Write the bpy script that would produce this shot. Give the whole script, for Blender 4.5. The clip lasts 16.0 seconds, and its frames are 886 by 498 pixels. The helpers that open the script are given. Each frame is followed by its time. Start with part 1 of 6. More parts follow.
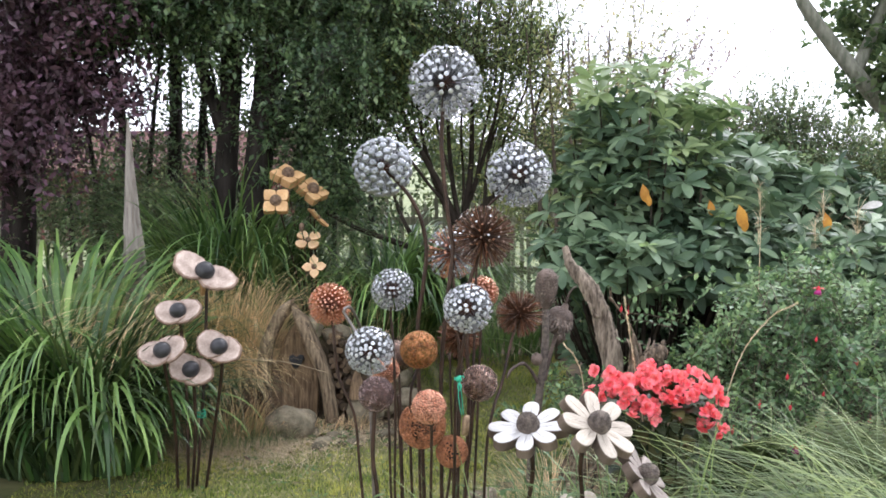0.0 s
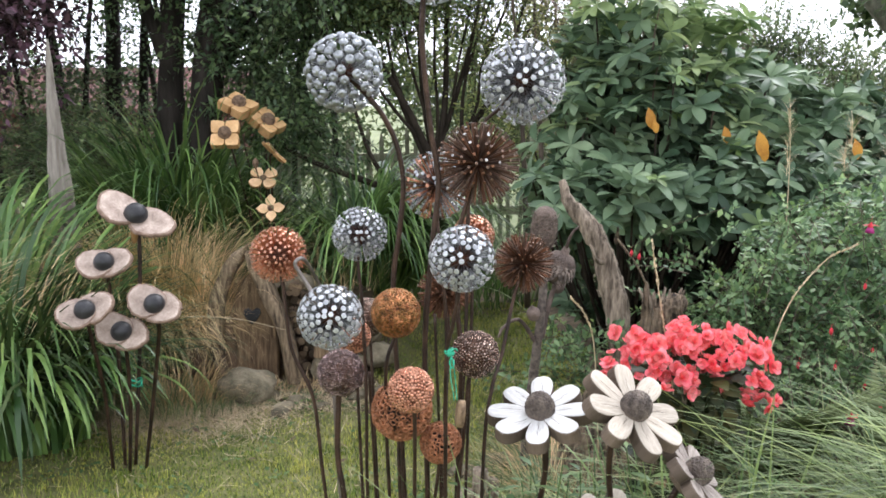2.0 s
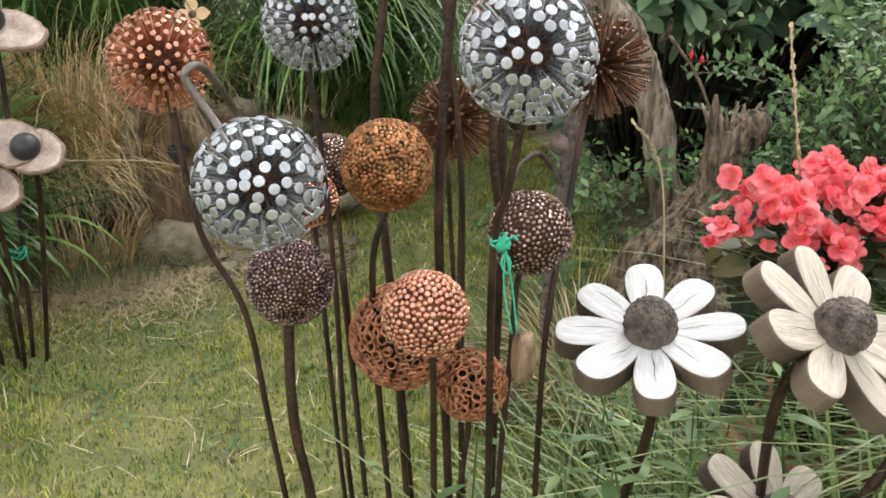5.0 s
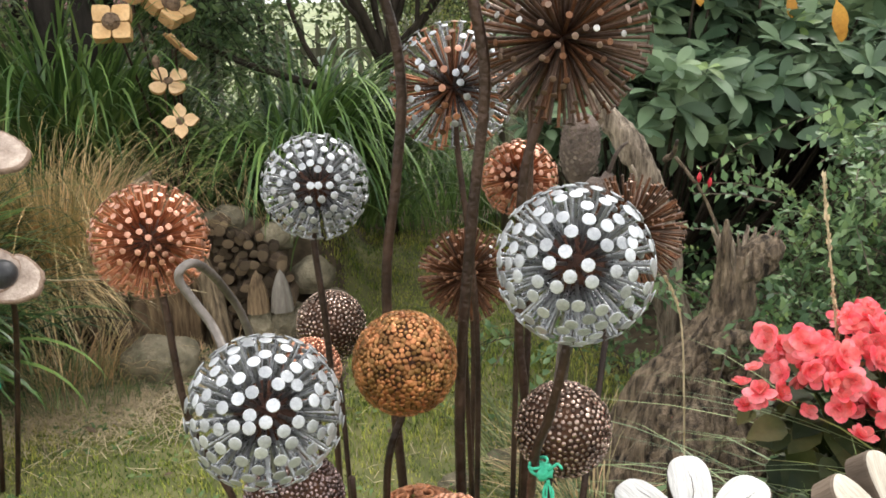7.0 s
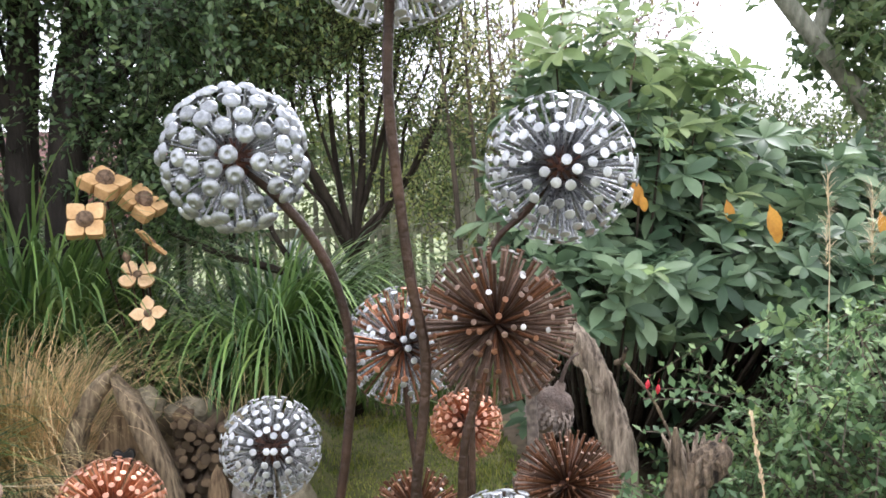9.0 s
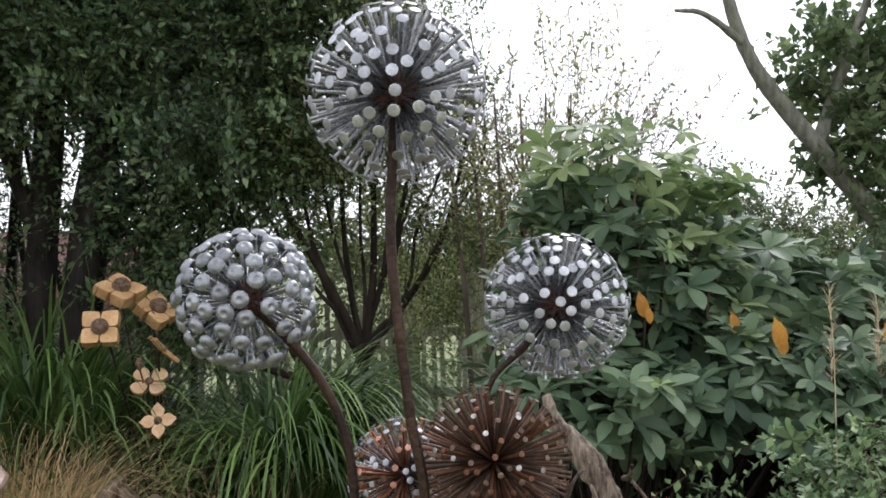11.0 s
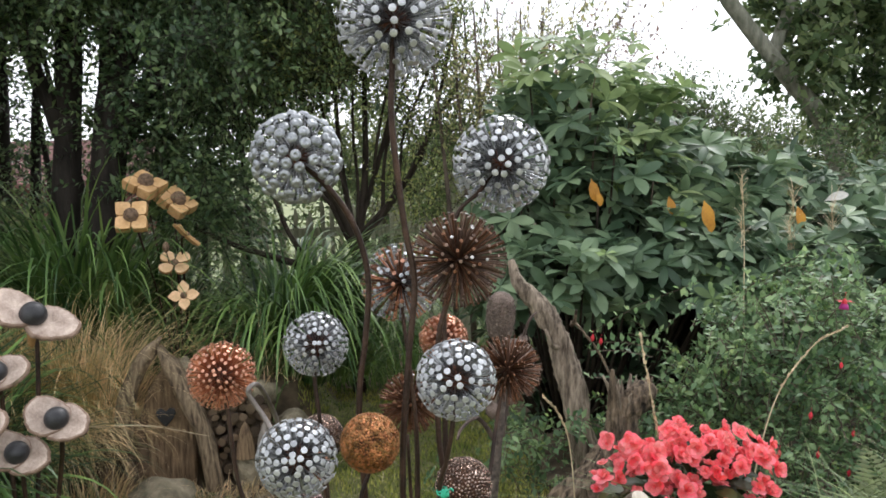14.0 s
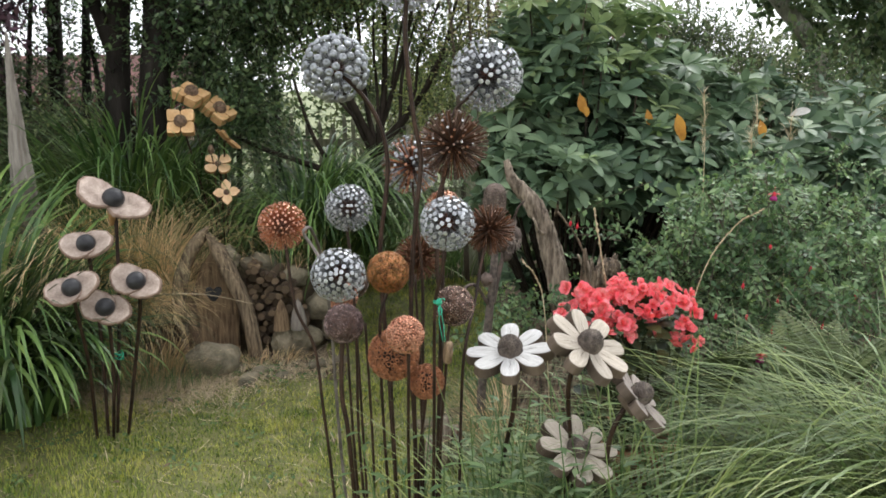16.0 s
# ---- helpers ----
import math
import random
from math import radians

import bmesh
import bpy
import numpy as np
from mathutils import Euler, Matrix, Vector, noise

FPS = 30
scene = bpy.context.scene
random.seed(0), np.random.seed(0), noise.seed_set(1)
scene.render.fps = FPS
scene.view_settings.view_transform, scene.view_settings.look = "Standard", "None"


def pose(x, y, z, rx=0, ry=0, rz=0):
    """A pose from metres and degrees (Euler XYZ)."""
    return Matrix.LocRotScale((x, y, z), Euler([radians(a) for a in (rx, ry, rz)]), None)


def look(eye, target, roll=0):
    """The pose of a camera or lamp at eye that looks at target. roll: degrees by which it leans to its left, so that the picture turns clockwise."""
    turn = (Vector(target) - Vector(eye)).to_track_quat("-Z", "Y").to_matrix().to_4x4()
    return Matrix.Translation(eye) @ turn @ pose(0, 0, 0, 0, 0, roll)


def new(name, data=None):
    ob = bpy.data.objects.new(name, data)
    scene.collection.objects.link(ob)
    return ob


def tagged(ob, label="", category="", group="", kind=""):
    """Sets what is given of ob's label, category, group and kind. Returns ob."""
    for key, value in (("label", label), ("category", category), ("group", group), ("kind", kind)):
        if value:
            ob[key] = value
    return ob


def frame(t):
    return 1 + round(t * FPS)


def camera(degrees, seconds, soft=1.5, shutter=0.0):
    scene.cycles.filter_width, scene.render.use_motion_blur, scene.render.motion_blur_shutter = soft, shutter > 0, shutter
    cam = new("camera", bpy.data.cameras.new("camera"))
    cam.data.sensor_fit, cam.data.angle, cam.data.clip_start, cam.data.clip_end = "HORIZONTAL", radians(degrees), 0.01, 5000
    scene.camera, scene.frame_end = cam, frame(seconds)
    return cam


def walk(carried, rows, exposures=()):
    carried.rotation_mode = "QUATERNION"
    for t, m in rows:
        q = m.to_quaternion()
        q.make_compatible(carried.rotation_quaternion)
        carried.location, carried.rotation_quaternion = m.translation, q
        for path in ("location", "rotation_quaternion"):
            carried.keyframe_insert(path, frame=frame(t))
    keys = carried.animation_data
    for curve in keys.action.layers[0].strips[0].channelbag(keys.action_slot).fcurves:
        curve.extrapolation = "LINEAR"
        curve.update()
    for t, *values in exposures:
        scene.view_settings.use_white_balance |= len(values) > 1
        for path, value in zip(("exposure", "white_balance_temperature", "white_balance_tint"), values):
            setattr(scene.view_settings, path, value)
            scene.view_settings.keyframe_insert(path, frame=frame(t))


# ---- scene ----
cam = camera(52.9, 16.0, 1.7)
METRES, EYE, TILT, LEAN, TURN = 3.2, 1.46, -5.5, 0.0, 0.0
ROWS = [
    (0.0, 0.0, 0.0, 0.0, 0.0, 0.0, -0.0),
    (0.5, -0.0018, 0.0417, -0.0012, -0.21, -0.33, -0.12),
    (1.0, -0.018, 0.087, 0.0028, -2.43, 0.11, 1.9),
    (1.5, -0.0219, 0.1292, -0.004, -3.49, -2.19, 1.61),
    (2.0, -0.0098, 0.1862, -0.0071, -2.06, -3.76, 0.65),
    (2.5, -0.0083, 0.2334, -0.012, -0.94, -6.28, -0.43),
    (3.0, -0.019, 0.2915, -0.015, -3.35, -7.49, 1.41),
    (3.5, -0.0285, 0.3372, -0.0223, -5.24, -10.16, 2.15),
    (3.7, -0.0273, 0.3520, -0.0234, -5.41, -11.14, 2.21),
    (4.75, -0.027, 0.4365, -0.0335, -5.25, -15.1, 2.1),
    (5.8, -0.0268, 0.4930, -0.0311, -5.06, -15.41, 1.98),
    (6.0, -0.0291, 0.497, -0.0252, -5.24, -14.64, 2.01),
    (6.5, -0.0329, 0.4999, -0.0131, -5.75, -12.27, 1.94),
    (7.0, -0.0348, 0.4983, -0.0031, -6.3, -10.31, 2.13),
    (7.5, -0.0354, 0.4936, 0.0073, -6.78, -8.06, 2.47),
    (8.0, -0.0328, 0.4865, 0.0182, -7.71, -5.51, 2.36),
    (8.5, -0.0299, 0.4791, 0.03, -8.22, -2.72, 2.38),
    (9.0, -0.0277, 0.4738, 0.0398, -8.32, -0.3, 2.36),
    (9.5, -0.0269, 0.4682, 0.0489, -8.43, 2.38, 2.28),
    (9.7, -0.0261, 0.4690, 0.0520, -8.11, 3.48, 2.36),
    (10.75, -0.0250, 0.4610, 0.0562, -7.55, 5.9, 2.2),
    (11.8, -0.0200, 0.4295, 0.0465, -6.42, 4.70, 2.02),
    (12.0, -0.0175, 0.4195, 0.0426, -5.78, 3.99, 1.73),
    (12.5, -0.0229, 0.3914, 0.0355, -5.83, 3.67, 1.76),
    (13.0, -0.0424, 0.3527, 0.0251, -7.44, 2.37, 2.33),
    (13.5, -0.0539, 0.3179, 0.0201, -8.66, 0.81, 2.82),
    (14.0, -0.0477, 0.2777, 0.0152, -8.39, 0.22, 2.43),
    (14.5, -0.04, 0.2232, 0.0085, -6.88, -0.93, 1.22),
    (15.0, -0.0453, 0.1853, 0.0035, -5.82, -1.36, 1.4),
    (15.5, -0.0575, 0.1333, -0.005, -7.0, -2.42, 1.1),
    (16.0, -0.0623, 0.0807, -0.0119, -7.24, -4.83, 1.66),
]
EXPOSURES = [(0.0, 1.17, 5950, 16), (3.5, 1.05, 6150, 12), (6.0, 1.0, 6500, 10), (7.0, 1.12, 6550, 10), (8.0, 1.3, 6350, 12), (9.0, 1.44, 6050, 16), (9.7, 1.17, 6050, 16), (11.8, 0.36, 6150, 16), (12.1, 0.42, 6150, 16), (12.5, 0.58, 6150, 15), (14.0, 0.77, 6200, 12), (15.0, 0.77, 6250, 11), (16.0, 0.7, 6250, 11)]
walk(cam, [(t, pose(0, 0, EYE, TILT, LEAN, TURN) @ pose(METRES * x, METRES * y, METRES * z, 90 + pitch, roll, yaw)) for t, x, y, z, yaw, pitch, roll in ROWS], EXPOSURES)

# ---- light: a bright overcast sky ----
world = bpy.data.worlds.new("overcast_sky")
scene.world = world
world.use_nodes = True
wn, wl = world.node_tree.nodes, world.node_tree.links
sky = wn.new("ShaderNodeTexSky")
sky.sky_type, sky.sun_disc = "NISHITA", False
sky.sun_elevation, sky.sun_rotation = radians(48), radians(30)
sky.air_density, sky.dust_density, sky.ozone_density = 1.0, 1.0, 1.0
grey = wn.new("ShaderNodeHueSaturation")
grey.inputs["Saturation"].default_value = 0.12
wl.new(sky.outputs["Color"], grey.inputs["Color"])
cloud = wn.new("ShaderNodeMixRGB")
cloud.inputs["Fac"].default_value, cloud.inputs["Color2"].default_value = 0.6, (9.0, 9.1, 9.2, 1)
wl.new(grey.outputs["Color"], cloud.inputs["Color1"])
wl.new(cloud.outputs["Color"], wn["Background"].inputs["Color"])
wn["Background"].inputs["Strength"].default_value = 0.15
sun = new("sun", bpy.data.lights.new("sun", "SUN"))
sun.data.energy, sun.data.angle, sun.data.color = 1.3, radians(25), (1.0, 0.97, 0.92)
sun.matrix_world = look((3.0, 5.2, 6.7), (0, 0, 0))

# ---- materials ----


def mat(name, dark, light, scale=12.0, rough=0.6, metal=0.0, bump=0.15, island=0.0, objrand=0.0, trans=0.0, spec=0.4,
        hue=0.0, stretch=(1, 1, 1), fine=6.0, coat=0.0):
    """Two-scale procedural surface: a broad mottling between two colours, fine grain, relief, and variation from piece to piece."""
    m = bpy.data.materials.new(name)
    m.use_nodes = True
    n, k = m.node_tree.nodes, m.node_tree.links
    b = n["Principled BSDF"]
    tc, mp = n.new("ShaderNodeTexCoord"), n.new("ShaderNodeMapping")
    mp.inputs["Scale"].default_value = stretch
    k.new(tc.outputs["Object"], mp.inputs["Vector"])
    n1, n2 = n.new("ShaderNodeTexNoise"), n.new("ShaderNodeTexNoise")
    n1.inputs["Scale"].default_value, n1.inputs["Detail"].default_value = scale, 5
    n2.inputs["Scale"].default_value, n2.inputs["Detail"].default_value = scale * fine, 3
    for q in (n1, n2):
        k.new(mp.outputs["Vector"], q.inputs["Vector"])
    ramp = n.new("ShaderNodeValToRGB")
    ramp.color_ramp.elements[0].position, ramp.color_ramp.elements[1].position = 0.32, 0.68
    ramp.color_ramp.elements[0].color, ramp.color_ramp.elements[1].color = (*dark, 1), (*light, 1)
    k.new(n1.outputs["Fac"], ramp.inputs["Fac"])
    hsv = n.new("ShaderNodeHueSaturation")
    k.new(ramp.outputs["Color"], hsv.inputs["Color"])
    mr = n.new("ShaderNodeMapRange")
    mr.inputs["To Min"].default_value, mr.inputs["To Max"].default_value = 0.72, 1.28
    k.new(n2.outputs["Fac"], mr.inputs["Value"])
    value = mr.outputs["Result"]
    rnd = None
    if island:
        rnd, amount = n.new("ShaderNodeNewGeometry").outputs["Random Per Island"], island
    elif objrand:
        rnd, amount = n.new("ShaderNodeObjectInfo").outputs["Random"], objrand
    if rnd is not None:
        r2 = n.new("ShaderNodeMapRange")
        r2.inputs["To Min"].default_value, r2.inputs["To Max"].default_value = 1 - amount, 1 + amount
        k.new(rnd, r2.inputs["Value"])
        mul = n.new("ShaderNodeMath")
        mul.operation = "MULTIPLY"
        k.new(value, mul.inputs[0])
        k.new(r2.outputs["Result"], mul.inputs[1])
        value = mul.outputs["Value"]
        if hue:
            r3 = n.new("ShaderNodeMapRange")
            r3.inputs["To Min"].default_value, r3.inputs["To Max"].default_value = 0.5 + hue, 0.5 - hue
            k.new(rnd, r3.inputs["Value"])
            k.new(r3.outputs["Result"], hsv.inputs["Hue"])
    k.new(value, hsv.inputs["Value"])
    k.new(hsv.outputs["Color"], b.inputs["Base Color"])
    b.inputs["Metallic"].default_value = metal
    b.inputs["Specular IOR Level"].default_value = spec
    b.inputs["Coat Weight"].default_value = coat
    rr = n.new("ShaderNodeMapRange")
    rr.inputs["To Min"].default_value, rr.inputs["To Max"].default_value = max(0.05, rough - 0.12), min(1, rough + 0.12)
    k.new(n1.outputs["Fac"], rr.inputs["Value"])
    k.new(rr.outputs["Result"], b.inputs["Roughness"])
    if bump:
        bp = n.new("ShaderNodeBump")
        bp.inputs["Strength"].default_value, bp.inputs["Distance"].default_value = bump, 0.01
        k.new(n2.outputs["Fac"], bp.inputs["Height"])
        k.new(bp.outputs["Normal"], b.inputs["Normal"])
    if trans:
        tl, mx = n.new("ShaderNodeBsdfTranslucent"), n.new("ShaderNodeMixShader")
        k.new(hsv.outputs["Color"], tl.inputs["Color"])
        mx.inputs["Fac"].default_value = trans
        k.new(b.outputs["BSDF"], mx.inputs[1])
        k.new(tl.outputs["BSDF"], mx.inputs[2])
        k.new(mx.outputs["Shader"], n["Material Output"].inputs["Surface"])
    return m


M = dict(
    galv=mat("galvanised_steel", (0.29, 0.30, 0.315), (0.51, 0.52, 0.535), 90, 0.42, 0.65, 0.1, objrand=0.28),
    galvcup=mat("zinc_cup_washer", (0.20, 0.213, 0.225), (0.37, 0.385, 0.40), 70, 0.36, 0.65, 0.15, objrand=0.25),
    shaft=mat("dull_zinc_shaft", (0.20, 0.205, 0.215), (0.46, 0.465, 0.475), 90, 0.28, 0.95, 0.1, objrand=0.35),
    coppershaft=mat("coppered_shaft", (0.30, 0.115, 0.06), (0.58, 0.27, 0.15), 70, 0.34, 0.85, 0.15, objrand=0.25),
    rustnail=mat("rusted_nail", (0.07, 0.034, 0.02), (0.22, 0.095, 0.045), 60, 0.5, 0.45, 0.3, objrand=0.4),
    darknail=mat("brown_nail", (0.075, 0.052, 0.042), (0.21, 0.135, 0.098), 60, 0.38, 0.7, 0.2, objrand=0.4),
    # sky glints on upward nail heads, painted as a lighter metal
    brighthead=mat("sky_glint_head", (0.28, 0.265, 0.25), (0.52, 0.50, 0.48), 90, 0.35, 0.75, 0.1, objrand=0.4),
    coppernail=mat("coppered_nail", (0.31, 0.13, 0.08), (0.60, 0.32, 0.22), 70, 0.34, 0.7, 0.15, objrand=0.3),
    copperhead=mat("copper_head", (0.42, 0.17, 0.10), (0.74, 0.40, 0.27), 70, 0.28, 0.8, 0.1, island=0.25),
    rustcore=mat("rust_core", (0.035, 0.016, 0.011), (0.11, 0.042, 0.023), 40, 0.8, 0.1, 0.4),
    copperskin=mat("dull_copper_ball_skin", (0.085, 0.032, 0.018), (0.20, 0.082, 0.046), 60, 0.45, 0.6, 0.4),
    rustgap=mat("rusty_brown_ball_skin", (0.040, 0.018, 0.010), (0.115, 0.052, 0.026), 60, 0.55, 0.4, 0.4),
    # near-black, so that the shade in the ring holes is in the colour
    blackcore=mat("hole_shade_core", (0.012, 0.009, 0.008), (0.04, 0.028, 0.022), 40, 0.8, 0.1, 0.4),
    skyleaf=mat("broad_backlit_leaf", (0.07, 0.115, 0.05), (0.17, 0.235, 0.10), 1.2, 0.5, 0, 0, island=0.5, hue=0.03, trans=0.55),
    plumhead=mat("plum_brown_head", (0.12, 0.08, 0.075), (0.34, 0.25, 0.235), 80, 0.26, 0.9, 0.2, island=0.6),
    rusthead=mat("orange_rust_head", (0.16, 0.066, 0.024), (0.44, 0.21, 0.08), 50, 0.36, 0.75, 0.3, island=0.5, hue=0.012),
    darkhead=mat("dark_iron_head", (0.11, 0.068, 0.048), (0.42, 0.32, 0.27), 80, 0.22, 0.95, 0.2, island=0.7),
    ring=mat("rust_ring", (0.25, 0.095, 0.045), (0.52, 0.235, 0.12), 50, 0.5, 0.45, 0.3, objrand=0.3),
    stem=mat("brown_iron_rod", (0.020, 0.012, 0.0085), (0.072, 0.041, 0.027), 18, 0.45, 0.5, 0.35, fine=9),
    # rod iron with the sky's reflection on the crook put into a paler grey
    hookiron=mat("sky_lit_iron_rod", (0.10, 0.085, 0.075), (0.22, 0.19, 0.17), 25, 0.5, 0.5, 0.2),
    whitewood=mat("white_washed_wood", (0.51, 0.495, 0.47), (0.66, 0.65, 0.63), 8, 0.75, 0, 0.2, stretch=(1.5, 11, 1.5), fine=4),
    creamwood=mat("cream_wood", (0.35, 0.30, 0.24), (0.50, 0.44, 0.36), 8, 0.75, 0, 0.25, stretch=(1.5, 9, 1.5), fine=4, objrand=0.12),
    greywood=mat("greying_wood", (0.19, 0.155, 0.13), (0.38, 0.33, 0.29), 8, 0.8, 0, 0.35, stretch=(1.5, 9, 1.5), fine=4, objrand=0.12),
    barkwood=mat("raw_wood_edge", (0.085, 0.06, 0.042), (0.20, 0.145, 0.10), 16, 0.85, 0, 0.5),
    petaledge=mat("weathered_petal_edge", (0.045, 0.031, 0.021), (0.165, 0.122, 0.088), 12, 0.85, 0, 0.5, stretch=(1, 1, 0.3), objrand=0.25),
    seed=mat("carved_dark_centre", (0.045, 0.034, 0.028), (0.20, 0.16, 0.13), 60, 0.75, 0, 0.6),
    slice=mat("pale_wood_slice", (0.22, 0.16, 0.125), (0.48, 0.385, 0.32), 22, 0.7, 0, 0.3, objrand=0.15),
    slicerim=mat("brown_slice_rim", (0.16, 0.10, 0.07), (0.30, 0.21, 0.155), 30, 0.8, 0, 0.4),
    blackball=mat("black_ball_and_hole_shade", (0.012, 0.012, 0.014), (0.035, 0.034, 0.036), 30, 0.42, 0, 0.15),
    yellowwood=mat("honey_wood", (0.46, 0.265, 0.105), (0.68, 0.44, 0.22), 10, 0.65, 0, 0.25, objrand=0.08),
    honeyedge=mat("sawn_honey_edge", (0.27, 0.145, 0.05), (0.46, 0.27, 0.115), 14, 0.75, 0, 0.3),
    palehoney=mat("pale_honey_wood", (0.58, 0.37, 0.19), (0.78, 0.54, 0.32), 10, 0.65, 0, 0.25, objrand=0.08),
    honeycentre=mat("brown_drilled_centre", (0.075, 0.045, 0.027), (0.25, 0.165, 0.105), 60, 0.7, 0, 0.6),
    drift=mat("bleached_driftwood", (0.055, 0.038, 0.025), (0.42, 0.335, 0.25), 12, 0.85, 0, 0.9, stretch=(5, 5, 0.7), fine=4),
    stump=mat("rotten_stump_wood", (0.018, 0.012, 0.008), (0.29, 0.215, 0.145), 8, 0.9, 0, 1.0, stretch=(8, 8, 1.4), fine=4),
    obelisk=mat("weathered_grey_oak", (0.17, 0.145, 0.12), (0.32, 0.285, 0.245), 10, 0.85, 0, 0.6, stretch=(5, 5, 0.6)),
    carved=mat("carved_brown_wood", (0.055, 0.038, 0.03), (0.17, 0.125, 0.10), 22, 0.8, 0, 0.7),
    carvedlight=mat("worn_carved_edges", (0.10, 0.078, 0.064), (0.24, 0.19, 0.155), 30, 0.8, 0, 0.5, island=0.5),
    housewood=mat("birdhouse_board", (0.10, 0.062, 0.034), (0.34, 0.235, 0.135), 16, 0.8, 0, 0.6, stretch=(5, 5, 0.6)),
    roofslab=mat("split_brown_slab", (0.06, 0.04, 0.025), (0.40, 0.30, 0.19), 16, 0.85, 0, 0.8, stretch=(4, 4, 0.7)),
    log=mat("log_bark", (0.055, 0.036, 0.023), (0.19, 0.13, 0.08), 12, 0.9, 0, 0.7, objrand=0.3),
    logend=mat("log_end_grain", (0.07, 0.045, 0.026), (0.21, 0.15, 0.09), 18, 0.85, 0, 0.4, objrand=0.6),
    stone=mat("mossy_fieldstone", (0.10, 0.085, 0.052), (0.30, 0.255, 0.175), 14, 0.9, 0, 0.9, objrand=0.25),
    bark=mat("dark_bark", (0.016, 0.013, 0.011), (0.05, 0.042, 0.035), 8, 0.9, 0, 0.6, spec=0.2, stretch=(2, 2, 0.5)),
    barkfine=mat("dark_fine_bark", (0.022, 0.017, 0.013), (0.06, 0.047, 0.036), 10, 0.9, 0, 0.4, spec=0.15, stretch=(2, 2, 0.5)),
    limb=mat("brown_limb_bark", (0.06, 0.045, 0.032), (0.15, 0.115, 0.085), 14, 0.85, 0, 0.5, stretch=(2, 2, 0.6)),
    mossbark=mat("grey_green_mossy_bark", (0.13, 0.135, 0.10), (0.28, 0.275, 0.22), 14, 0.9, 0, 0.6, stretch=(2, 2, 0.6)),
    treeleaf=mat("dark_tree_leaf", (0.058, 0.105, 0.045), (0.165, 0.245, 0.10), 1.2, 0.42, 0, 0, island=0.6, hue=0.03, trans=0.45, spec=0.5),
    olive=mat("olive_fine_leaf", (0.11, 0.16, 0.05), (0.27, 0.32, 0.11), 1.5, 0.5, 0, 0, island=0.5, hue=0.04, trans=0.6),
    purple=mat("purple_leaf", (0.06, 0.032, 0.045), (0.16, 0.085, 0.105), 1.5, 0.45, 0, 0, island=0.5, hue=0.03, trans=0.3),
    pinkleaf=mat("pinkish_spray_leaf", (0.16, 0.12, 0.10), (0.32, 0.22, 0.18), 1.5, 0.6, 0, 0, island=0.4, hue=0.04, trans=0.5),
    hedge=mat("hedge_leaf", (0.085, 0.13, 0.055), (0.20, 0.255, 0.11), 1.0, 0.6, 0, 0, island=0.45, hue=0.03, trans=0.35),
    rhodo=mat("rhododendron_leaf", (0.075, 0.13, 0.07), (0.165, 0.235, 0.13), 3.0, 0.45, 0, 0.05, island=0.5, hue=0.025, trans=0.3, spec=0.3),
    # rhodo leaf again, with the sky glare on the bush's top put into the colour
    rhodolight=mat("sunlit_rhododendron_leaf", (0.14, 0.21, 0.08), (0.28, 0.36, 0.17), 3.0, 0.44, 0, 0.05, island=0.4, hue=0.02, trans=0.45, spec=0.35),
    rhodobright=mat("young_rhododendron_leaf", (0.10, 0.17, 0.05), (0.19, 0.27, 0.09), 3.0, 0.42, 0, 0.05, island=0.3, trans=0.25),
    shrubyellow=mat("yellow_green_shrub_leaf", (0.22, 0.25, 0.09), (0.44, 0.44, 0.20), 1.5, 0.5, 0, 0, island=0.5, hue=0.05, trans=0.65),
    yellowleaf=mat("dying_orange_leaf", (0.38, 0.16, 0.02), (0.55, 0.28, 0.04), 20, 0.6, 0, 0.1, trans=0.3),
    fuchsia=mat("fuchsia_leaf", (0.085, 0.16, 0.065), (0.21, 0.315, 0.14), 2.5, 0.45, 0, 0, island=0.45, hue=0.025, trans=0.35),
    fuchsialight=mat("young_fuchsia_leaf", (0.13, 0.22, 0.06), (0.26, 0.36, 0.12), 2.5, 0.45, 0, 0, island=0.3, hue=0.02, trans=0.3),
    fuchsiared=mat("fuchsia_sepal", (0.50, 0.02, 0.035), (0.75, 0.06, 0.08), 30, 0.5, 0, 0, trans=0.2),
    fuchsiapurple=mat("fuchsia_corolla", (0.34, 0.02, 0.16), (0.50, 0.05, 0.26), 30, 0.5, 0, 0, trans=0.2),
    begonia=mat("coral_begonia_petal", (0.90, 0.085, 0.115), (0.98, 0.38, 0.40), 40, 0.5, 0, 0.05, island=0.25, hue=0.012, trans=0.4),
    begonialeaf=mat("bronze_begonia_leaf", (0.018, 0.033, 0.010), (0.065, 0.066, 0.022), 12, 0.5, 0, 0.1, island=0.6, hue=0.05, trans=0.12, spec=0.2),
    fern=mat("fern_frond", (0.06, 0.09, 0.028), (0.135, 0.165, 0.058), 4, 0.55, 0, 0, island=0.35, trans=0.25),
    bladegreen=mat("bright_grass_blade", (0.055, 0.125, 0.028), (0.155, 0.25, 0.07), 2, 0.36, 0, 0, island=0.7, hue=0.025, trans=0.2),
    bladedeep=mat("deep_grass_blade", (0.055, 0.12, 0.03), (0.14, 0.22, 0.065), 2, 0.45, 0, 0, island=0.5, hue=0.025, trans=0.3),
    # shade deep inside the clumps, put into a near-black blade colour
    bladeshade=mat("shade_dark_grass_blade", (0.022, 0.045, 0.012), (0.06, 0.09, 0.028), 2, 0.6, 0, 0, island=0.5, hue=0.03, trans=0.15),
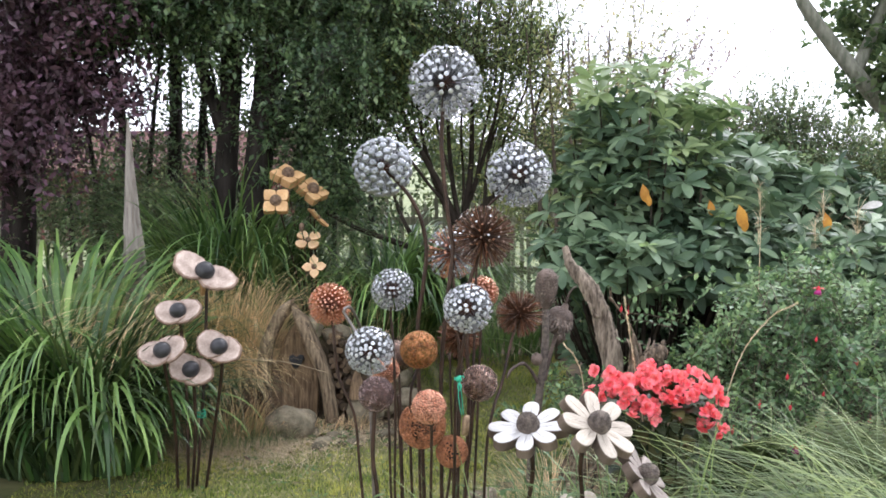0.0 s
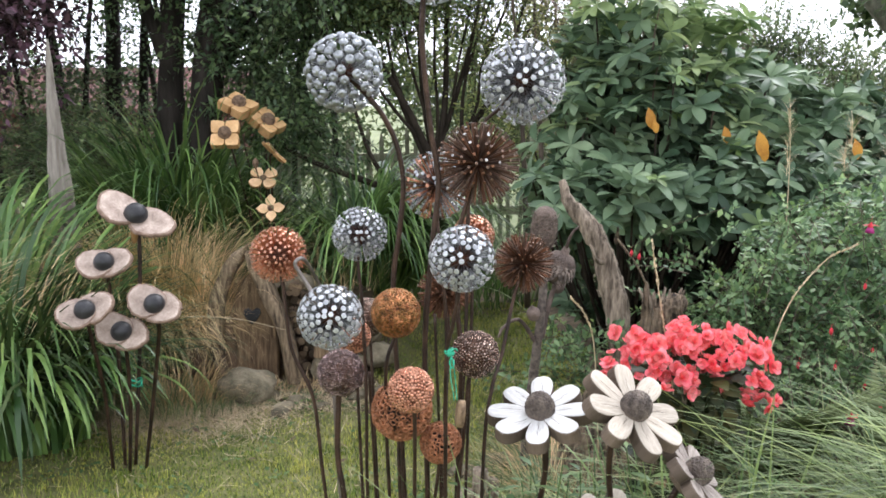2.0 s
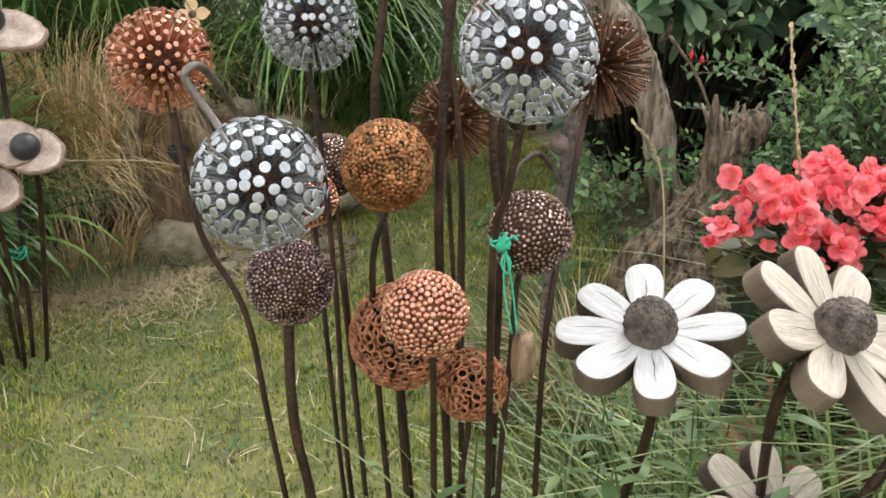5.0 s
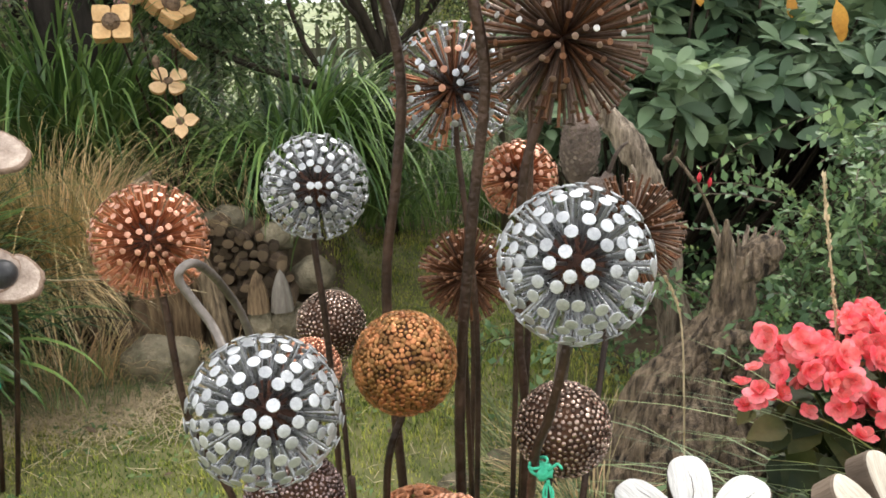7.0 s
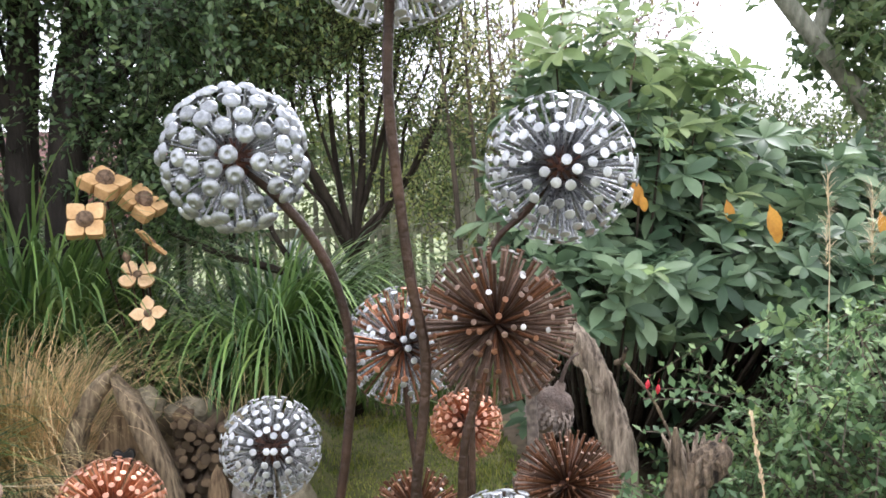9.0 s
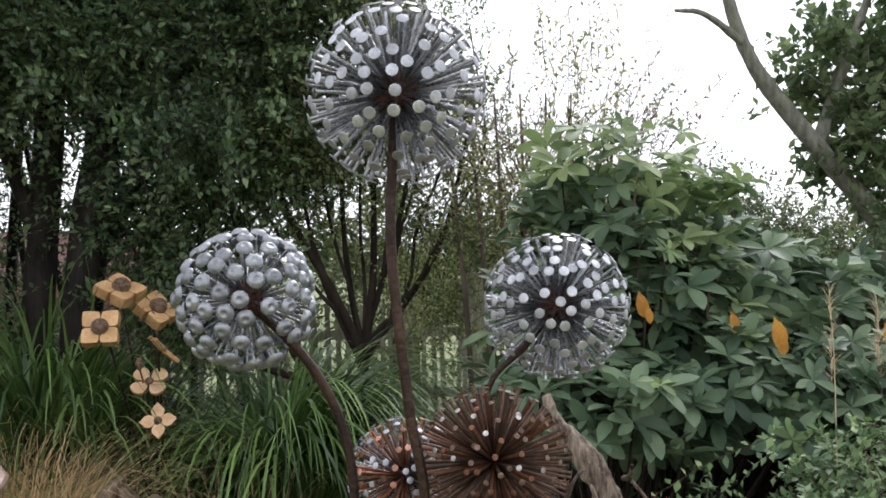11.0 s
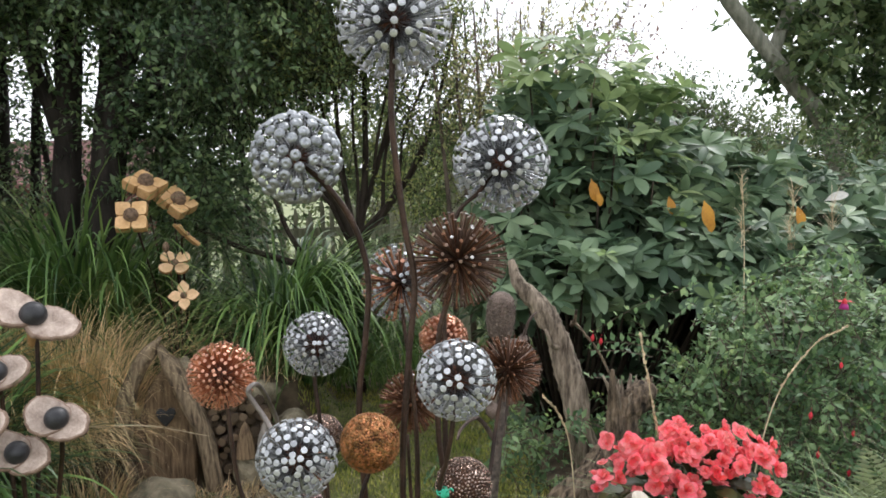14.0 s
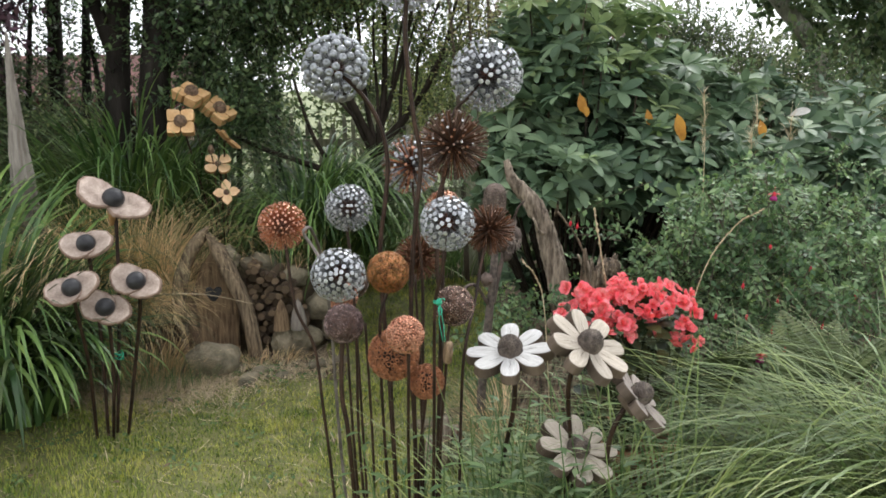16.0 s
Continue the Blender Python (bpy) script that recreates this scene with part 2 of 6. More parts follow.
    bladelime=mat("lime_grass_blade", (0.12, 0.195, 0.05), (0.26, 0.335, 0.12), 2, 0.42, 0, 0, island=0.5, hue=0.03, trans=0.3),
    bladegold=mat("golden_sedge_blade", (0.60, 0.43, 0.19), (0.90, 0.72, 0.41), 2, 0.6, 0, 0, island=0.5, hue=0.02, trans=0.35),
    bladetan=mat("tan_sedge_blade", (0.48, 0.345, 0.16), (0.80, 0.63, 0.36), 2, 0.6, 0, 0, island=0.5, hue=0.02, trans=0.35),
    bladepale=mat("grey_green_grass_blade", (0.115, 0.175, 0.068), (0.25, 0.305, 0.14), 2, 0.5, 0, 0, island=0.5, hue=0.03, trans=0.28),
    straw=mat("straw_seed_head", (0.46, 0.36, 0.22), (0.72, 0.60, 0.41), 20, 0.7, 0, 0.2, island=0.35, trans=0.25),
    weed=mat("weed_leaf", (0.065, 0.13, 0.04), (0.15, 0.23, 0.08), 5, 0.5, 0, 0, island=0.35, hue=0.02, trans=0.25),
    lawnblade=mat("lawn_blade", (0.13, 0.215, 0.030), (0.40, 0.42, 0.10), 3.2, 0.55, 0, 0, island=0.7, hue=0.04, trans=0.3),
    fence=mat("greyed_paling", (0.16, 0.16, 0.10), (0.42, 0.41, 0.31), 9, 0.85, 0, 0.4, objrand=0.25, stretch=(4, 4, 0.6)),
    brick=mat("red_brick", (0.12, 0.055, 0.045), (0.22, 0.10, 0.08), 4, 0.9, 0, 0.3),
    roof=mat("red_roof_tile", (0.07, 0.034, 0.028), (0.13, 0.062, 0.052), 5, 0.85, 0, 0.3, objrand=0.25),
    terracotta=mat("terracotta", (0.26, 0.11, 0.06), (0.42, 0.20, 0.12), 12, 0.85, 0, 0.3),
    string=mat("green_twine", (0.02, 0.30, 0.17), (0.06, 0.48, 0.30), 60, 0.7, 0, 0.3),
    paleleaf=mat("pale_dead_leaf", (0.42, 0.40, 0.36), (0.62, 0.60, 0.55), 12, 0.8, 0, 0.2, trans=0.2),
)

# ---- geometry helpers ----
rng = np.random.default_rng(7)


def unit(a):
    a = np.asarray(a, float)
    return a / np.maximum(np.linalg.norm(a, axis=-1, keepdims=True), 1e-9)


class Geo:
    """Collects vertex and face arrays and links them as one mesh object."""

    def __init__(self):
        self.v, self.f, self.n = [], [], 0

    def add(self, v, f):
        v, f = np.asarray(v, float).reshape(-1, 3), np.asarray(f, int)
        self.v.append(v)
        self.f.append(f + self.n)
        self.n += len(v)
        return self

    def mesh(self, name, material, smooth=True):
        me = bpy.data.meshes.new(name)
        v = np.concatenate(self.v)
        loops = np.concatenate([f.ravel() for f in self.f])
        totals = np.concatenate([np.full(len(f), f.shape[1]) for f in self.f])
        starts = np.concatenate([[0], np.cumsum(totals)[:-1]])
        me.vertices.add(len(v))
        me.vertices.foreach_set("co", v.ravel())
        me.loops.add(len(loops))
        me.loops.foreach_set("vertex_index", loops)
        me.polygons.add(len(totals))
        me.polygons.foreach_set("loop_start", starts)
        me.polygons.foreach_set("loop_total", totals)
        me.polygons.foreach_set("use_smooth", np.full(len(totals), smooth))
        me.materials.append(M[material])
        me.update(calc_edges=True)
        me.validate()
        return me


def thing(name, at=(0, 0, 0), label="", category="", group="", kind=""):
    ob = new(name)
    ob.empty_display_size = 0.05
    ob.location = at
    return tagged(ob, label, category, group, kind)


def under(ob, parent):
    root = parent
    shift = Vector((0, 0, 0))
    while root is not None:
        shift = shift + root.location
        root = root.parent
    ob.parent = parent
    if parent.type == "EMPTY":
        ob.matrix_parent_inverse = Matrix.Translation(-parent.location)
    return ob


def part(name, geo, material, parent, label="", smooth=True, kind=""):
    me = geo.mesh(name, material, smooth) if isinstance(geo, Geo) else geo
    ob = new(name, me)
    under(ob, parent)
    return tagged(ob, label, kind=kind)


def solo(name, geo, material, label, category, group="", kind="", smooth=True):
    return tagged(new(name, geo.mesh(name, material, smooth)), label, category, group, kind)


def smoothline(pts, n):
    """Catmull-Rom through the points, n samples."""
    p = np.asarray(pts, float)
    if len(p) == 2:
        s = np.linspace(0, 1, n)[:, None]
        return p[0] * (1 - s) + p[1] * s
    p = np.vstack([2 * p[0] - p[1], p, 2 * p[-1] - p[-2]])
    out = []
    for u in np.linspace(0, len(p) - 3 - 1e-6, n):
        i = int(u)
        t = u - i
        a, b, c, d = p[i:i + 4]
        out.append(0.5 * (2 * b + (c - a) * t + (2 * a - 5 * b + 4 * c - d) * t * t + (3 * b - a - 3 * c + d) * t ** 3))
    return np.array(out)


def tube(pts, radii, sides=8, n=0, wobble=0.0, cap=True):
    """A round rod or limb along a line; radii at even steps."""
    c = smoothline(pts, n) if n else np.asarray(pts, float)
    r = np.interp(np.linspace(0, 1, len(c)), np.linspace(0, 1, len(np.atleast_1d(radii))), np.atleast_1d(radii)) if np.size(radii) > 1 else np.full(len(c), float(np.atleast_1d(radii)[0]))
    t = unit(np.gradient(c, axis=0))
    ref = np.array([1.0, 0.1, 0]) if abs(t[:, 0]).mean() < 0.8 else np.array([0, 0.1, 1.0])
    x = unit(np.cross(t, ref))
    y = np.cross(t, x)
    a = np.arange(sides) * 2 * np.pi / sides
    rr = r[:, None] * (1 + wobble * rng.normal(size=(len(c), sides)))
    v = c[:, None] + rr[..., None] * (np.cos(a)[None, :, None] * x[:, None] + np.sin(a)[None, :, None] * y[:, None])
    i, j = np.meshgrid(np.arange(len(c) - 1), np.arange(sides), indexing="ij")
    j2 = (j + 1) % sides
    f = np.stack([i * sides + j, i * sides + j2, (i + 1) * sides + j2, (i + 1) * sides + j], -1).reshape(-1, 4)
    g = Geo().add(v, f)
    if cap:
        g.f.append(np.array([np.arange(sides)[::-1]]))
        g.f.append(np.array([(len(c) - 1) * sides + np.arange(sides)]))
    return g


def merge(*geos):
    g = Geo()
    for q in geos:
        base = g.n
        g.v += q.v
        g.f += [f + base for f in q.f]
        g.n += q.n
    return g


def moved(g, m):
    """A copy of a Geo under a 4 x 4 matrix."""
    a = np.array(m)
    q = Geo()
    q.v = [v @ a[:3, :3].T + a[:3, 3] for v in g.v]
    q.f, q.n = [f.copy() for f in g.f], g.n
    return q


def lathe(profile, sides=24):
    """Turns (radius, z) pairs round the z axis."""
    p = np.asarray(profile, float)
    a = np.arange(sides) * 2 * np.pi / sides
    v = np.stack([p[:, :1] * np.cos(a), p[:, :1] * np.sin(a), np.repeat(p[:, 1:], sides, 1)], -1)
    i, j = np.meshgrid(np.arange(len(p) - 1), np.arange(sides), indexing="ij")
    j2 = (j + 1) % sides
    return Geo().add(v, np.stack([i * sides + j, i * sides + j2, (i + 1) * sides + j2, (i + 1) * sides + j], -1).reshape(-1, 4))


def slab(outline, thick, round_edge=0.2, dome=0.0, rim=0.92):
    """A board cut to an outline in the xy plane, its top at z = 0, with a rounded top edge."""
    o = np.asarray(outline, float)
    c = o.mean(0)
    rings = [(1.0, -thick), (1.0, -thick * round_edge), ((1 + rim) / 2 + 0.01, -thick * round_edge * 0.3), (rim, 0.0), (0.5, dome * 0.7)]
    v = np.concatenate([np.column_stack([c + (o - c) * s, np.full(len(o), z)]) for s, z in rings] + [[[*c, dome]], [[*c, -thick]]])
    n, k = len(o), len(rings)
    i, j = np.meshgrid(np.arange(k - 1), np.arange(n), indexing="ij")
    j2 = (j + 1) % n
    g = Geo().add(v, np.stack([i * n + j, i * n + j2, (i + 1) * n + j2, (i + 1) * n + j], -1).reshape(-1, 4))
    j = np.arange(n)
    g.f.append(np.stack([(k - 1) * n + j, (k - 1) * n + (j + 1) % n, np.full(n, k * n)], -1))
    g.f.append(np.stack([(j + 1) % n, j, np.full(n, k * n + 1)], -1))
    return g


def lump(radii, seed=0, rough=0.15, freq=2.0, sub=3, squash=0.0):
    """A rounded stone-like body."""
    bm = bmesh.new()
    bmesh.ops.create_icosphere(bm, subdivisions=sub, radius=1)
    v = np.array([p.co for p in bm.verts])
    f = np.array([[p.index for p in q.verts] for q in bm.faces])
    bm.free()
    off = Vector((seed * 3.1, seed * 1.7, seed))
    k = np.array([1 + rough * noise.noise(Vector(p) * freq + off) + rough * 0.4 * noise.noise(Vector(p) * freq * 3 + off) for p in v])
    return Geo().add(v * k[:, None] * np.asarray(radii), f)


def frame_to(d, up=(0, 0, 1)):
    """Rotation whose z axis is d."""
    z = unit(d)
    x = unit(np.cross(up, z)) if np.linalg.norm(np.cross(up, z)) > 1e-4 else np.array([1.0, 0, 0])
    y = np.cross(z, x)
    return np.column_stack([x, y, z])


def place(at, d, turn=0.0, scale=1.0):
    m = Matrix(frame_to(d)).to_4x4()
    return Matrix.Translation(Vector(at)) @ m @ pose(0, 0, 0, 0, 0, turn) @ Matrix.Scale(scale, 4)


def scatter(tv, tf, pos, ahead, normal, length, width=None):
    """Many copies of a small leaf: template x across, y along, z up; lengths and widths scale it."""
    y = unit(ahead)
    x = unit(np.cross(y, normal))
    z = np.cross(x, y)
    width = length if width is None else width
    tv = np.asarray(tv, float)
    v = (pos[:, None] + (tv[None, :, :1] * width[:, None, None]) * x[:, None] + (tv[None, :, 1:2] * length[:, None, None]) * y[:, None]
         + (tv[None, :, 2:] * length[:, None, None]) * z[:, None])
    f = (np.asarray(tf)[None] + (np.arange(len(pos)) * len(tv))[:, None, None]).reshape(-1, np.shape(tf)[1])
    return v.reshape(-1, 3), f


# small folded leaf, four triangles
LEAF_V = [(0, 0, 0), (-0.25, 0.42, 0.06), (0, 0.5, 0), (0.25, 0.42, 0.06), (0, 1, -0.06)]
LEAF_F = [(0, 2, 1), (0, 3, 2), (1, 2, 4), (2, 3, 4)]


def leafform(stations, fold=0.1, droop=0.15):
    """A larger leaf from (place along, half width) stations, folded at the midrib and bowed."""
    v, f = [], []
    for s, w in stations:
        z = -droop * s * s
        v += [(-w, s, z + fold * w), (0, s, z), (w, s, z + fold * w)]
    for i in range(len(stations) - 1):
        a = i * 3
        f += [(a, a + 1, a + 4, a + 3), (a + 1, a + 2, a + 5, a + 4)]
    return v, f


BIG_V, BIG_F = leafform([(0, 0.012), (0.1, 0.035), (0.25, 0.118), (0.46, 0.182), (0.67, 0.190), (0.85, 0.142), (0.95, 0.068), (1, 0.006)], 0.3, 0.24)


def blades(base, azimuth, lean0, lean1, length, width, segs=6, late=1.3):
    """Grass blades: strips that rise at lean0 from upright and bend over to lean1 (radians)."""
    n = len(base)
    s = np.linspace(0, 1, segs + 1)
    ang = lean0[:, None] + (lean1 - lean0)[:, None] * (s[None] ** late)
    step = length[:, None] / segs
    dx = np.concatenate([np.zeros((n, 1)), np.cumsum(np.sin(ang[:, :-1]) * step, 1)], 1)
    dz = np.concatenate([np.zeros((n, 1)), np.cumsum(np.cos(ang[:, :-1]) * step, 1)], 1)
    out = np.stack([np.cos(azimuth), np.sin(azimuth), np.zeros(n)], -1)
    side = np.stack([-np.sin(azimuth), np.cos(azimuth), np.zeros(n)], -1)
    c = base[:, None] + out[:, None] * dx[..., None] + np.array([0, 0, 1.0]) * dz[..., None]
    w = width[:, None] * np.minimum(1, 1.15 - s[None] ** 2.2) * np.where(s[None] > 0.99, 0.08, 1) * 0.5
    v = np.stack([c - side[:, None] * w[..., None], c + side[:, None] * w[..., None]], 2).reshape(-1, 3)
    k = (np.arange(n) * 2 * (segs + 1))[:, None] + 2 * np.arange(segs)[None]
    f = np.stack([k, k + 1, k + 3, k + 2], -1).reshape(-1, 4)
    return v, f


def tuft(n, center, spread, length, width, lean=(0.1, 0.5), bend=(1.2, 2.6), segs=6, az=None, ground=0.0, short=None, late=1.3):
    """Blades of one clump, rooted in an ellipse round center."""
    r, a = np.sqrt(rng.random(n)), rng.random(n) * 2 * np.pi
    base = np.column_stack([center[0] + spread[0] * r * np.cos(a), center[1] + spread[1] * r * np.sin(a), np.full(n, center[2] if len(center) > 2 else ground)])
    azimuth = a + rng.normal(0, 0.5, n) if az is None else rng.uniform(az[0], az[1], n)
    size = rng.uniform(*length, n)
    if short:
        size = size * (1 - short[1] * np.clip(np.cos(azimuth - short[0]), 0, 1) ** 0.7)
    return blades(base, azimuth, rng.uniform(*lean, n) * (0.3 + 0.7 * r), rng.uniform(*bend, n), size, rng.uniform(*width, n), segs, late)


def in_blobs(blobs, n, shell=0.55):
    """Points in a union of ellipsoids (centre, radii, weight), mostly near the outside, and the outward directions."""
    w = np.array([b[2] for b in blobs], float)
    k = rng.choice(len(blobs), n, p=w / w.sum())
    d = unit(rng.normal(size=(n, 3)))
    r = shell + (1 - shell) * rng.random(n)
    c, e = np.array([b[0] for b in blobs])[k], np.array([b[1] for b in blobs])[k]
    return c + d * e * r[:, None], unit(d / e)


def sprays(origin, ahead, length, per, leaf, drop=0.15, ratio=0.5, upness=0.5, twig=True):
    """Leafy twigs: leaves in pairs along bowed shoots, and the shoots themselves."""
    n = len(origin)
    ahead = unit(ahead)
    s = (np.arange(per) + 0.6) / per
    p = origin[:, None] + ahead[:, None] * (length[:, None] * s)[..., None] - np.array([0, 0, 1.0]) * (drop * length[:, None] * s ** 2)[..., None]
    side = unit(np.cross(ahead, rng.normal(size=(n, 3))))
    sign = np.where(np.arange(per) % 2, 1, -1)
    d = ahead[:, None] * 0.55 + side[:, None] * sign[None, :, None] * 0.8 + rng.normal(0, 0.25, (n, per, 3))
    nn = np.array([0, 0, upness]) + rng.normal(0, 0.35, (n, per, 3)) + ahead[:, None] * 0.3
    size = rng.uniform(leaf[0], leaf[1], n * per)
    lv, lf = scatter(LEAF_V, LEAF_F, p.reshape(-1, 3), d.reshape(-1, 3), nn.reshape(-1, 3), size, size * ratio * 2)
    g = Geo().add(lv, lf)
    t = None
    if twig:
        side2 = np.cross(ahead, side)
        q = np.stack([origin, origin + ahead * (length * 0.5)[:, None] - np.array([0, 0, 1]) * (drop * 0.25 * length)[:, None],
                      origin + ahead * length[:, None] - np.array([0, 0, 1]) * (drop * length)[:, None]], 1)
        w = (0.003 + 0.01 * leaf[1])
        tv = np.stack([q + side[:, None] * w * 0.5, q - side[:, None] * w * 0.5 + side2[:, None] * w * 0.3], 2).reshape(-1, 3)
        k = (np.arange(n) * 6)[:, None] + np.array([0, 2])[None]
        t = Geo().add(tv, np.stack([k, k + 1, k + 3, k + 2], -1).reshape(-1, 4))
    return g, t

# ---- ground ----


def sstep(a, b, x):
    t = np.clip((x - a) / (b - a), 0, 1)
    return t * t * (3 - 2 * t)


def height(x, y):
    x, y = np.asarray(x, float), np.asarray(y, float)
    bank = 0.36 * sstep(5.08, 5.5, y) * sstep(0.0, -0.3, x) * (1 - sstep(7.0, 9.0, y))
    right = 0.12 * sstep(0.7, 1.6, x) * sstep(3.0, 4.2, y) * (1 - sstep(7.0, 9.0, y))
    return bank + right + 0.012 * np.sin(2.3 * x + 1) * np.cos(1.9 * y) + 0.35 * sstep(9, 40, y)


gx = np.unique(np.concatenate([np.linspace(-3.5, 3.5, 120), np.sign(np.linspace(-1, 1, 41)) * 3.5 + np.linspace(-1, 1, 41) ** 3 * 400]))
gy = np.unique(np.concatenate([np.linspace(-1, 9, 160), 9 + np.linspace(0, 1, 40) ** 3 * 600, -1 - np.linspace(0, 1, 14) ** 3 * 200]))
XX, YY = np.meshgrid(gx, gy)
i, j = np.meshgrid(np.arange(len(gy) - 1), np.arange(len(gx) - 1), indexing="ij")
k = i * len(gx) + j
gm = bpy.data.materials.new("garden_ground")
gm.use_nodes = True
gn, gl = gm.node_tree.nodes, gm.node_tree.links
gt = gn.new("ShaderNodeTexCoord")
layers = []
for scale, ca, cb in ((7, (0.085, 0.10, 0.03), (0.22, 0.205, 0.08)), (14, (0.045, 0.032, 0.019), (0.17, 0.125, 0.075)), (0.4, (0.13, 0.16, 0.065), (0.26, 0.28, 0.14))):
    tex, rp = gn.new("ShaderNodeTexNoise"), gn.new("ShaderNodeValToRGB")
    tex.inputs["Scale"].default_value, tex.inputs["Detail"].default_value = scale, 8
    rp.color_ramp.elements[0].position, rp.color_ramp.elements[1].position = 0.3, 0.7
    rp.color_ramp.elements[0].color, rp.color_ramp.elements[1].color = (*ca, 1), (*cb, 1)
    gl.new(gt.outputs["Object"], tex.inputs["Vector"])
    gl.new(tex.outputs["Fac"], rp.inputs["Fac"])
    layers.append(rp)
gs = gn.new("ShaderNodeSeparateXYZ")
gl.new(gt.outputs["Object"], gs.inputs["Vector"])
edge = gn.new("ShaderNodeTexNoise")
edge.inputs["Scale"].default_value = 5


def gmath(op, a, b):
    q = gn.new("ShaderNodeMath")
    q.operation = op
    for s, val in zip(q.inputs, (a, b)):
        if isinstance(val, (int, float)):
            s.default_value = val
        else:
            gl.new(val, s)
    return q.outputs[0]


gl.new(gt.outputs["Object"], edge.inputs["Vector"])
wob = gmath("MULTIPLY", gmath("SUBTRACT", edge.outputs["Fac"], 0.5), 0.8)
# soil under the raised bed at the back and the bed on the right, lawn between
back = gmath("GREATER_THAN", gmath("ADD", gs.outputs["Y"], wob), gmath("ADD", 4.55, gmath("MULTIPLY", gmath("GREATER_THAN", gs.outputs["X"], -0.15), 1.8)))
side = gmath("GREATER_THAN", gmath("ADD", gs.outputs["X"], wob), 0.82)
side = gmath("MULTIPLY", side, gmath("GREATER_THAN", gmath("ADD", gs.outputs["Y"], wob), 2.0))
soil = gmath("MAXIMUM", back, side)
far = gmath("GREATER_THAN", gs.outputs["Y"], 8.2)
m1, m2 = gn.new("ShaderNodeMixRGB"), gn.new("ShaderNodeMixRGB")
gl.new(soil, m1.inputs["Fac"])
gl.new(layers[0].outputs["Color"], m1.inputs["Color1"])
gl.new(layers[1].outputs["Color"], m1.inputs["Color2"])
gl.new(far, m2.inputs["Fac"])
gl.new(m1.outputs["Color"], m2.inputs["Color1"])
gl.new(layers[2].outputs["Color"], m2.inputs["Color2"])
gl.new(m2.outputs["Color"], gn["Principled BSDF"].inputs["Base Color"])
gn["Principled BSDF"].inputs["Roughness"].default_value = 0.95
gb = gn.new("ShaderNodeBump")
gb.inputs["Strength"].default_value, gb.inputs["Distance"].default_value = 0.8, 0.03
gl.new(layers[0].outputs["Color"], gb.inputs["Height"])
gl.new(gb.outputs["Normal"], gn["Principled BSDF"].inputs["Normal"])
M["ground"] = gm
solo("ground", Geo().add(np.stack([XX, YY, height(XX, YY)], -1), np.stack([k, k + 1, k + len(gx) + 1, k + len(gx)], -1).reshape(-1, 4)), "ground",
     "mown lawn with bare soil beds and a pale meadow behind", "ground", kind="structure")

# lawn blades where the lawn is seen
n = 172000
lx, ly = rng.uniform(-1.9, 0.85, n), 2.4 + 4.2 * rng.random(n) ** 1.25
keep = ((ly < 4.6 + 0.15 * np.sin(5 * lx) + rng.normal(0, 0.12, n)) | (lx > -0.25)) & (rng.random(n) < 0.55 + 0.45 * (0.5 + 0.5 * np.sin(4 * lx + 2 * np.sin(3 * ly)) * np.cos(3.3 * ly)))
lx, ly = lx[keep], ly[keep]
n = len(lx)
bv, bf = blades(np.column_stack([lx, ly, height(lx, ly) - 0.003]), rng.uniform(0, 6.28, n), rng.uniform(0, 0.6, n), rng.uniform(0.5, 1.6, n), rng.uniform(0.012, 0.034, n) * (0.7 + 0.5 * (np.sin(5.1 * lx + 1.7 * np.sin(4 * ly)) * np.sin(4.3 * ly + lx) > 0.1)), rng.uniform(0.0024, 0.0044, n), 2)
solo("lawn_grass", Geo().add(bv, bf), "lawnblade", "short worn lawn grass with mossy patches", "grass", kind="stuff")

# dry cut grass and creeping weeds in the lawn
n = 9900
lx = np.concatenate([rng.normal(-1.10, 0.24, 6600), rng.uniform(-1.6, 0.6, 900), rng.uniform(-1.4, -0.2, 2400)])
ly = np.concatenate([rng.normal(4.45, 0.15, 6600), rng.uniform(2.6, 5.2, 900), rng.normal(4.66, 0.11, 2400)])
bv, bf = blades(np.column_stack([lx, ly, height(lx, ly) + 0.006]), rng.uniform(0, 6.28, n), rng.uniform(0.9, 1.5, n), rng.uniform(1.3, 1.9, n), rng.uniform(0.03, 0.10, n), rng.uniform(0.0016, 0.0034, n), 3)
solo("dry_grass_litter", Geo().add(bv, bf), "straw", "dry cut grass lying on the lawn and border", "dry grass", kind="stuff")
n = 1100
cx, cy = np.concatenate([rng.uniform(-1.6, 0.5, 60), rng.uniform(-1.3, -0.3, 50)]), np.concatenate([rng.uniform(2.7, 4.6, 60), rng.normal(4.62, 0.12, 50)])
which = rng.integers(0, 110, n)
lx, ly = cx[which] + rng.normal(0, 0.035, n), cy[which] + rng.normal(0, 0.035, n)
lv, lf = scatter(LEAF_V, LEAF_F, np.column_stack([lx, ly, height(lx, ly) + 0.02]), rng.normal(size=(n, 3)) * (1, 1, 0.25), np.array([0, 0, 1.0]) + rng.normal(0, 0.35, (n, 3)), rng.uniform(0.015, 0.032, n), rng.uniform(0.02, 0.04, n))
solo("lawn_weeds", Geo().add(lv, lf), "weed", "small dark weeds creeping in the lawn", "weed", kind="stuff")

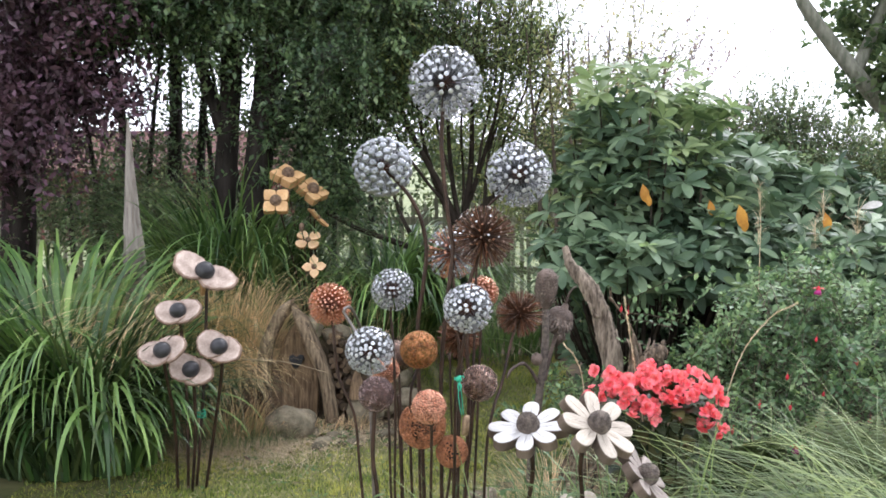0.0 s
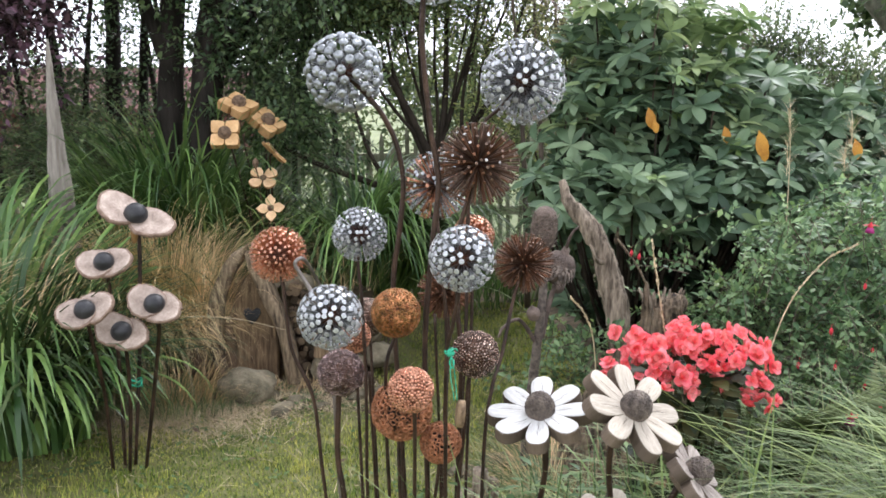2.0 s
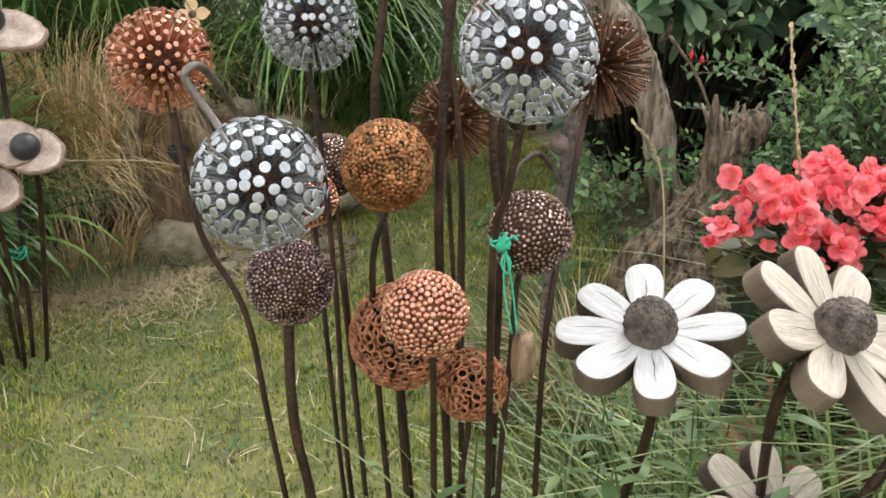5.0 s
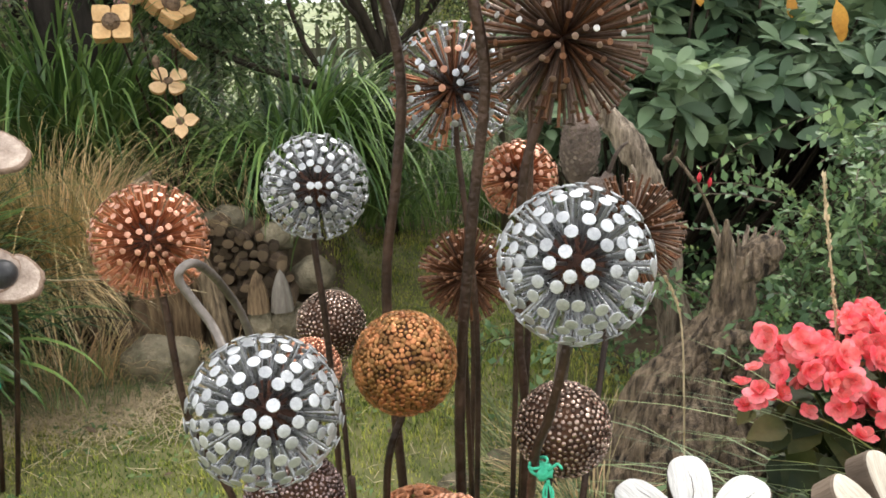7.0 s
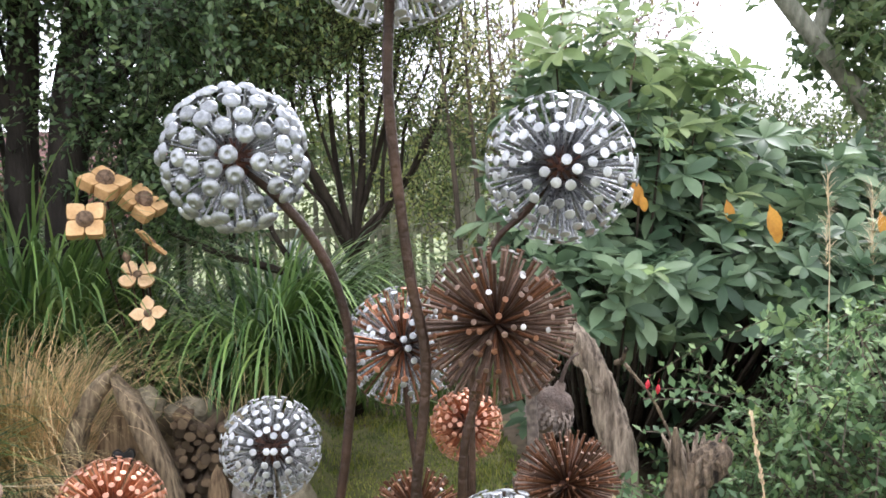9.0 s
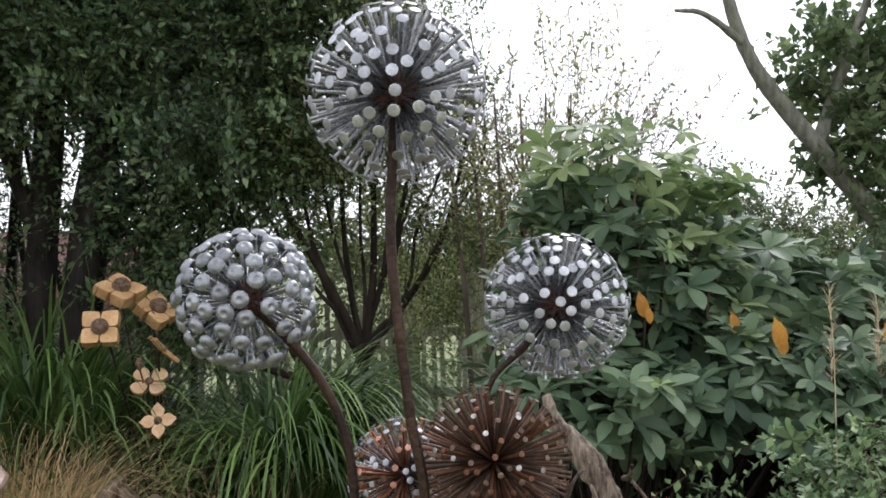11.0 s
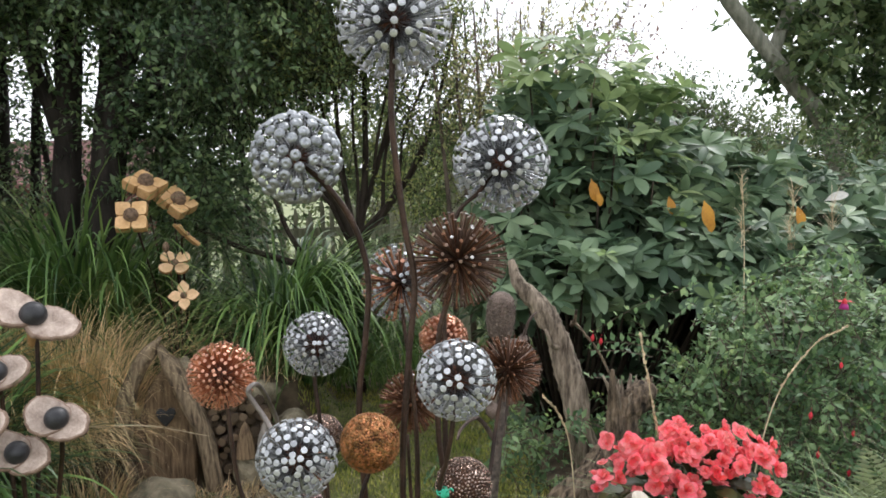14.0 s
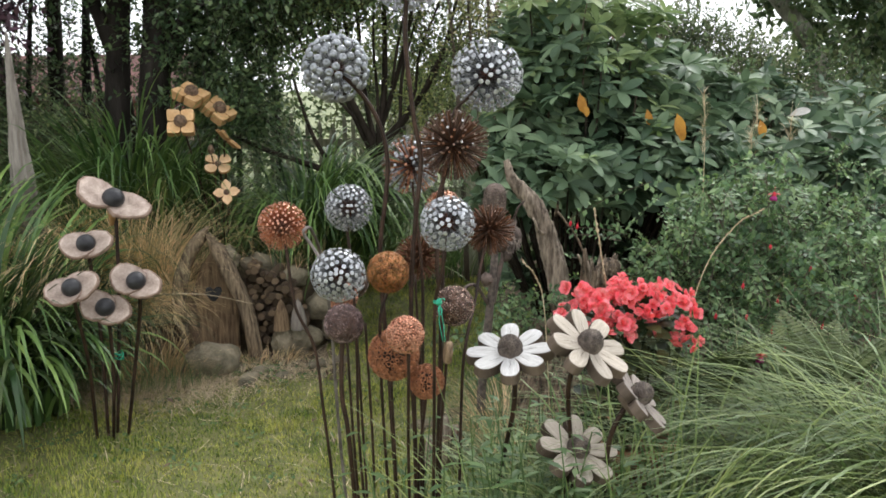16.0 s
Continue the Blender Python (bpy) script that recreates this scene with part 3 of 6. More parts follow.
# fallen leaves
n = 230
lx, ly = np.concatenate([rng.uniform(-1.6, 0.5, 70), rng.uniform(-1.4, -0.2, 160)]), np.concatenate([rng.uniform(2.6, 4.7, 70), rng.normal(4.72, 0.12, 160)])
lv, lf = scatter(LEAF_V, LEAF_F, np.column_stack([lx, ly, height(lx, ly) + 0.015]), rng.normal(size=(n, 3)) * (1, 1, 0.2), np.array([0, 0, 1.0]) + rng.normal(0, 0.3, (n, 3)), rng.uniform(0.02, 0.05, n))
solo("fallen_leaf_litter", Geo().add(lv, lf), "log", "small brown fallen leaves on the lawn", "leaf", kind="stuff")

# ---- background: far building, fence, trees ----


def box(x0, x1, y0, y1, z0, z1):
    v = [(x, y, z) for z in (z0, z1) for y in (y0, y1) for x in (x0, x1)]
    return Geo().add(v, [(0, 2, 3, 1), (4, 5, 7, 6), (0, 1, 5, 4), (2, 6, 7, 3), (0, 4, 6, 2), (1, 3, 7, 5)])


house = thing("outbuilding", (-6.5, 17, 0.1), "long low red-brick outbuilding with a tiled roof", "building")
part("wall", box(-12, -2.6, 16.5, 19, 0, 1.35), "brick", house, smooth=False)
roof = Geo().add([(-12.2, 16.3, 1.35), (-2.4, 16.3, 1.35), (-2.4, 17.8, 2.1), (-12.2, 17.8, 2.1), (-12.2, 19.3, 1.35), (-2.4, 19.3, 1.35),
                  (-12.2, 16.3, 1.27), (-2.4, 16.3, 1.27), (-2.4, 19.3, 1.27), (-12.2, 19.3, 1.27)],
                 [(0, 1, 2, 3), (3, 2, 5, 4), (6, 7, 1, 0), (4, 5, 8, 9)])
part("roof", roof, "roof", house, smooth=False)

fence = thing("picket_fence", (0, 7.8, 0), "weathered grey paling fence with mossy rails", "fence")
paling = box(-0.017, 0.017, -0.009, 0.009, 0, 0.9)
paling.v[0][4:6, 0] *= 0.35
paling.v[0][6:8, 0] *= 0.35
paling = merge(box(-0.017, 0.017, -0.009, 0.009, 0, 0.86), moved(paling, pose(0, 0, 0.86) @ Matrix.Diagonal((1, 1, 0.06, 1)))).mesh("paling", "fence", False)
for q in range(92):
    ob = new("paling", paling)
    under(ob, fence)
    ob.matrix_basis = pose(-4.2 + q * 0.073 + rng.normal(0, 0.008), 7.8, 0.25 + rng.normal(0, 0.03), 0, rng.normal(0, 1.6), 0)
for z in (0.48, 0.92):
    part("rail", box(-4.3, 2.5, 7.815, 7.865, z, z + 0.07), "fence", fence, smooth=False)
for x in (-3.0, -1.2, 0.55, 2.3):
    part("post", box(x - 0.05, x + 0.05, 7.87, 7.97, 0, 1.3), "fence", fence, smooth=False)
gate = thing("gate_post", (0.86, 6.8, 0.0), "square grey wooden post with a flat cap", "post")
part("shaft", box(0.79, 0.93, 6.73, 6.87, 0, 1.36), "fence", gate, smooth=False)
part("cap", box(0.775, 0.945, 6.715, 6.885, 1.36, 1.39), "fence", gate, smooth=False)


def tree(name, label, trunks, blobs, leafmat, count, leaf, barkmat="bark", per=10, shoot=(0.25, 0.5), ratio=0.5, category="tree", spread=0.9, shell=0.35, drop=0.2, lift=0.0, bunch=48, loose=0.15):
    """Trunks: (points, radii). Crown: leafy sprays through a union of ellipsoids."""
    base = trunks[0][0][0]
    t = thing(name, base, label, category)
    for pts, rad in trunks:
        part("trunk", tube(pts, rad, 10, 14, 0.07), barkmat, t)
    centres, cd = in_blobs(blobs, max(8, count // bunch), shell)
    which = rng.integers(0, len(centres), count)
    o, d = centres[which] + rng.normal(0, loose, (count, 3)) * (1, 1, 0.7), cd[which]
    a = unit(d * 0.7 + rng.normal(0, spread, (count, 3)) + np.array([0, 0, lift]))
    g, tw = sprays(o, a, rng.uniform(*shoot, count), per, leaf, drop, ratio)
    part("crown", g, leafmat, t)
    part("twigwork", tw, barkmat, t)
    return t


tree("broadleaf_tree", "dark multi-stemmed tree with a dense green crown",
     [([(-1.62, 6.4, 0.2), (-1.56, 6.35, 1.2), (-1.5, 6.35, 1.9), (-1.42, 6.4, 3.0), (-1.2, 6.4, 4.2)], (0.085, 0.075, 0.05)),
      ([(-1.5, 6.35, 1.5), (-1.68, 6.3, 2.1), (-1.95, 6.2, 3.0)], (0.05, 0.04, 0.025)),
      ([(-1.6, 6.45, 0.3), (-1.4, 6.6, 1.4), (-1.36, 6.8, 2.4), (-1.3, 6.9, 3.4)], (0.05, 0.045, 0.03))],
     [((-1.5, 6.1, 2.85), (0.9, 0.6, 0.75), 3), ((-0.9, 6.6, 3.7), (1.1, 0.9, 1.0), 3), ((-2.3, 6.5, 3.4), (1.0, 0.8, 1.0), 3), ((-1.6, 5.95, 2.62), (0.8, 0.4, 0.34), 1.6), ((-2.2, 6.1, 2.75), (0.6, 0.4, 0.4), 1.2)],
     "treeleaf", 6300, (0.032, 0.062), shoot=(0.18, 0.36), per=10, bunch=40, loose=0.12)
tree("broadleaf_tree", "thick dark-trunked tree hung with ivy-dark foliage",
     [([(-1.28, 6.2, 0.2), (-1.3, 6.2, 1.2), (-1.2, 6.2, 1.95), (-1.05, 6.2, 3.0), (-0.9, 6.1, 4.2)], (0.11, 0.09, 0.055)),
      ([(-1.2, 6.2, 1.6), (-0.85, 6.15, 2.2), (-0.5, 6.1, 3.0)], (0.06, 0.05, 0.03))],
     [((-0.75, 6.3, 2.6), (0.75, 0.6, 0.8), 3), ((-0.45, 6.5, 3.4), (0.9, 0.8, 0.9), 3), ((-0.85, 6.2, 1.6), (0.42, 0.3, 0.65), 1.6), ((-1.15, 6.2, 3.2), (0.8, 0.6, 0.9), 2), ((-0.55, 6.0, 2.35), (0.55, 0.4, 0.6), 1.5)],
     "treeleaf", 6200, (0.030, 0.058), shoot=(0.18, 0.36), per=10, bunch=40, loose=0.12)
tree("purple_leaved_tree", "tree with dark purple leaves and a sturdy dark trunk",
     [([(-3.05, 6.3, 0.1), (-3.0, 6.3, 1.1), (-2.92, 6.3, 2.0), (-2.8, 6.3, 3.2)], (0.13, 0.11, 0.06)),
      ([(-2.95, 6.3, 1.7), (-2.6, 6.2, 2.3), (-2.2, 6.1, 2.9)], (0.05, 0.04, 0.02))],
     [((-3.0, 6.0, 2.7), (0.9, 0.7, 0.9), 3), ((-2.4, 6.0, 2.75), (0.6, 0.5, 0.7), 2), ((-2.75, 5.8, 2.0), (0.5, 0.4, 0.38), 1.1), ((-3.4, 6.0, 1.75), (0.4, 0.4, 0.4), 0.8), ((-3.6, 6.2, 2.2), (0.6, 0.5, 0.7), 1.2)],
     "purple", 3900, (0.04, 0.075), bunch=30, loose=0.16)
tree("thin_stemmed_tree", "thin grey-barked trees standing behind the border",
     [([(-2.15, 7.0, 0.2), (-2.1, 7.0, 1.4), (-2.05, 7.0, 2.6), (-2.0, 7.0, 3.6)], (0.055, 0.05, 0.03)),
      ([(-1.95, 7.1, 0.2), (-1.9, 7.0, 1.4), (-1.8, 7.0, 2.6)], (0.04, 0.035, 0.02)),
      ([(-2.5, 7.2, 0.2), (-2.5, 7.1, 1.4), (-2.62, 7.0, 2.8)], (0.05, 0.04, 0.02))],
     [((-2.1, 7.0, 3.3), (1.1, 0.7, 0.9), 3), ((-2.3, 7.3, 1.15), (0.8, 0.5, 0.35), 1.0), ((-2.5, 7.2, 2.35), (1.1, 0.4, 0.4), 0.6)],
     "treeleaf", 2600, (0.03, 0.055))
tree("thin_stemmed_tree", "thicket of thin dark stems with sparse leaves behind the border",
     [([(x, 6.9 + 0.1 * math.sin(9 * x), 0.2), (x + 0.05 * math.sin(7 * x), 6.9, 1.2), (x + 0.12 * math.sin(5 * x), 6.9, 2.0), (x + 0.3 * math.sin(5 * x), 6.9, 3.0)], (0.022, 0.018, 0.009)) for x in (-3.3, -2.85, -2.68, -2.3, -1.78, -1.62, -1.06, -0.85, -0.6)],
     [((-2.3, 6.9, 1.75), (0.9, 0.3, 0.4), 2), ((-1.1, 6.8, 1.8), (0.6, 0.3, 0.45), 2), ((-3.2, 7.0, 1.8), (0.5, 0.3, 0.4), 1)],
     "treeleaf", 620, (0.028, 0.05), bunch=9, loose=0.14)
tree("slender_tree", "slender many-stemmed small tree with fine olive leaves",
     [([(0.12, 6.5, 0.0), (0.13, 6.5, 0.6), (0.12, 6.5, 0.95), (-0.02, 6.45, 1.3), (-0.3, 6.4, 1.85), (-0.42, 6.4, 2.6)], (0.05, 0.035, 0.02, 0.01)),
      ([(0.13, 6.5, 0.9), (0.2, 6.5, 1.4), (0.22, 6.5, 2.0), (0.3, 6.5, 3.0)], (0.028, 0.018, 0.008)),
      ([(0.13, 6.5, 0.95), (0.35, 6.5, 1.2), (0.6, 6.5, 1.6), (0.8, 6.4, 2.4)], (0.022, 0.016, 0.008)),
      ([(0.15, 6.5, 0.9), (0.05, 6.5, 1.5), (0.02, 6.5, 2.6)], (0.022, 0.016, 0.008)),
      ([(0.12, 6.5, 0.65), (-0.2, 6.3, 0.85), (-0.55, 6.1, 1.0), (-0.8, 6.1, 1.12)], (0.03, 0.02, 0.010)),
      ([(-0.15, 6.33, 0.83), (-0.3, 6.3, 1.1), (-0.42, 6.3, 1.5)], (0.02, 0.014, 0.008)),
      ([(0.14, 6.5, 0.85), (-0.12, 6.5, 1.5), (-0.2, 6.5, 2.2)], (0.018, 0.012, 0.006)),
      ([(0.2, 6.5, 1.2), (0.4, 6.5, 1.9), (0.5, 6.5, 2.8)], (0.018, 0.013, 0.006)),
      ([(0.3, 6.5, 1.15), (0.35, 6.5, 1.6), (0.6, 6.5, 2.3)], (0.014, 0.010, 0.005))]
     + [([(0.13, 6.5, 0.9 + 0.05 * (q % 4)), (0.15 + 0.05 * q + 0.04 * math.sin(q * 5), 6.46, 1.3), (0.13 + 0.085 * q + 0.05 * math.sin(q * 3), 6.42, 1.65), (0.14 + 0.12 * q, 6.45 + 0.05 * math.cos(q), 2.1), (0.1 + 0.125 * q + 0.08 * math.sin(q * 7), 6.45, 2.8)], (0.013, 0.009, 0.004)) for q in (-5, -3, -2, 0, 2, 4, 6)],
     [((0.0, 6.5, 2.6), (0.65, 0.5, 1.0), 3.5), ((0.5, 6.5, 2.1), (0.4, 0.4, 0.7), 0.9), ((-0.25, 6.5, 1.95), (0.35, 0.35, 0.4), 0.8), ((0.5, 6.7, 1.35), (0.4, 0.3, 0.35), 0.4)],
     "olive", 4200, (0.022, 0.042), "barkfine", 13, (0.2, 0.45), 0.4, spread=0.5, drop=0.05, lift=0.8)
tree("tall_shrub", "tall thin shrub with sparse pinkish upright sprays",
     [([(1.5, 6.3, 0.1), (1.5, 6.3, 1.2), (1.55, 6.3, 2.2)], (0.03, 0.02, 0.008)),
      ([(1.45, 6.3, 0.1), (1.35, 6.3, 1.2), (1.3, 6.3, 2.3)], (0.03, 0.02, 0.008))],
     [((1.5, 6.3, 2.0), (0.36, 0.3, 0.55), 2), ((1.2, 6.3, 1.9), (0.3, 0.3, 0.5), 1)],
     "pinkleaf", 170, (0.02, 0.04), "limb", 10, (0.25, 0.5), 0.45, "shrub", 0.35, drop=0.0, lift=1.2)
tree("tall_shrub", "tall airy shrub with yellow-green leaves on thin upright stems",
     [([(0.9 + 0.1 * q, 6.1, 0.1), (0.88 + 0.11 * q, 6.08, 1.2), (0.84 + 0.14 * q, 6.1, 2.35)], (0.02, 0.014, 0.005)) for q in (-2, -1, 0, 1, 2, 3)],
     [((0.95, 6.1, 1.75), (0.35, 0.3, 0.5), 2), ((1.2, 6.1, 2.0), (0.3, 0.3, 0.4), 1), ((0.75, 6.1, 1.9), (0.25, 0.25, 0.5), 1)],
     "shrubyellow", 320, (0.022, 0.045), "limb", 11, (0.25, 0.5), 0.42, "shrub", 0.35, drop=0.0, lift=1.0)
tree("leaning_tree", "leaning tree with a pale trunk and broad leaves against the sky",
     [([(4.1, 7.2, 0.0), (3.75, 7.1, 1.5), (3.34, 7.0, 1.98), (2.9, 7.0, 2.51), (2.67, 7.0, 2.9), (2.5, 7.0, 3.6)], (0.075, 0.060, 0.034)),
      ([(3.2, 7.0, 2.15), (3.4, 7.0, 2.7), (3.7, 7.0, 3.4)], (0.05, 0.04, 0.02)),
      ([(2.75, 7.0, 2.8), (2.4, 6.9, 3.0), (2.15, 6.8, 3.0)], (0.03, 0.02, 0.01))],
     [((3.0, 7.0, 2.72), (0.12, 0.2, 0.12), 0.5), ((3.2, 7.0, 2.45), (0.14, 0.2, 0.14), 0.6), ((3.42, 7.0, 2.15), (0.13, 0.2, 0.16), 0.7), ((3.58, 7.0, 1.85), (0.13, 0.2, 0.16), 0.7), ((3.6, 7.0, 2.85), (0.4, 0.4, 0.3), 2.0), ((3.95, 7.0, 2.3), (0.36, 0.4, 0.36), 2.0), ((4.3, 6.9, 1.75), (0.6, 0.4, 0.6), 4), ((4.5, 6.9, 2.7), (0.7, 0.5, 0.6), 3), ((3.25, 7.0, 3.05), (0.25, 0.3, 0.14), 0.5), ((2.4, 6.9, 2.98), (0.3, 0.2, 0.05), 0.2)],
     "skyleaf", 1400, (0.055, 0.105), "mossbark", 8, (0.12, 0.28), 0.6, bunch=24, loose=0.11)
tree("hedge", "overgrown light green hedge in the distance",
     [([(3.0, 9.4, 0.2), (3.0, 9.4, 1.0), (3.0, 9.4, 1.6)], (0.06, 0.04, 0.02))],
     [((3.35, 9.4, 1.55), (0.8, 0.4, 0.52), 1.8), ((3.2, 9.4, 1.05), (0.9, 0.5, 0.75), 2), ((4.3, 9.4, 1.25), (1.0, 0.5, 0.75), 2.4), ((5.6, 9.2, 1.2), (1.2, 0.6, 0.95), 2), ((2.2, 9.6, 0.8), (0.8, 0.5, 0.65), 1)],
     "hedge", 7800, (0.035, 0.06), "limb", 9, (0.2, 0.4), category="hedge", shell=0.3, loose=0.2)
tree("hedge", "dark conifer hedge behind the shrubs",
     [([(1.4, 5.9, 0.1), (1.4, 5.9, 0.8), (1.4, 5.9, 1.3)], (0.05, 0.04, 0.02))],
     [((1.0, 5.7, 0.6), (0.6, 0.35, 0.75), 2), ((2.2, 6.0, 0.6), (1.0, 0.4, 0.75), 3), ((3.6, 6.2, 0.7), (1.0, 0.5, 0.95), 3), ((4.6, 6.0, 0.9), (0.8, 0.5, 1.2), 2)],
     "treeleaf", 1500, (0.03, 0.05), "limb", 10, (0.15, 0.3), category="hedge", shell=0.6)
tree("hedgerow", "loose light green hedgerow beyond the fence",
     [([(0.6, 9.8, 0.2), (0.6, 9.8, 1.2), (0.65, 9.8, 2.2)], (0.06, 0.04, 0.02))],
     [((-0.6, 9.8, 1.2), (0.9, 0.5, 1.1), 2), ((0.6, 9.8, 1.7), (1.0, 0.5, 1.6), 3), ((1.9, 10.0, 1.3), (0.9, 0.5, 1.2), 2), ((-2.2, 10.2, 0.7), (1.2, 0.5, 0.55), 0.8)],
     "hedge", 2300, (0.05, 0.09), "limb", 9, (0.25, 0.5), category="hedge", shell=0.3)
tree("low_shrub", "loose green shrub at the foot of the trees",
     [([(-2.4, 6.6, 0.3), (-2.4, 6.5, 0.8)], (0.03, 0.015))],
     [((-2.2, 6.45, 1.15), (0.6, 0.3, 0.4), 2.6), ((-3.5, 7.2, 1.25), (0.7, 0.4, 0.4), 1.5), ((-3.3, 6.2, 0.6), (0.5, 0.3, 0.35), 0.6)],
     "hedge", 1200, (0.03, 0.05), "limb", 9, (0.2, 0.35), category="shrub")

# ---- rhododendron, fuchsia ----


def whorls(tip, axis, per, size):
    """Rosettes of long leaves at shoot tips."""
    n = len(tip)
    a = (np.arange(per) / per * 2 * np.pi)[None] + rng.random((n, 1)) * 6.28 + rng.normal(0, 0.2, (n, per))
    ax = unit(axis)
    x = unit(np.cross(ax, rng.normal(size=(n, 3))))
    y = np.cross(ax, x)
    open_ = rng.uniform(0.9, 1.5, (n, per))
    d = (np.cos(open_)[..., None] * ax[:, None] + np.sin(open_)[..., None] * (np.cos(a)[..., None] * x[:, None] + np.sin(a)[..., None] * y[:, None]))
    d = d + np.array([0, 0, -0.12])
    nn = ax[:, None] * 1.0 - d * 0.3 + rng.normal(0, 0.12, d.shape)
    s = (rng.uniform(*size, (n, 1)) * rng.uniform(0.75, 1.1, (n, per))).ravel()
    return scatter(BIG_V, BIG_F, np.repeat(tip, per, 0), d.reshape(-1, 3), nn.reshape(-1, 3), s, s * rng.uniform(0.85, 1.1, len(s)))


rh = thing("rhododendron", (1.4, 4.95, 0.1), "large rhododendron with long dull green leaves in whorls", "shrub")
blobs = [((1.08, 4.95, 1.0), (0.55, 0.6, 0.95), 3), ((1.75, 5.05, 0.8), (0.6, 0.6, 0.75), 3), ((0.85, 4.4, 0.92), (0.42, 0.35, 0.26), 1.3), ((2.6, 5.2, 0.75), (0.8, 0.6, 0.72), 3),
         ((1.55, 4.45, 0.8), (0.6, 0.35, 0.5), 2), ((1.02, 4.9, 1.45), (0.42, 0.45, 0.38), 1.0), ((2.3, 4.6, 0.75), (0.6, 0.4, 0.5), 1.5),
         ((1.55, 5.1, 1.3), (0.45, 0.45, 0.34), 1.5), ((2.1, 5.2, 1.12), (0.6, 0.5, 0.36), 1.8)]
tip, out = in_blobs(blobs, 2200, 0.45)
# open and bare below at the front
keep = (tip[:, 1] > 4.85) | (tip[:, 2] > 0.84 - 0.35 * sstep(1.5, 2.0, tip[:, 0]))
tip, out = tip[keep], out[keep]
out = unit(out * 0.5 + np.array([0, -0.1, 0.85]) + rng.normal(0, 0.5, out.shape))
g = Geo().add(*whorls(tip, out, 8, (0.075, 0.15)))
part("foliage", g, "rhodo", rh)
# top whorls take the leaf colour that has the glare painted in
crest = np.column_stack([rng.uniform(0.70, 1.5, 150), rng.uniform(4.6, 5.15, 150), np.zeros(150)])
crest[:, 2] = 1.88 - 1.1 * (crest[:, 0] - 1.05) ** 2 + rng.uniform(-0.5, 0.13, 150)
part("crest_foliage", Geo().add(*whorls(crest, np.array([0, -0.1, 1.0]) + rng.normal(0, 0.4, (150, 3)), 7, (0.08, 0.135))), "rhodolight", rh, "leaves at the top, their colour lightened for the sky glare")
for q in crest[::5]:
    part("twig", tube([q - (0.03, 0, 0.2), q - (0.02, 0, 0.1), q], (0.005, 0.0025), 5, 8), "limb", rh)
pick = rng.choice(len(tip), 70, replace=False)
part("young_foliage", Geo().add(*whorls(tip[pick] + out[pick] * 0.02, out[pick], 5, (0.05, 0.08))), "rhodobright", rh, "bright young leaves")
wood = Geo()
for q in range(0, len(tip), 6):
    foot = np.array([1.2 + 0.35 * (tip[q, 0] - 1.2), 5.1, 0.1])
    mid = foot * 0.4 + tip[q] * 0.6 + np.array([0, 0, -0.1])
    wood = merge(wood, tube([foot, mid, tip[q]], (0.012, 0.004), 5, 7, cap=False))
part("branchwork", wood, "barkfine", rh, kind="stuff")
for c, s in (((0.98, 4.5, 1.36), 0.12), ((1.31, 4.5, 1.28), 0.10), ((1.44, 4.45, 1.26), 0.15), ((1.88, 4.5, 1.22), 0.12), ((1.0, 4.48, 1.31), 0.08), ((1.46, 4.46, 1.21), 0.11)):
    dead = Geo().add(*scatter(BIG_V, BIG_F, np.array([c]) + (0, -0.12, 0), np.array([[0.15, -0.3, -0.9]]), np.array([[0, -1, 0.2]]), np.array([s * 0.75]), np.array([s])))
    part("dead_leaf", dead, "yellowleaf", rh, "hanging orange dying leaf")

fu = thing("fuchsia_bush", (1.5, 3.75, 0.05), "fuchsia bush with arching leafy shoots and red hanging flowers", "shrub")
blobs = [((1.45, 3.75, 0.5), (0.5, 0.4, 0.52), 3), ((2.0, 3.7, 0.5), (0.55, 0.4, 0.5), 3), ((1.2, 3.75, 0.4), (0.26, 0.25, 0.32), 0.8), ((2.6, 3.9, 0.5), (0.6, 0.4, 0.55), 2)]
o, d = in_blobs(blobs + [((0.62, 3.82, 0.50), (0.14, 0.08, 0.2), 0.45), ((0.50, 3.9, 0.35), (0.14, 0.08, 0.2), 0.3)], 380, 0.2)
arch = unit(d * 0.9 + np.array([-0.1, -0.35, 0.75]) + rng.normal(0, 0.35, d.shape))
reach = rng.uniform(0.22, 0.5, 380)
so, sd = [], []
for q in np.linspace(0.15, 1.0, 9):
    # side shoots along each arching stem
    so.append(o + arch * (reach * q)[:, None] - np.array([0, 0, 0.45]) * (reach * q * q)[:, None])
    sd.append(arch - np.array([0, 0, 0.9]) * q + rng.normal(0, 0.55, arch.shape))
so, sd = np.concatenate(so), np.concatenate(sd)
keep = (so[:, 0] > 1.06) | (so[:, 2] < 0.58)
so, sd = so[keep], sd[keep]
g, tw = sprays(so, sd, rng.uniform(0.08, 0.16, len(so)), 8, (0.020, 0.042), 0.4, 0.54, 1.0)
gy, twy = sprays(so[::7] + (0, -0.01, 0.01), sd[::7], rng.uniform(0.05, 0.10, len(so[::7])), 8, (0.014, 0.028), 0.2, 0.6, 1.0)
part("young_foliage", gy, "fuchsialight", fu, "bright green young leaves at the shoot tips")
shoot_o = np.array([[1.05, 3.6, 1.02], [0.98, 3.68, 0.80], [0.95, 3.66, 0.78], [1.35, 3.3, 0.9], [0.95, 3.75, 0.66]])
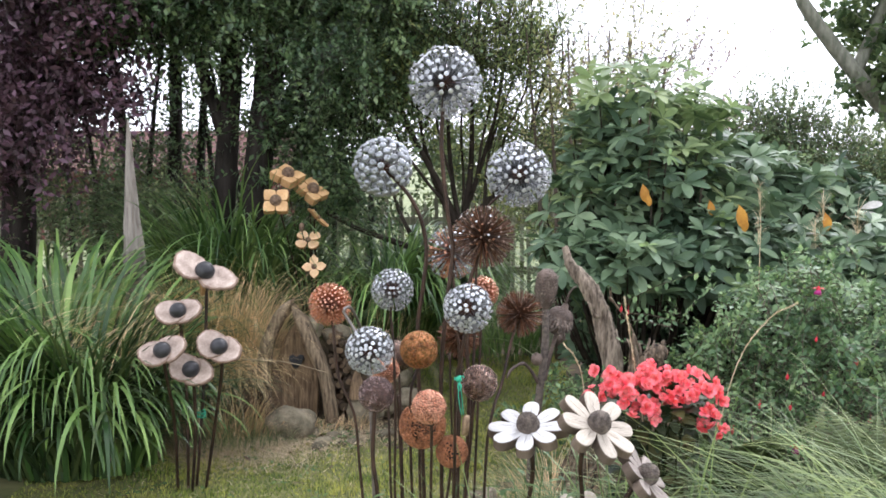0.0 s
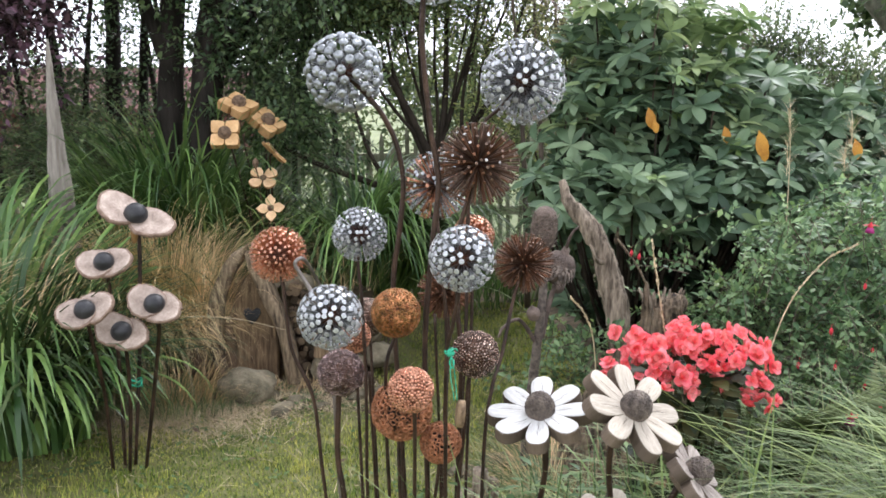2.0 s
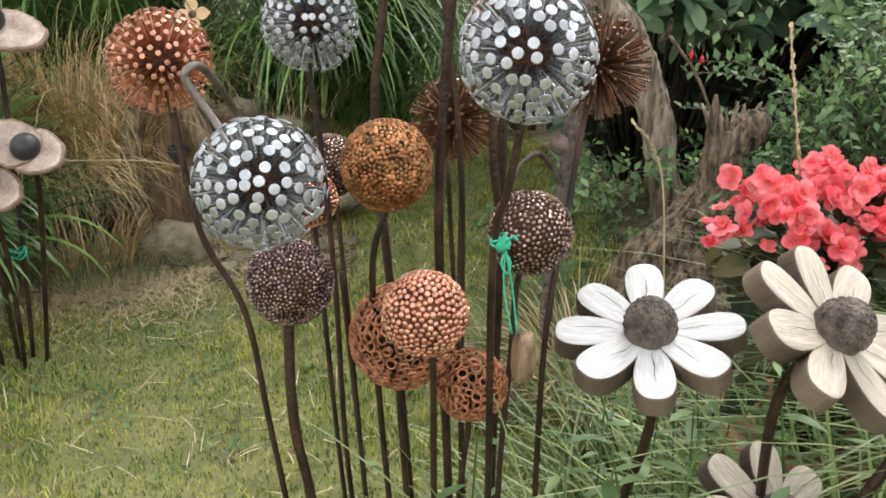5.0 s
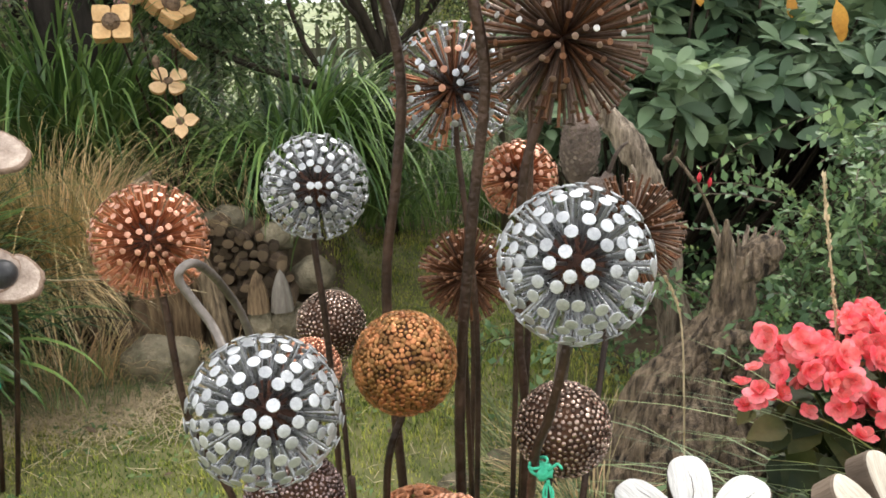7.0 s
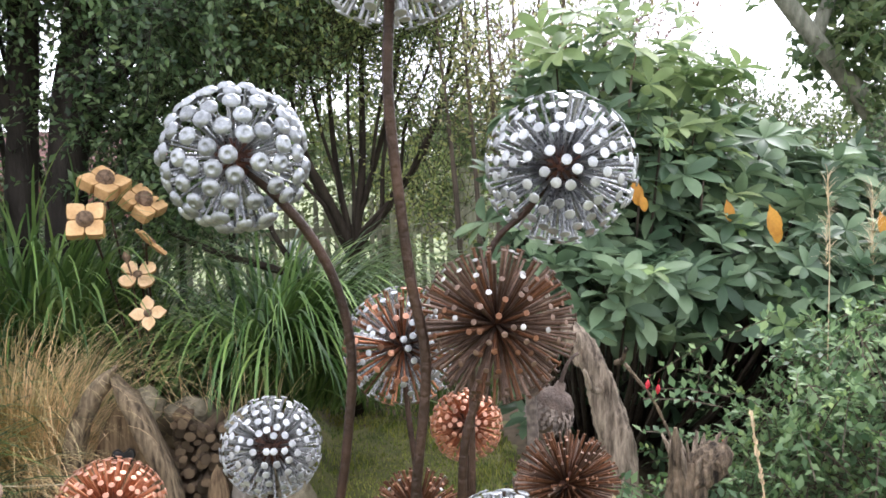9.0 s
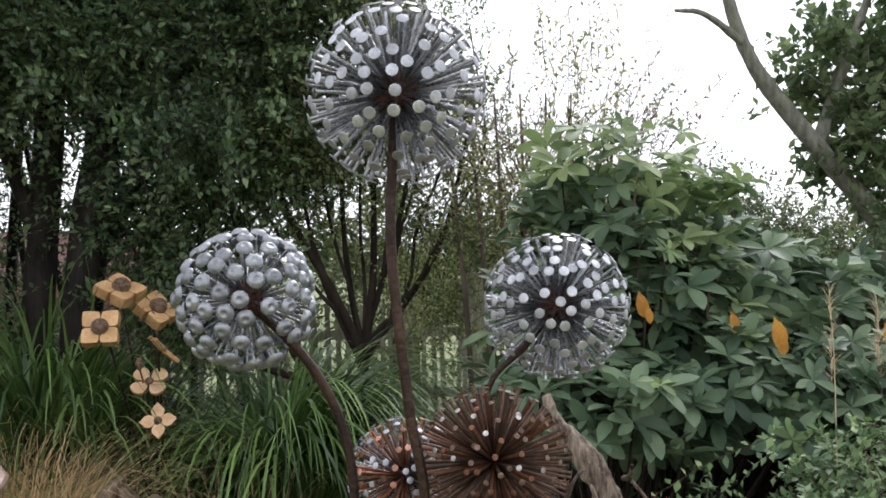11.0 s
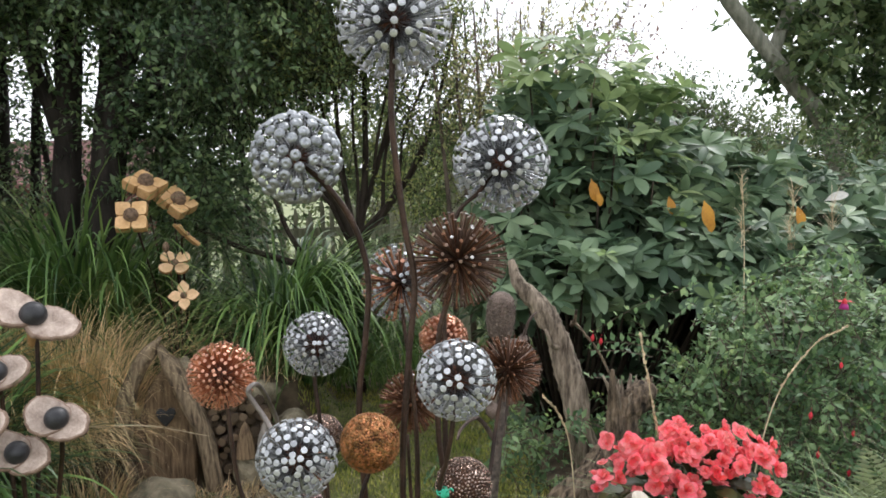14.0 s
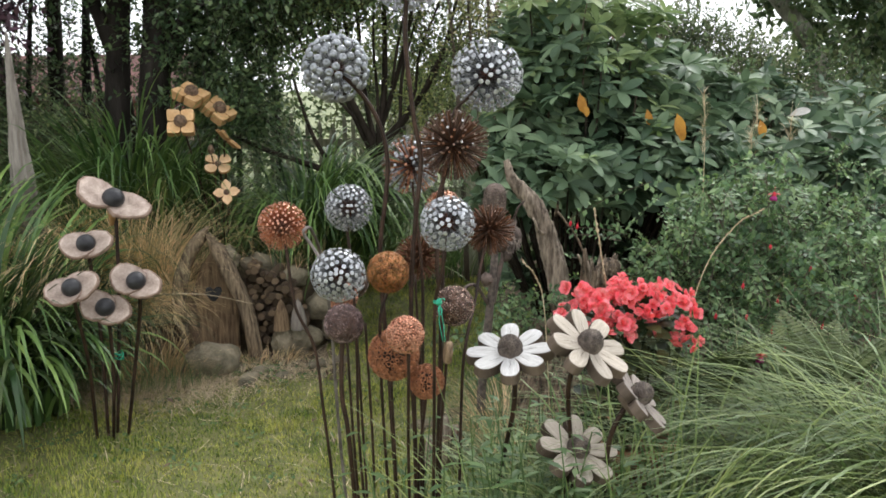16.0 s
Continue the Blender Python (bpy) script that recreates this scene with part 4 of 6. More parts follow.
shoot_d = np.array([[-0.95, 0.02, -0.22], [-0.95, -0.1, 0.35], [-0.9, 0.1, 0.3], [-0.5, -0.3, 0.6], [-0.9, -0.1, 0.4]])
g2, tw2 = sprays(shoot_o, shoot_d, np.array([0.34, 0.26, 0.22, 0.3, 0.22]), 16, (0.02, 0.038), 0.18, 0.6, 1.0)
part("foliage", merge(g, g2), "fuchsia", fu)
part("shootwork", merge(tw, tw2), "limb", fu)


def fuchsia_flower(at, s=1.0, open_=0.0):
    """A hanging bud: red tube and sepals, purple skirt where open."""
    bud = moved(lathe([(0.001, 0.012), (0.004, 0.008), (0.0085, -0.002), (0.0085, -0.010), (0.005, -0.018), (0.0006, -0.024)], 8), place(at, (0.1, 0, 1), 0, s))
    if open_:
        for q in range(4):
            w = q * 1.57 + 0.4
            bud.add(*scatter(LEAF_V, LEAF_F, np.array([at]), np.array([[math.cos(w), math.sin(w) * 0.8, 0.1]]), np.array([[0, 0, 1.0]]), np.array([0.032 * s]), np.array([0.03 * s])))
    stalk = tube([np.array(at) + (0, 0, 0.015 * s), np.array(at) + (0.004, 0, 0.03 * s)], 0.0006, 4)
    ob = part("flower", merge(bud, stalk), "fuchsiared", fu)
    if open_:
        skirt = moved(lathe([(0.004, 0.0), (0.011, -0.008), (0.015, -0.022), (0.013, -0.021), (0.008, -0.006)], 8), place(at, (0.1, 0, 1), 0, s))
        part("corolla", skirt, "fuchsiapurple", ob, "purple corolla")


for at in ((0.762, 3.629, 0.852), (0.735, 3.63, 0.865), (1.0, 3.35, 0.62), (1.2, 3.3, 0.55), (0.62, 3.45, 0.30), (0.6, 3.46, 0.29), (0.88, 3.52, 0.72), (0.85, 3.5, 0.70), (1.1, 3.3, 0.45),
           (1.55, 3.28, 0.72), (1.6, 3.26, 0.5), (1.75, 3.3, 0.6), (1.3, 3.3, 0.66), (1.9, 3.3, 0.75), (1.45, 3.25, 0.42)):
    fuchsia_flower(at, 0.72)
fuchsia_flower((1.404, 3.3, 0.993), 1.0, 1)
fuchsia_flower((1.2, 2.95, 0.5), 1.0, 1)
for q in range(14):
    p = rng.uniform((0.95, 3.25, 0.35), (2.2, 3.35, 0.85))
    fuchsia_flower(tuple(p), 0.65)

# ---- ornamental grasses ----


def clump(name, label, parts, at, category="ornamental grass"):
    t = thing(name, (at[0], at[1], float(height(at[0], at[1]))), label, category)
    for pname, m, sets in parts:
        g = Geo()
        for v, f in sets:
            g.add(v, f)
        part(pname, g, m, t, kind="stuff")
    return t


clump("silver_grass_clump", "tall arching clump of bright green striped ornamental grass", [
    ("foliage", "bladegreen", [tuft(520, (-1.85, 4.25, 0.02), (0.38, 0.24), (1.3, 1.95), (0.013, 0.027), (0.0, 0.32), (2.8, 3.4), 15, short=(-0.45, 0.5), late=1.85),
                              tuft(300, (-1.75, 4.15, 0.02), (0.38, 0.24), (0.9, 1.7), (0.016, 0.032), (0.0, 0.45), (2.6, 3.3), 14, short=(-0.45, 0.48), late=1.55),
                              tuft(330, (-2.45, 4.4, 0.02), (0.4, 0.35), (0.8, 1.35), (0.012, 0.024), (0.05, 0.45), (2.2, 3.1), 11, late=1.7)]),
    # darkened blades paint the shade in the middle of the clump
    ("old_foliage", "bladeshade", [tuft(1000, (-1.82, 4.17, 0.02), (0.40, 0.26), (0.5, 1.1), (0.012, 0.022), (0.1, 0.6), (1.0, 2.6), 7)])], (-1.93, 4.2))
clump("sedge_clump", "mound of fine tan and bronze sedge", [
    ("foliage", "bladegold", [tuft(1100, (-1.42, 4.92, 0.14), (0.28, 0.16), (0.7, 1.45), (0.002, 0.005), (0.0, 0.8), (2.0, 3.6), 11, short=(0.0, 0.55), late=1.4),
                            tuft(560, (-1.25, 5.02, 0.15), (0.24, 0.1), (0.6, 1.15), (0.002, 0.0045), (0.0, 0.5), (1.6, 3.2), 11, late=1.8),
                            tuft(1000, (-1.22, 5.2, 0.25), (0.2, 0.12), (0.45, 0.85), (0.002, 0.004), (0.0, 1.0), (1.0, 2.9), 7, short=(-0.6, 0.65))]),
    ("green_foliage", "bladepale", [tuft(240, (-1.45, 4.85, 0.1), (0.32, 0.25), (0.4, 1.0), (0.003, 0.006), (0.0, 0.8), (0.9, 2.8), 7, short=(0.0, 0.45))]),
    # few dark blades paint shade into the sedge's middle
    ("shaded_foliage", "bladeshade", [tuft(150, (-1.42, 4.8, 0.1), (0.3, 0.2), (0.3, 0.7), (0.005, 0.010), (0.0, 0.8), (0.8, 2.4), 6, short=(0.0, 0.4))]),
    ("pale_foliage", "straw", [tuft(420, (-1.40, 4.90, 0.12), (0.28, 0.16), (0.7, 1.4), (0.0015, 0.004), (0.0, 0.9), (1.8, 3.8), 11, short=(0.0, 0.6), late=1.3)])], (-1.42, 4.95))
clump("sedge_clump", "tall dry grass beside the grey wooden spike", [
    ("foliage", "bladetan", [tuft(1300, (-2.15, 5.0, 0.1), (0.6, 0.3), (0.5, 1.0), (0.002, 0.005), (0.05, 0.8), (1.4, 2.9), 9)]),
    ("green_foliage", "bladepale", [tuft(450, (-2.3, 5.2, 0.1), (0.7, 0.3), (0.5, 0.95), (0.003, 0.007), (0.05, 0.5), (0.8, 2.3), 7)])], (-2.2, 5.1))
clump("silver_grass_clump", "dense dark green fountain of ornamental grass", [
    ("foliage", "bladegreen", [tuft(640, (-0.28, 5.8, 0.30), (0.30, 0.2), (0.95, 1.7), (0.009, 0.018), (0.0, 0.5), (2.5, 3.25), 13, short=(3.5, 0.4), late=1.4)]),
    ("old_foliage", "bladedeep", [tuft(520, (-0.3, 5.85, 0.30), (0.34, 0.24), (0.55, 1.2), (0.011, 0.02), (0.1, 0.8), (1.8, 3.1), 10, short=(3.5, 0.45), late=1.6),
                                  tuft(140, (-0.2, 5.72, 0.28), (0.4, 0.15), (0.4, 0.9), (0.010, 0.018), (0.3, 1.2), (1.4, 3.0), 9)])], (-0.38, 5.95))
clump("silver_grass_clump", "upright green ornamental grass under the trees", [
    ("foliage", "bladedeep", [tuft(600, (-1.36, 5.85, 0.35), (0.42, 0.25), (0.7, 1.5), (0.011, 0.021), (0.0, 0.5), (1.2, 3.1), 11, late=1.7),
                             tuft(260, (-0.95, 5.95, 0.36), (0.3, 0.14), (0.4, 0.95), (0.009, 0.016), (0.05, 0.6), (1.2, 3.0), 9, late=1.6)]),
    ("fresh_foliage", "bladegreen", [tuft(240, (-1.4, 5.8, 0.35), (0.4, 0.2), (0.7, 1.5), (0.011, 0.021), (0.0, 0.5), (1.6, 3.1), 11, late=1.7)])], (-1.55, 5.95))
clump("fountain_grass_clump", "fine grey-green arching grass in the front border", [
    ("foliage", "bladepale", [tuft(420, (1.15, 2.55, 0.02), (0.45, 0.3), (0.4, 1.0), (0.0025, 0.006), (0.0, 1.0), (1.4, 3.0), 9, late=1.5),
                             tuft(520, (1.35, 2.5, 0.05), (0.5, 0.3), (0.7, 1.25), (0.003, 0.006), (0.3, 1.0), (1.5, 2.4), 11, az=(2.5, 3.9), late=1.1),
                             tuft(350, (1.75, 2.45, 0.02), (0.5, 0.35), (0.5, 1.05), (0.003, 0.007), (0.0, 1.0), (1.2, 3.0), 9, late=1.5)]),
    ("broad_foliage", "bladelime", [tuft(230, (1.45, 2.3, 0.02), (0.6, 0.35), (0.5, 1.05), (0.006, 0.013), (0.0, 0.9), (1.2, 3.0), 10, late=1.5),
                                    tuft(230, (1.6, 2.25, 0.05), (0.4, 0.25), (0.7, 1.25), (0.007, 0.014), (0.3, 1.0), (1.5, 2.6), 12, az=(2.5, 4.0), late=1.2),
                                    tuft(150, (0.6, 2.3, 0.02), (0.3, 0.18), (0.4, 0.8), (0.006, 0.010), (0.05, 0.5), (0.9, 2.4), 8),
                                    tuft(90, (0.42, 2.16, 0.0), (0.34, 0.10), (0.55, 0.85), (0.004, 0.008), (0.02, 0.35), (0.6, 2.2), 10)])], (1.15, 2.55))
clump("undergrowth", "rough green undergrowth in front of the fence", [
    ("foliage", "bladedeep", [tuft(900, (0.5, 6.9, 0.0), (1.0, 0.5), (0.25, 0.6), (0.005, 0.010), (0.1, 0.8), (0.8, 2.4), 5),
                              tuft(600, (-0.5, 7.2, 0.2), (1.2, 0.4), (0.3, 0.7), (0.005, 0.010), (0.1, 0.8), (0.8, 2.4), 5)])], (0.5, 6.9), "grass")
clump("border_grass", "straggling dry grass along the border's edge", [
    ("foliage", "bladetan", [tuft(620, (-1.12, 4.62, 0.0), (0.26, 0.1), (0.10, 0.28), (0.002, 0.005), (0.2, 0.9), (1.0, 2.4), 5),
                            tuft(420, (-0.7, 4.80, 0.0), (0.35, 0.08), (0.04, 0.12), (0.002, 0.004), (0.2, 0.9), (1.0, 2.4), 5),
                            tuft(60, (-0.5, 5.16, 0.42), (0.3, 0.06), (0.25, 0.55), (0.0015, 0.003), (0.1, 1.2), (0.6, 2.9), 7),
                            tuft(380, (0.44, 3.42, 0.0), (0.10, 0.2), (0.2, 0.45), (0.002, 0.004), (0.1, 0.8), (1.2, 2.6), 6)]),
    ("green_foliage", "bladepale", [tuft(600, (-1.15, 4.5, 0.0), (0.35, 0.14), (0.06, 0.22), (0.002, 0.005), (0.1, 0.8), (0.8, 2.2), 5),
                                   tuft(500, (0.42, 3.75, 0.0), (0.2, 0.3), (0.08, 0.25), (0.003, 0.006), (0.1, 0.8), (0.9, 2.5), 6),
                                   tuft(520, (0.42, 3.3, 0.0), (0.14, 0.3), (0.10, 0.26), (0.003, 0.006), (0.1, 0.8), (0.9, 2.5), 6),
                                   tuft(500, (0.5, 2.75, 0.0), (0.4, 0.3), (0.2, 0.5), (0.003, 0.006), (0.1, 0.7), (0.9, 2.3), 6)])], (-0.95, 4.65), "grass")

# ---- nail-ball flowers on iron rods ----


def rod(pts, r=0.006):
    return tube(pts, r, 8, 40)


def sphere_points(n, jitter=0.05, spin=0.0, loose=False):
    q = np.arange(n) + 0.5
    z, a = 1 - 2 * q / n, q * 2.399963 + spin
    p = np.column_stack([np.cos(a) * np.sqrt(1 - z * z), np.sin(a) * np.sqrt(1 - z * z), z])
    p = unit(p + rng.normal(0, (1.7 if loose else 0.9) / math.sqrt(n), p.shape))
    gap = (3.95 if loose else 3.3) / math.sqrt(n)
    for _ in range(30 if loose else 7):  # push neighbours apart, so that the pattern is even but not regular
        push = np.zeros_like(p)
        for b0 in range(0, n, 200):
            d = p[b0:b0 + 200, None] - p[None]
            r = np.linalg.norm(d, axis=-1) + 1e-6
            push[b0:b0 + 200] = (d / r[..., None] * np.clip(gap - r, 0, None)[..., None]).sum(1)
        p = unit(p + 0.22 * push)
    return unit(p + rng.normal(0, jitter, p.shape))


def nail(r0, r1, shaft, head, cup=0.0):
    """One nail along z, from the core to its head; a cup washer under the head where cup is set."""
    g = tube([(0, 0, r0), (0, 0, r1)], shaft, 6, cap=False)
    if cup:
        g = merge(g, lathe([(head, r1 - 0.0035), (head * 0.97, r1 - 0.0010), (head * 0.6, r1 + 0.0025), (head * 0.34, r1 + 0.0030), (head * 0.30, r1 + 0.0022), (0.0003, r1 + 0.0022)], 12),
                  lathe([(0.0005, r1 + 0.0005), (head * 0.6, r1 + 0.0006), (head, r1 - 0.0035)], 12))
    else:
        t = max(0.0007, head * 0.12)
        g = merge(g, lathe([(shaft, r1 - t * 2.2), (head, r1 - t), (head, r1 - 0.2 * t), (head * 0.85, r1), (0.00002, r1 + 0.15 * t)], 10))
    return g


def nail_ball(label, center, D, pts, n, shaft, head, kinds, core=0.42, cup=0.0, group="nail-ball flowers", rodr=0.0042, sharp=0.025, corem="rustcore", stemm="stem"):
    """kinds: (material, share, lowest z at which it is used)."""
    c = np.array(center)
    base = pts[-1]
    t = thing("nail_flower", base, label, "garden sculpture", group)
    R = D / 2
    part("stem", rod([c + (np.array(pts[0]) - c) * 0.2, *pts], rodr), stemm, t)
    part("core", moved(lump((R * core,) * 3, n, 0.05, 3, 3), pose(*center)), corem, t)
    toward = unit(np.array(pts[0]) - c)
    variants = {}
    for m, share, low in kinds:
        variants[m] = []
        for s in (0.965, 0.985, 1.0):
            me = nail(R * core * 0.9, R * s, shaft, head, cup).mesh("nail", {"galv": "shaft", "galvcup": "shaft", "coppernail": "coppershaft", "brighthead": "darknail"}.get(m, m))
            me.materials.append(M[m])
            for q in me.polygons[6:]:
                q.material_index = 1
            variants[m].append(me)
    for d in sphere_points(n, sharp, n):
        if d @ toward > 0.975:
            continue
        ok = [(m, share) for m, share, low in kinds if d[2] >= low]
        w = np.array([s for _, s in ok])
        m = ok[rng.choice(len(ok), p=w / w.sum())][0]
        ob = new("nail", variants[m][rng.integers(3)])
        under(ob, t)
        ob.matrix_basis = place(center, d, rng.uniform(0, 360))
    return t


FLAT_A = np.arange(8) * 2 * np.pi / 8
FLAT_V = [(0.88 * math.cos(a), 0.88 * math.sin(a), 0.16) for a in FLAT_A] + [(math.cos(a), math.sin(a), 0.02) for a in FLAT_A] + [(0.86 * math.cos(a), 0.86 * math.sin(a), -1.0) for a in FLAT_A]
FLAT_T = [(0, q, q + 1) for q in range(1, 7)]
FLAT_Q = [(q, 8 + q, 8 + (q + 1) % 8, (q + 1) % 8) for q in range(8)] + [(8 + q, 16 + q, 16 + (q + 1) % 8, 8 + (q + 1) % 8) for q in range(8)]
DOME_A = np.arange(7) * 2 * np.pi / 7
HEAD_V = [(0, 0, 0.42)] + [(0.62 * math.cos(a), 0.62 * math.sin(a), 0.34) for a in DOME_A] + [(math.cos(a), math.sin(a), 0.0) for a in DOME_A] + [(0.7 * math.cos(a), 0.7 * math.sin(a), -0.9) for a in DOME_A]
HEAD_T = [(0, 1 + q, 1 + (q + 1) % 7) for q in range(7)]
HEAD_Q = [(1 + q, 8 + q, 8 + (q + 1) % 7, 1 + (q + 1) % 7) for q in range(7)] + [(8 + q, 15 + q, 15 + (q + 1) % 7, 8 + (q + 1) % 7) for q in range(7)]


def packed_ball(label, center, D, pts, n, head, material, stretch=0.0, rodr=0.004, corem="rustcore", tilt=0.12, flat=False):
    """A ball closed by rod ends or small nail heads, set side by side."""
    c, R = np.array(center), D / 2
    t = thing("nail_flower", pts[-1], label, "garden sculpture", "nail-ball flowers")
    part("stem", rod([c + (np.array(pts[0]) - c) * 0.2, *pts], rodr), "stem", t)
    part("core", moved(lump((R * 0.93,) * 3, n, 0.02, 3, 3), pose(*center)), corem, t)
    d = sphere_points(n, 0.2 / math.sqrt(n), 0.3, True)
    z = unit(d + rng.normal(0, tilt, d.shape))
    s = head * rng.uniform(0.85, 1.15, n)
    w = s * rng.uniform(1 - stretch, 1 + stretch, n)
    ahead = np.cross(z, rng.normal(size=d.shape))
    pos = c + d * (R * rng.uniform(0.97, 1.0, n))[:, None]
    g = Geo()
    for tf in (FLAT_T, FLAT_Q) if flat else (HEAD_T, HEAD_Q):
        v, f = scatter(FLAT_V if flat else HEAD_V, tf, pos, ahead, z, s, w)
        if g.n == 0:
            g.add(v, f)
        else:
            g.f.append(f)
    part("head_shell", g, material, t, kind="stuff")
    return t


def ring_ball(label, center, D, pts, n, size, rodr=0.004):
    c, R = np.array(center), D / 2
    t = thing("ring_flower", pts[-1], label, "garden sculpture", "nail-ball flowers")
    part("stem", rod([c + (np.array(pts[0]) - c) * 0.2, *pts], rodr), "stem", t)
    # core colour paints the dark seen through the rings
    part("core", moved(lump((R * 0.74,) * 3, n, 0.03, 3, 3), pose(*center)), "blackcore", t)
    meshes = []
    for s in (0.85, 1.0, 1.15):
        a = np.arange(9) * 2 * np.pi / 9
        loop = [(s * size * math.cos(q), s * size * 0.88 * math.sin(q), 0) for q in a]
        prof = []
        for q in range(9):
            x, y, _ = loop[q]
            prof.append([(x * 1.0, y * 1.0, 0.0), (x * 0.96, y * 0.96, size * 0.28), (x * 0.70, y * 0.70, size * 0.28), (x * 0.68, y * 0.68, -size * 0.7), (x, y, -size * 0.7)])
        v = np.array(prof).reshape(-1, 3)
        f = [(q * 5 + e, ((q + 1) % 9) * 5 + e, ((q + 1) % 9) * 5 + e + 1, q * 5 + e + 1) for q in range(9) for e in range(4)]
        meshes.append(Geo().add(v, np.array(f)[:, ::-1]).mesh("ring", "ring"))
    for d in sphere_points(n, 0.03, 1.1):
        ob = new("ring", meshes[rng.integers(3)])
        under(ob, t)
        ob.matrix_basis = place(c + d * R * 0.965, d + rng.normal(0, 0.1, 3), rng.uniform(0, 360))
    return t


GALV = [("galv", 1, -1)]
# brighthead only on the upper half: painted glints of the sky
DARK = [("darknail", 1, -1), ("rustnail", 0.5, -1), ("brighthead", 0.32, 0.05)]
nail_ball("tall sphere of long galvanised nails on a curved iron rod", (0.006, 2.463, 1.679), 0.205,
          [(0, 2.46, 1.6), (-0.004, 2.46, 1.5), (0.012, 2.46, 1.325), (0.027, 2.46, 1.22), (0.012, 2.46, 1.08), (-0.005, 2.46, 0.88), (-0.004, 2.46, 0.6), (0, 2.48, 0)],
          225, 0.0021, 0.0068, GALV, 0.28, rodr=0.006)
nail_ball("sphere of galvanised bolts with domed cup washers on a bent rod", (-0.173, 2.577, 1.449), 0.172,
          [(-0.124, 2.57, 1.40), (-0.088, 2.57, 1.352), (-0.06, 2.57, 1.287), (-0.048, 2.57, 1.205), (-0.058, 2.57, 1.1), (-0.075, 2.57, 0.95), (-0.06, 2.56, 0.6), (-0.04, 2.55, 0)],
          122, 0.0018, 0.0106, [("galvcup", 1, -1)], 0.28, cup=1.0, rodr=0.006)
nail_ball("sphere of galvanised nails on a bent iron rod", (0.221, 2.603, 1.427), 0.194,
          [(0.175, 2.6, 1.374), (0.128, 2.6, 1.325), (0.1, 2.58, 1.2), (0.09, 2.56, 0.9), (0.07, 2.55, 0.5), (0.05, 2.55, 0)], 235, 0.0021, 0.0066, GALV, 0.3)
nail_ball("large spiky sphere of dark rusted nails", (0.113, 2.497, 1.254), 0.182,
          [(0.093, 2.5, 1.18), (0.072, 2.5, 1.1), (0.068, 2.5, 0.93), (0.075, 2.5, 0.8), (0.06, 2.5, 0.4), (0.05, 2.5, 0)], 300, 0.0019, 0.0034, DARK, 0.14, rodr=0.0055, sharp=0.06, corem="rustcore")
nail_ball("spiky sphere of mixed bright and rusty nails", (0.029, 2.733, 1.186), 0.168,
          [(0.032, 2.72, 1.1), (0.045, 2.7, 0.95), (0.05, 2.7, 0.8), (0.04, 2.68, 0.5), (0.03, 2.65, 0)], 240, 0.0016, 0.0046, [("galv", 1, -1), ("coppernail", 0.6, -1), ("rustnail", 0.6, -1)], 0.2, sharp=0.06)
nail_ball("small sphere of bright galvanised nails", (-0.151, 2.649, 1.082), 0.131,
          [(-0.157, 2.64, 1.02), (-0.148, 2.63, 0.9), (-0.144, 2.63, 0.7), (-0.145, 2.63, 0.4), (-0.12, 2.62, 0)], 230, 0.0015, 0.0046, GALV, 0.4)
nail_ball("copper-coloured sphere of nails on a leaning rod", (-0.324, 2.528, 1.057), 0.127,
          [(-0.315, 2.52, 0.99), (-0.30, 2.51, 0.85), (-0.255, 2.5, 0.74), (-0.24, 2.5, 0.58), (-0.225, 2.5, 0.4), (-0.2, 2.5, 0)], 310, 0.0013, 0.0034, [("coppernail", 1, -1)], 0.4)
nail_ball("sphere of galvanised nails with broad flat heads", (0.063, 2.243, 1.092), 0.129,
          [(0.055, 2.24, 1.02), (0.045, 2.25, 0.96), (0.033, 2.27, 0.88), (0.03, 2.3, 0.6), (0.02, 2.35, 0)], 215, 0.0016, 0.0053, GALV, 0.4)
# hookiron carries the painted sky sheen of the crook
nail_ball("sphere of galvanised nails hung from a rod bent like a crook", (-0.188, 2.252, 0.981), 0.127,
          [(-0.222, 2.32, 0.998), (-0.238, 2.352, 1.018), (-0.256, 2.36, 1.045), (-0.265, 2.36, 1.062), (-0.262, 2.36, 1.073), (-0.25, 2.375, 1.072), (-0.237, 2.43, 1.03), (-0.223, 2.48, 0.96), (-0.21, 2.5, 0.8), (-0.2, 2.5, 0.5), (-0.17, 2.5, 0)], 222, 0.0016, 0.0053, GALV, 0.4, stemm="hookiron")
nail_ball("spiky sphere of brown rusted nails", (0.227, 2.614, 1.015), 0.142,
          [(0.2, 2.59, 0.93), (0.17, 2.54, 0.82), (0.14, 2.48, 0.75), (0.12, 2.45, 0.6), (0.1, 2.45, 0)], 340, 0.0015, 0.0020, [("rustnail", 1, -1), ("darknail", 0.6, -1)], 0.25, sharp=0.06)
nail_ball("spiky sphere of orange-brown rusted nails", (0.052, 2.822, 0.906), 0.142,
          [(0.06, 2.81, 0.8), (0.05, 2.8, 0.5), (0.05, 2.75, 0)], 290, 0.0016, 0.0028, [("rustnail", 1, -1), ("brighthead", 0.05, 0)], 0.25, sharp=0.06)
nail_ball("bright copper sphere of nails", (0.122, 2.77, 1.056), 0.108,
          [(0.12, 2.76, 0.98), (0.11, 2.75, 0.7), (0.08, 2.7, 0)], 230, 0.0014, 0.0040, [("coppernail", 1, -1)], 0.4)
